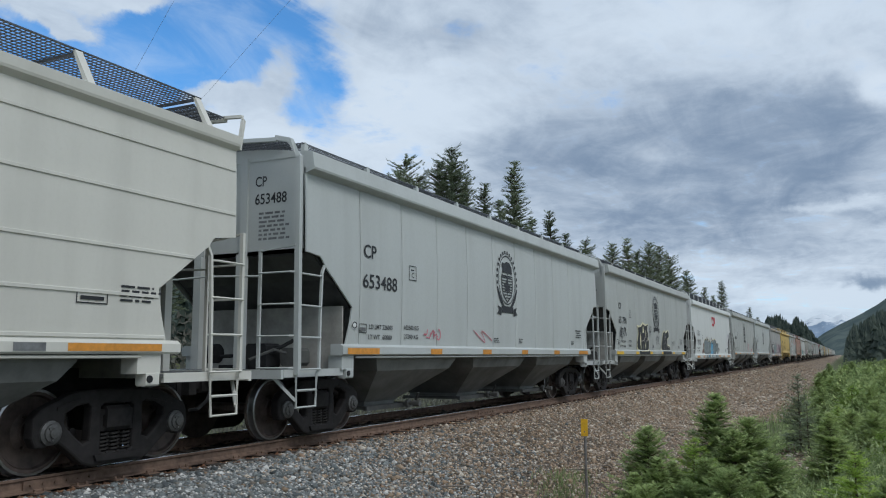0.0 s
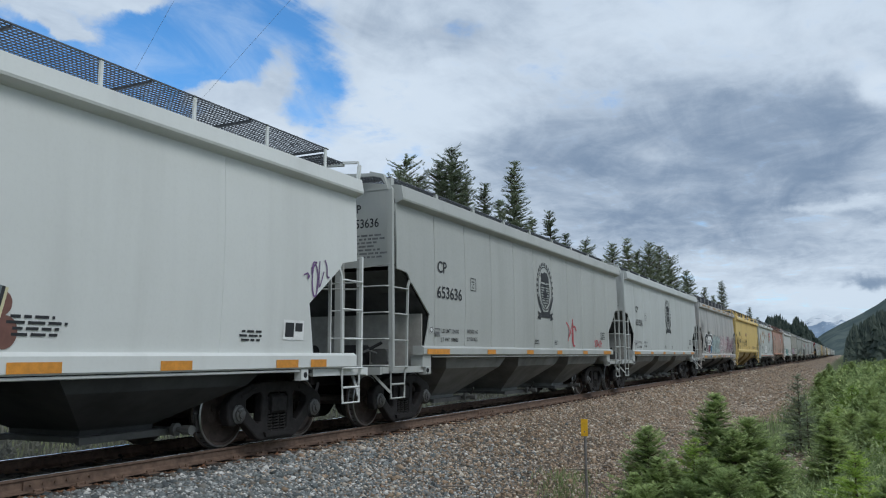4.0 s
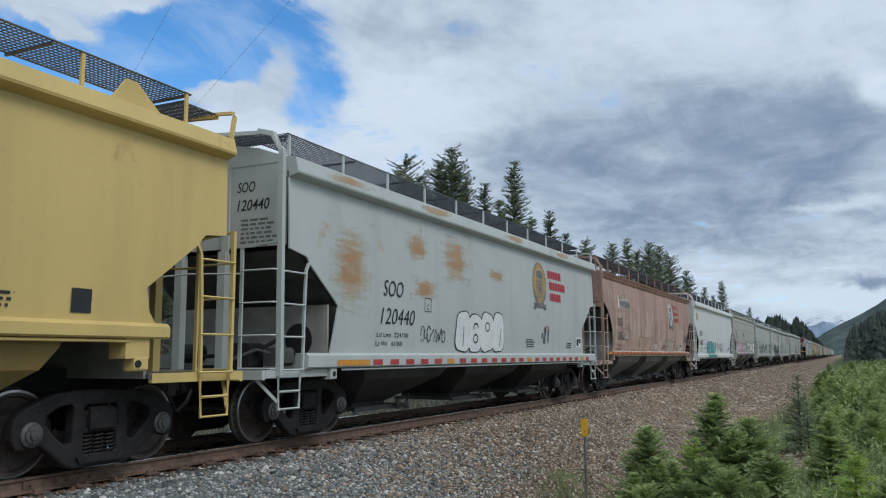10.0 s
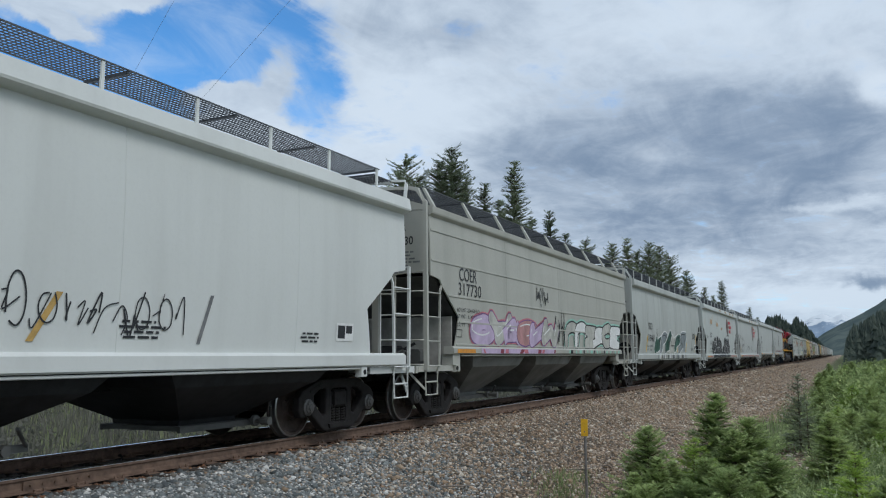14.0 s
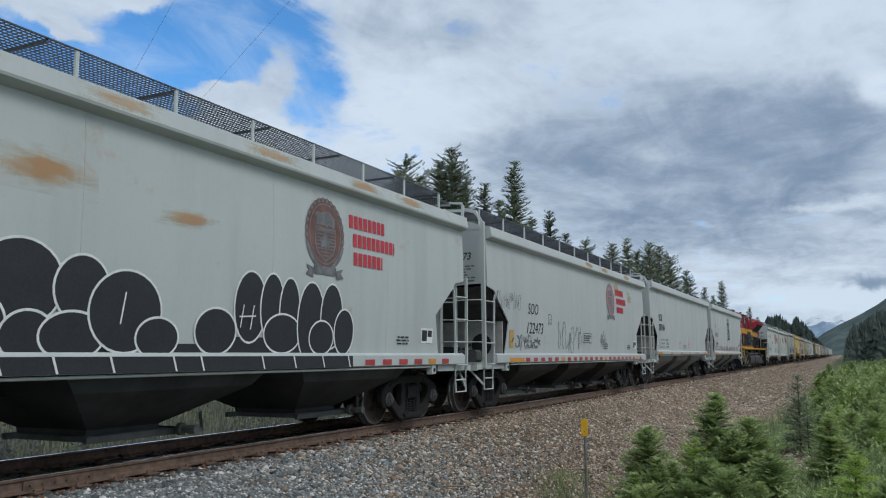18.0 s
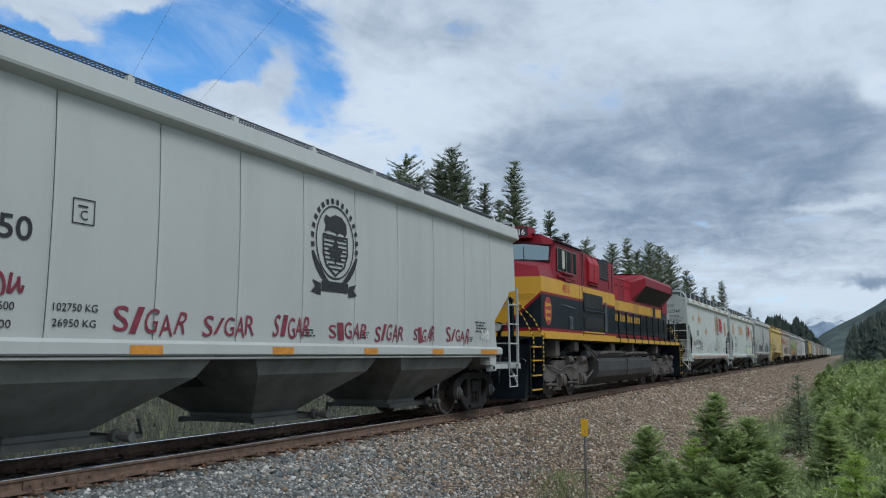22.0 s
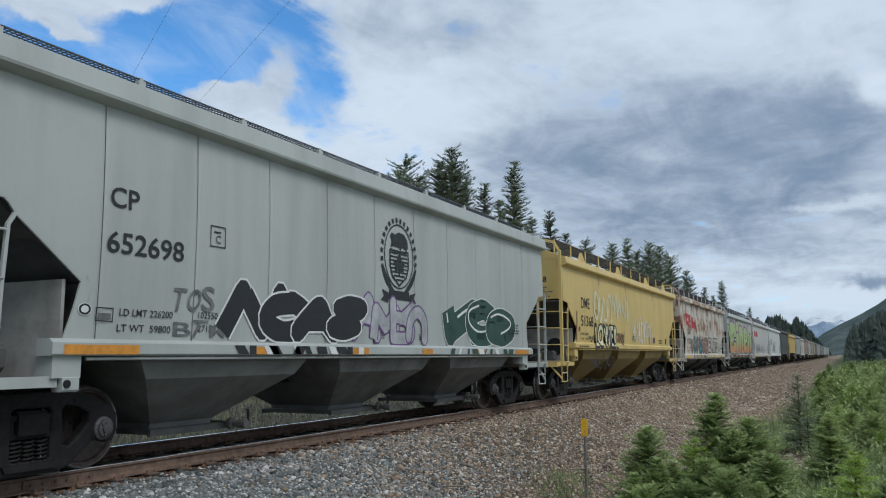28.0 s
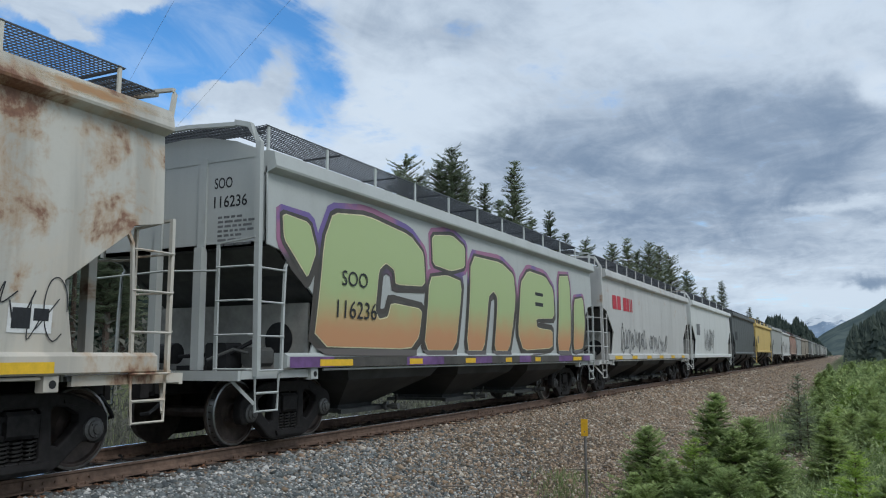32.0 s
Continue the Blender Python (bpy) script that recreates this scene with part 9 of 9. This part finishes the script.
tree_kind(("thin", 0), "thin dark young pine on the bank", "pine", seed=75, tall=2.0, spread=0.5, whorls=26, arms=7, gaps=0.35, slips=6, droop=0.3, start=0.1, twig=0.16, crown_pow=0.8)


def plant(key, x, y, tall, name, group, turn, z=None):
    trunk, crown, h, label, mat, tips = TREES[key]
    k = tall / h
    t = thing(name, label, "tree", group)
    t.location = (x, y, (height(x, y) if z is None else z) - 0.03)
    t.rotation_euler = (0, 0, turn)
    t.scale = (k, k, k)
    put("trunk", trunk, "bark", t)
    put("crown", crown, mat, t)
    # spruce tips get the paler material, so they look lit
    if mat != "pine":
        put("new_growth", tips, "shoots" if mat == "spruce" else "young", t, "outer needle tips, coloured paler on spruces as if lit")


def by_bearing(az, elev, dist):
    """Place and height of a treetop seen from the eye: degrees right of the track, slope upwards, metres."""
    a = radians(az)
    x, y = EYE.x + dist * math.sin(a), dist * math.cos(a)
    return x, y, EYE.z + elev * dist


def skyline():
    rng = random.Random(11)
    tops = ((-29.1, 0.247, 56, 2), (-28.0, 0.226, 58, 2), (-26.5, 0.247, 57, 0), (-25.35, 0.262, 56, 0), (-24.6, 0.225, 60, 1), (-23.2, 0.216, 58, 1), (-21.9, 0.195, 62, 3),
            (-21.1, 0.243, 57, 1), (-20.0, 0.172, 66, 3), (-18.4, 0.178, 68, 1), (-17.25, 0.151, 70, 3), (-15.9, 0.142, 74, 0), (-14.2, 0.136, 78, 0), (-13.1, 0.141, 78, 1), (-12.4, 0.125, 84, 2),
            (-11.7, 0.136, 84, 0), (-11.1, 0.131, 86, 0), (-10.4, 0.118, 92, 2), (-9.4, 0.100, 100, 0), (-8.2, 0.079, 112, 1), (-7.15, 0.085, 122, 1), (-7.6, 0.070, 118, 3), (-5.45, 0.054, 150, 1), (-4.9, 0.043, 160, 3))
    for az, el, dist, kind in tops:
        x, y, z = by_bearing(az, el, dist)
        g = height(x, y)
        plant(("pine", kind), x, y, z - g, "pine_tree", "pines along the track", rng.uniform(0, 6.28), g)
    # lower trees filling in behind the train
    for i in range(46):
        az = rng.uniform(-62, -9)
        dist = rng.uniform(42, 70) if az < -25 else rng.uniform(60, 100)
        lid = 0.40 * math.sin(radians(-az)) * rng.uniform(0.55, 0.92)
        if az < -30:
            lid = min(lid, 0.24)
        x, y, z = by_bearing(az, lid, dist)
        g = height(x, y)
        plant(("pine", rng.randrange(4)), x, y, max(3.0, z - g), "pine_tree", "pines along the track", rng.uniform(0, 6.28), g)
    x, y, z = by_bearing(-48.7, 0.24, 40)
    plant(("pine", 1), x, y, z - height(x, y), "pine_tree", "pines along the track", 1.0)


skyline()


def bank_spruces():
    """Saplings as (bearing, slope to the top, distance, kind, form)."""
    rng = random.Random(5)
    spots = [(-12.32, -0.083, 12.0, "spruce", 1), (-9.43, -0.095, 12.0, "young", 0), (-10.76, -0.121, 11.6, "spruce", 3), (-7.87, -0.0445, 13.2, "spruce", 0), (-5.84, -0.0714, 12.7, "spruce", 0),
             (-4.6, -0.1115, 11.5, "spruce", 2), (-6.8, -0.085, 12.3, "spruce", 1), (-8.6, -0.118, 11.5, "spruce", 0), (-11.7, -0.118, 11.4, "spruce", 3), (-13.3, -0.135, 11.2, "spruce", 3), (-9.9, -0.145, 10.9, "spruce", 2), (-5.4, -0.14, 10.8, "spruce", 1),
             (-7.3, -0.13, 10.9, "spruce", 2), (-8.1, -0.155, 10.2, "spruce", 1), (-12.5, -0.15, 10.8, "spruce", 2), (-6.2, -0.16, 10.0, "spruce", 0), (-3.9, -0.155, 10.0, "spruce", 3), (-2.8, -0.0204, 19.0, "thin", 0), (-2.35, -0.05, 18.0, "thin", 0), (0.15, -0.102, 9.6, "young", 0),
             (-1.3, -0.105, 13.5, "spruce", 1), (-0.4, -0.09, 15.0, "spruce", 3), (0.9, -0.075, 16.0, "spruce", 0), (1.8, -0.07, 17.0, "spruce", 2), (-1.6, -0.065, 19.0, "spruce", 0), (-0.6, -0.055, 21.0, "young", 0), (0.5, -0.05, 23.0, "spruce", 1), (1.5, -0.05, 22.0, "spruce", 2), (2.4, -0.045, 23.0, "spruce", 0),
             (-1.5, -0.035, 28.0, "spruce", 2), (-0.5, -0.032, 30.0, "spruce", 0), (0.6, -0.03, 33.0, "young", 0), (1.7, -0.028, 34.0, "spruce", 1), (2.5, -0.024, 36.0, "spruce", 2), (-1.5, -0.020, 40.0, "spruce", 0), (-0.7, -0.018, 44.0, "spruce", 1), (0.2, -0.016, 48.0, "spruce", 2), (1.2, -0.015, 50.0, "spruce", 0), (2.2, -0.013, 52.0, "young", 0), (-0.9, -0.010, 62.0, "spruce", 2), (0.4, -0.008, 66.0, "spruce", 0), (1.4, -0.008, 70.0, "spruce", 1), (2.3, -0.006, 72.0, "spruce", 2), (1.9, -0.13, 9.4, "spruce", 1), (-1.9, -0.15, 9.2, "spruce", 3), (2.6, -0.10, 12.5, "spruce", 3)]
    for i in range(60):
        az, dist = rng.uniform(-1.7, 3.2), rng.uniform(13, 75)
        x, y, z = by_bearing(az, 0, dist)
        top = height(x, y) + rng.uniform(0.5, 1.1)
        spots.append((az, (top - EYE.z) / dist, dist, rng.choice(("spruce", "spruce", "spruce", "young")), 0))
    for az, el, dist, kind, i in spots:
        i = i if kind != "spruce" or dist < 13 else rng.randrange(4)
        x, y, z = by_bearing(az, el, dist)
        g = height(x, y)
        plant((kind, i), x, y, max(0.45, z - g), "spruce_sapling", "saplings on the bank", rng.uniform(0, 6.28), g)


bank_spruces()


def small_wood(name, n, zone, tall, label, seed, mat="far_wood", tiers=11):
    """Far conifers: each a stem of ragged tiers, all in one mesh."""
    rng = random.Random(seed)
    v, f = [], []
    for i in range(n):
        x, y, h = zone(rng)
        z = height(x, y) - 0.2
        h = h - z if h else tall * rng.uniform(0.6, 1.15)
        r = h * rng.uniform(0.10, 0.17)
        for k in range(tiers):
            zz, rr = z + h * (0.06 + 0.86 * k / tiers), r * (1 - k / tiers) ** 0.8 * rng.uniform(0.75, 1.15) + 0.012 * h
            m = 7
            o = len(v)
            v.append((x, y, zz + h * 0.13))
            for j in range(m):
                a = j * math.tau / m + rng.uniform(-0.3, 0.3)
                q = rr * rng.uniform(0.35, 1.5)
                v.append((x + q * math.cos(a), y + q * math.sin(a), zz - rng.uniform(0, 0.07) * h))
            f += [(o, o + 1 + j, o + 1 + (j + 1) % m) for j in range(0, m)]
    tagged(put(name, Geo().add(v, f).mesh(name), mat), label, "forest", kind="stuff")


def left_edge(r):
    """Forest edge whose tops sink with the distance."""
    az = -9.5 + 8.9 * r.random() ** 0.8
    dist = (9.0 + EYE.x + 10 * r.random()) / math.sin(radians(-az)) * r.uniform(1.0, 1.5)
    lid = float(np.interp(az, (-9.5, -6.0, -4.7, -4.3, -3.5, -3.0, -2.6, -1.8, -1.5, -0.75, -0.3), (0.05, 0.03, 0.034, 0.048, 0.049, 0.037, 0.047, 0.030, 0.020, 0.003, 0.0)))
    x, y, z = by_bearing(az, lid * r.uniform(0.55, 1.0), dist)
    return x, y, z


def left_near(r):
    y = -40 + 160 * r.random()
    x = -30 - 45 * r.random()
    return x, y, None


def right_edge(r):
    az = 0.12 + 12 * r.random() ** 1.5
    dist = r.uniform(110, 420)
    lid = float(np.interp(az, (0.1, 0.2, 0.65, 1.3, 1.95, 2.55, 12.0), (0.010, 0.018, 0.034, 0.038, 0.047, 0.050, 0.14)))
    x, y, z = by_bearing(az, lid * (1.06 - 0.75 * r.random() ** 1.3), dist)
    return x, y, z


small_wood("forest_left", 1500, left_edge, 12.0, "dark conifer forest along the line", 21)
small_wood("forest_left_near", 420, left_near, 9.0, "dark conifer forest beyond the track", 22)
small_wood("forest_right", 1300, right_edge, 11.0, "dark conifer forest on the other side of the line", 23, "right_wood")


def shrubs(name, n, zone, size, mat, label, seed):
    """Low leafy shrubs: clouds of small leaves."""
    rng = random.Random(seed)
    v, f = [], []
    for i in range(n):
        x, y = zone(rng)
        z = height(x, y)
        r, h = size * rng.uniform(0.5, 1.2), size * rng.uniform(0.7, 1.6)
        for j in range(46):
            a, q, k = rng.uniform(0, 6.28), r * math.sqrt(rng.random()), rng.random()
            c = Vector((x + q * math.cos(a) * (1 - 0.4 * k), y + q * math.sin(a) * (1 - 0.4 * k), z + h * k))
            d = Vector((rng.uniform(-1, 1), rng.uniform(-1, 1), rng.uniform(0.1, 1))).normalized() * size * rng.uniform(0.10, 0.22)
            e = Vector((rng.uniform(-1, 1), rng.uniform(-1, 1), rng.uniform(-0.5, 0.5))).normalized() * size * 0.05
            o = len(v)
            v += [tuple(c - e), tuple(c + e), tuple(c + d)]
            f.append((o, o + 1, o + 2))
    tagged(put(name, Geo().add(v, f).mesh(name), mat), label, "shrub", kind="stuff")


shrubs("bank_shrubs", 330, far_bank, 0.85, "shrub", "grey-green brush beyond the track", 31)


def verge(r):
    y = 22 + 120 * r.random() ** 1.2
    return 7.5 + 0.01 * y + (3 + y * 0.05) * r.random(), y


shrubs("verge_shrubs", 300, verge, 0.75, "spruce", "low green brush on the verge", 32)


def near_verge(r):
    while True:
        y = 7.5 + 26 * r.random() ** 1.3
        x = 6.4 + 0.03 * y + (2.6 + y * 0.06) * r.random()
        if math.hypot((x - 7.3) / 0.8, (y - 16.4) / 2.6) > 1:
            return x, y


shrubs("verge_herbs", 520, near_verge, 0.34, "grass", "low leafy herbs among the saplings", 34)


def undergrowth(r):
    y = 8 + 70 * r.random()
    return -15 - 12 * r.random(), y


shrubs("forest_undergrowth", 260, undergrowth, 2.2, "shrub", "tall undergrowth at the forest edge", 33)


# ---- small things on the bank ----
def marker_post():
    x, y = 4.795, 12.95
    g = height(x, y)
    m = thing("marker_post", "thin steel post with a yellow marker plate standing in the gravel", "marker post")
    part("post", Geo().tube([(x, y, g - 0.05), (x, y, 0.0)], 0.022, 6), "post_steel", m)
    part("marker_plate", Geo().box(x - 0.055, x + 0.055, y - 0.035, y - 0.024, -0.05, 0.22, 0.0), "post_yellow", m, "yellow plastic plate")
    part("bolt", Geo().tube([(x, y - 0.045, 0.02), (x, y - 0.02, 0.02)], 0.012, 6), "post_steel", m)


marker_post()


def dead_sticks():
    rng = random.Random(9)
    for i in range(22):
        x, y = (rng.uniform(2.6, 5.2), rng.uniform(11, 22)) if i < 9 else (rng.gauss(7.3, 0.4), rng.gauss(16.4, 1.4))
        a, n = rng.uniform(0, 3.14), rng.uniform(0.25, 0.8)
        z = height(x, y) + 0.05
        g = Geo().tube([(x, y, z), (x + n * 0.5 * math.cos(a), y + n * 0.5 * math.sin(a), z + rng.uniform(0.01, 0.1)), (x + n * math.cos(a + 0.3), y + n * math.sin(a + 0.3), z + rng.uniform(0, 0.1))], [0.014, 0.011, 0.005], 5)
        tagged(put("dead_branch", g.mesh("dead_branch"), "twig"), "grey dead branch lying on the gravel", "branch", "dead branches")


dead_sticks()


def wires():
    """Two thin lines that cross the sky high over the track."""
    for (pa, pb, hgt) in (((312, 0), (245, 118), 11.0), ((520, 0), (368, 165), 11.5)):
        a, b = heading(*pa), heading(*pb)
        p = EYE + a * ((hgt - EYE.z) / a.z)
        q = EYE + b * ((hgt - EYE.z) / b.z)
        way = (q - p).normalized()
        pts = [p + way * s + Vector((0, 0, 0.00012 * (s - 30) ** 2)) for s in range(-60, 141, 10)]
        tagged(put("overhead_wire", Geo().tube(pts, 0.0045, 5).mesh("overhead_wire"), "wire"), "thin overhead wire high over the track", "wire", "overhead wires")


wires()


# ---- mountains ----
def ridge(name, label, rows, mat, cat="mountain"):
    """A mountain flank from an outline of (bearing, slope up) at a distance, with folds."""
    outline, dist, depth, seed = rows
    v = []
    m = 14
    az0, az1 = outline[0][0], outline[-1][0]
    cols = 70
    for i in range(cols + 1):
        az = az0 + (az1 - az0) * i / cols
        top = np.interp(az, [o[0] for o in outline], [o[1] for o in outline])
        for j in range(m + 1):
            k = j / m
            dd = dist + depth * k
            x, y, z = by_bearing(az, 0, dd)
            peak = top * (dist + depth)
            zz = EYE.z + peak * k ** 0.9 - 30 * (1 - k)
            zz += peak * 0.10 * (noise.noise((az * 0.9 + seed, k * 3, seed)) + 0.5 * noise.noise((az * 2.7, k * 8, seed))) * (1 if j < m else 0.35)
            v.append((x, y, zz))
    n = m + 1
    f = [(i * n + j, (i + 1) * n + j, (i + 1) * n + j + 1, i * n + j + 1) for i in range(cols) for j in range(m)]
    me = bpy.data.meshes.new(name)
    me.from_pydata(v, [], f)
    me.polygons.foreach_set("use_smooth", [True] * len(me.polygons))
    me.materials.append(None)
    tagged(put(name, me, mat), label, cat, kind="structure")


def mountain_mat(name, low, high, snow=None, scale=0.006):
    m, t, b = material(name, 1.0)
    b.inputs["Specular IOR Level"].default_value = 0.0
    c = coords(t)
    col = mix(t, ramp(t, grain(t, c, scale, 8, 0.65), 0.35, 0.65), low, high)
    if snow:
        sp = t.nodes.new("ShaderNodeSeparateXYZ")
        t.links.new(c, sp.inputs[0])
        k = maths(t, "ADD", maths(t, "MULTIPLY", sp.outputs[2], 0.004), grain(t, coords(t, (1, 1, 0.35)), 0.012, 8, 0.7))
        col = mix(t, ramp(t, k, 0.98, 1.12), col, snow)
    t.links.new(col, b.inputs["Base Color"])
    return m


# no air between: the mountains' base colours are painted with the haze
ridge("mountain_snow", "distant mountain, haze blue in its colour, with streaks of snow", ([(-6.0, 0.02), (-4.0, 0.022), (-2.9, 0.030), (-2.2, 0.036), (-1.6, 0.041), (-1.0, 0.045), (-0.5, 0.040), (0.0, 0.044), (0.6, 0.040), (1.4, 0.042), (2.2, 0.034), (4.0, 0.03), (9.0, 0.03)], 3400, 1100, 3), mountain_mat("haze_tinted_rock", (0.20, 0.27, 0.36), (0.27, 0.34, 0.43), (0.62, 0.66, 0.70)))
ridge("mountain_forest", "forested mountain flank in the distance", ([(-2.6, 0.0), (-1.9, 0.012), (-1.2, 0.022), (-0.2, 0.032), (0.7, 0.039), (1.6, 0.049), (2.6, 0.059), (4.0, 0.075), (7.0, 0.10), (14, 0.16), (24, 0.20)], 1500, 700, 5), mountain_mat("haze_tinted_forest_green", (0.075, 0.10, 0.10), (0.115, 0.14, 0.13), None, 0.02))
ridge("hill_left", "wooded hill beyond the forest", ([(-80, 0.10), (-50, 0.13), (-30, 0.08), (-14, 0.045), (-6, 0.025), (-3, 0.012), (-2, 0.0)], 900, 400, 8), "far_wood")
flush_texts()


# ---- motion ----
def motions():
    """Every car rolls along the track by the same law, and the wheels of the passing cars turn with it."""
    times = [0, 4, 8, 12, 16, 20, 24, 28, CLIP]
    for ob in [o for o in scene.objects if o.parent is None and o.name in FRONT]:
        walk(ob, [(t, pose(0, FRONT[ob.name] - travel(t), 0)) for t in times])
    for ob, front, y, r in WHEELSETS:
        frames = [k for k in range(0, int(CLIP * FPS) + 1) if -4 < front + y - travel(k / FPS) < 62]
        if not frames:
            continue
        rows = [] if frames[0] == 0 else [(0.0, pose(0, y, r, math.degrees(travel(frames[0] / FPS) / r)))]
        rows += [(k / FPS, pose(0, y, r, math.degrees(travel(k / FPS) / r))) for k in frames]
        if frames[-1] < CLIP * FPS:
            rows.append((CLIP, pose(0, y, r, math.degrees(travel(frames[-1] / FPS) / r))))
        walk(ob, rows)


motions()
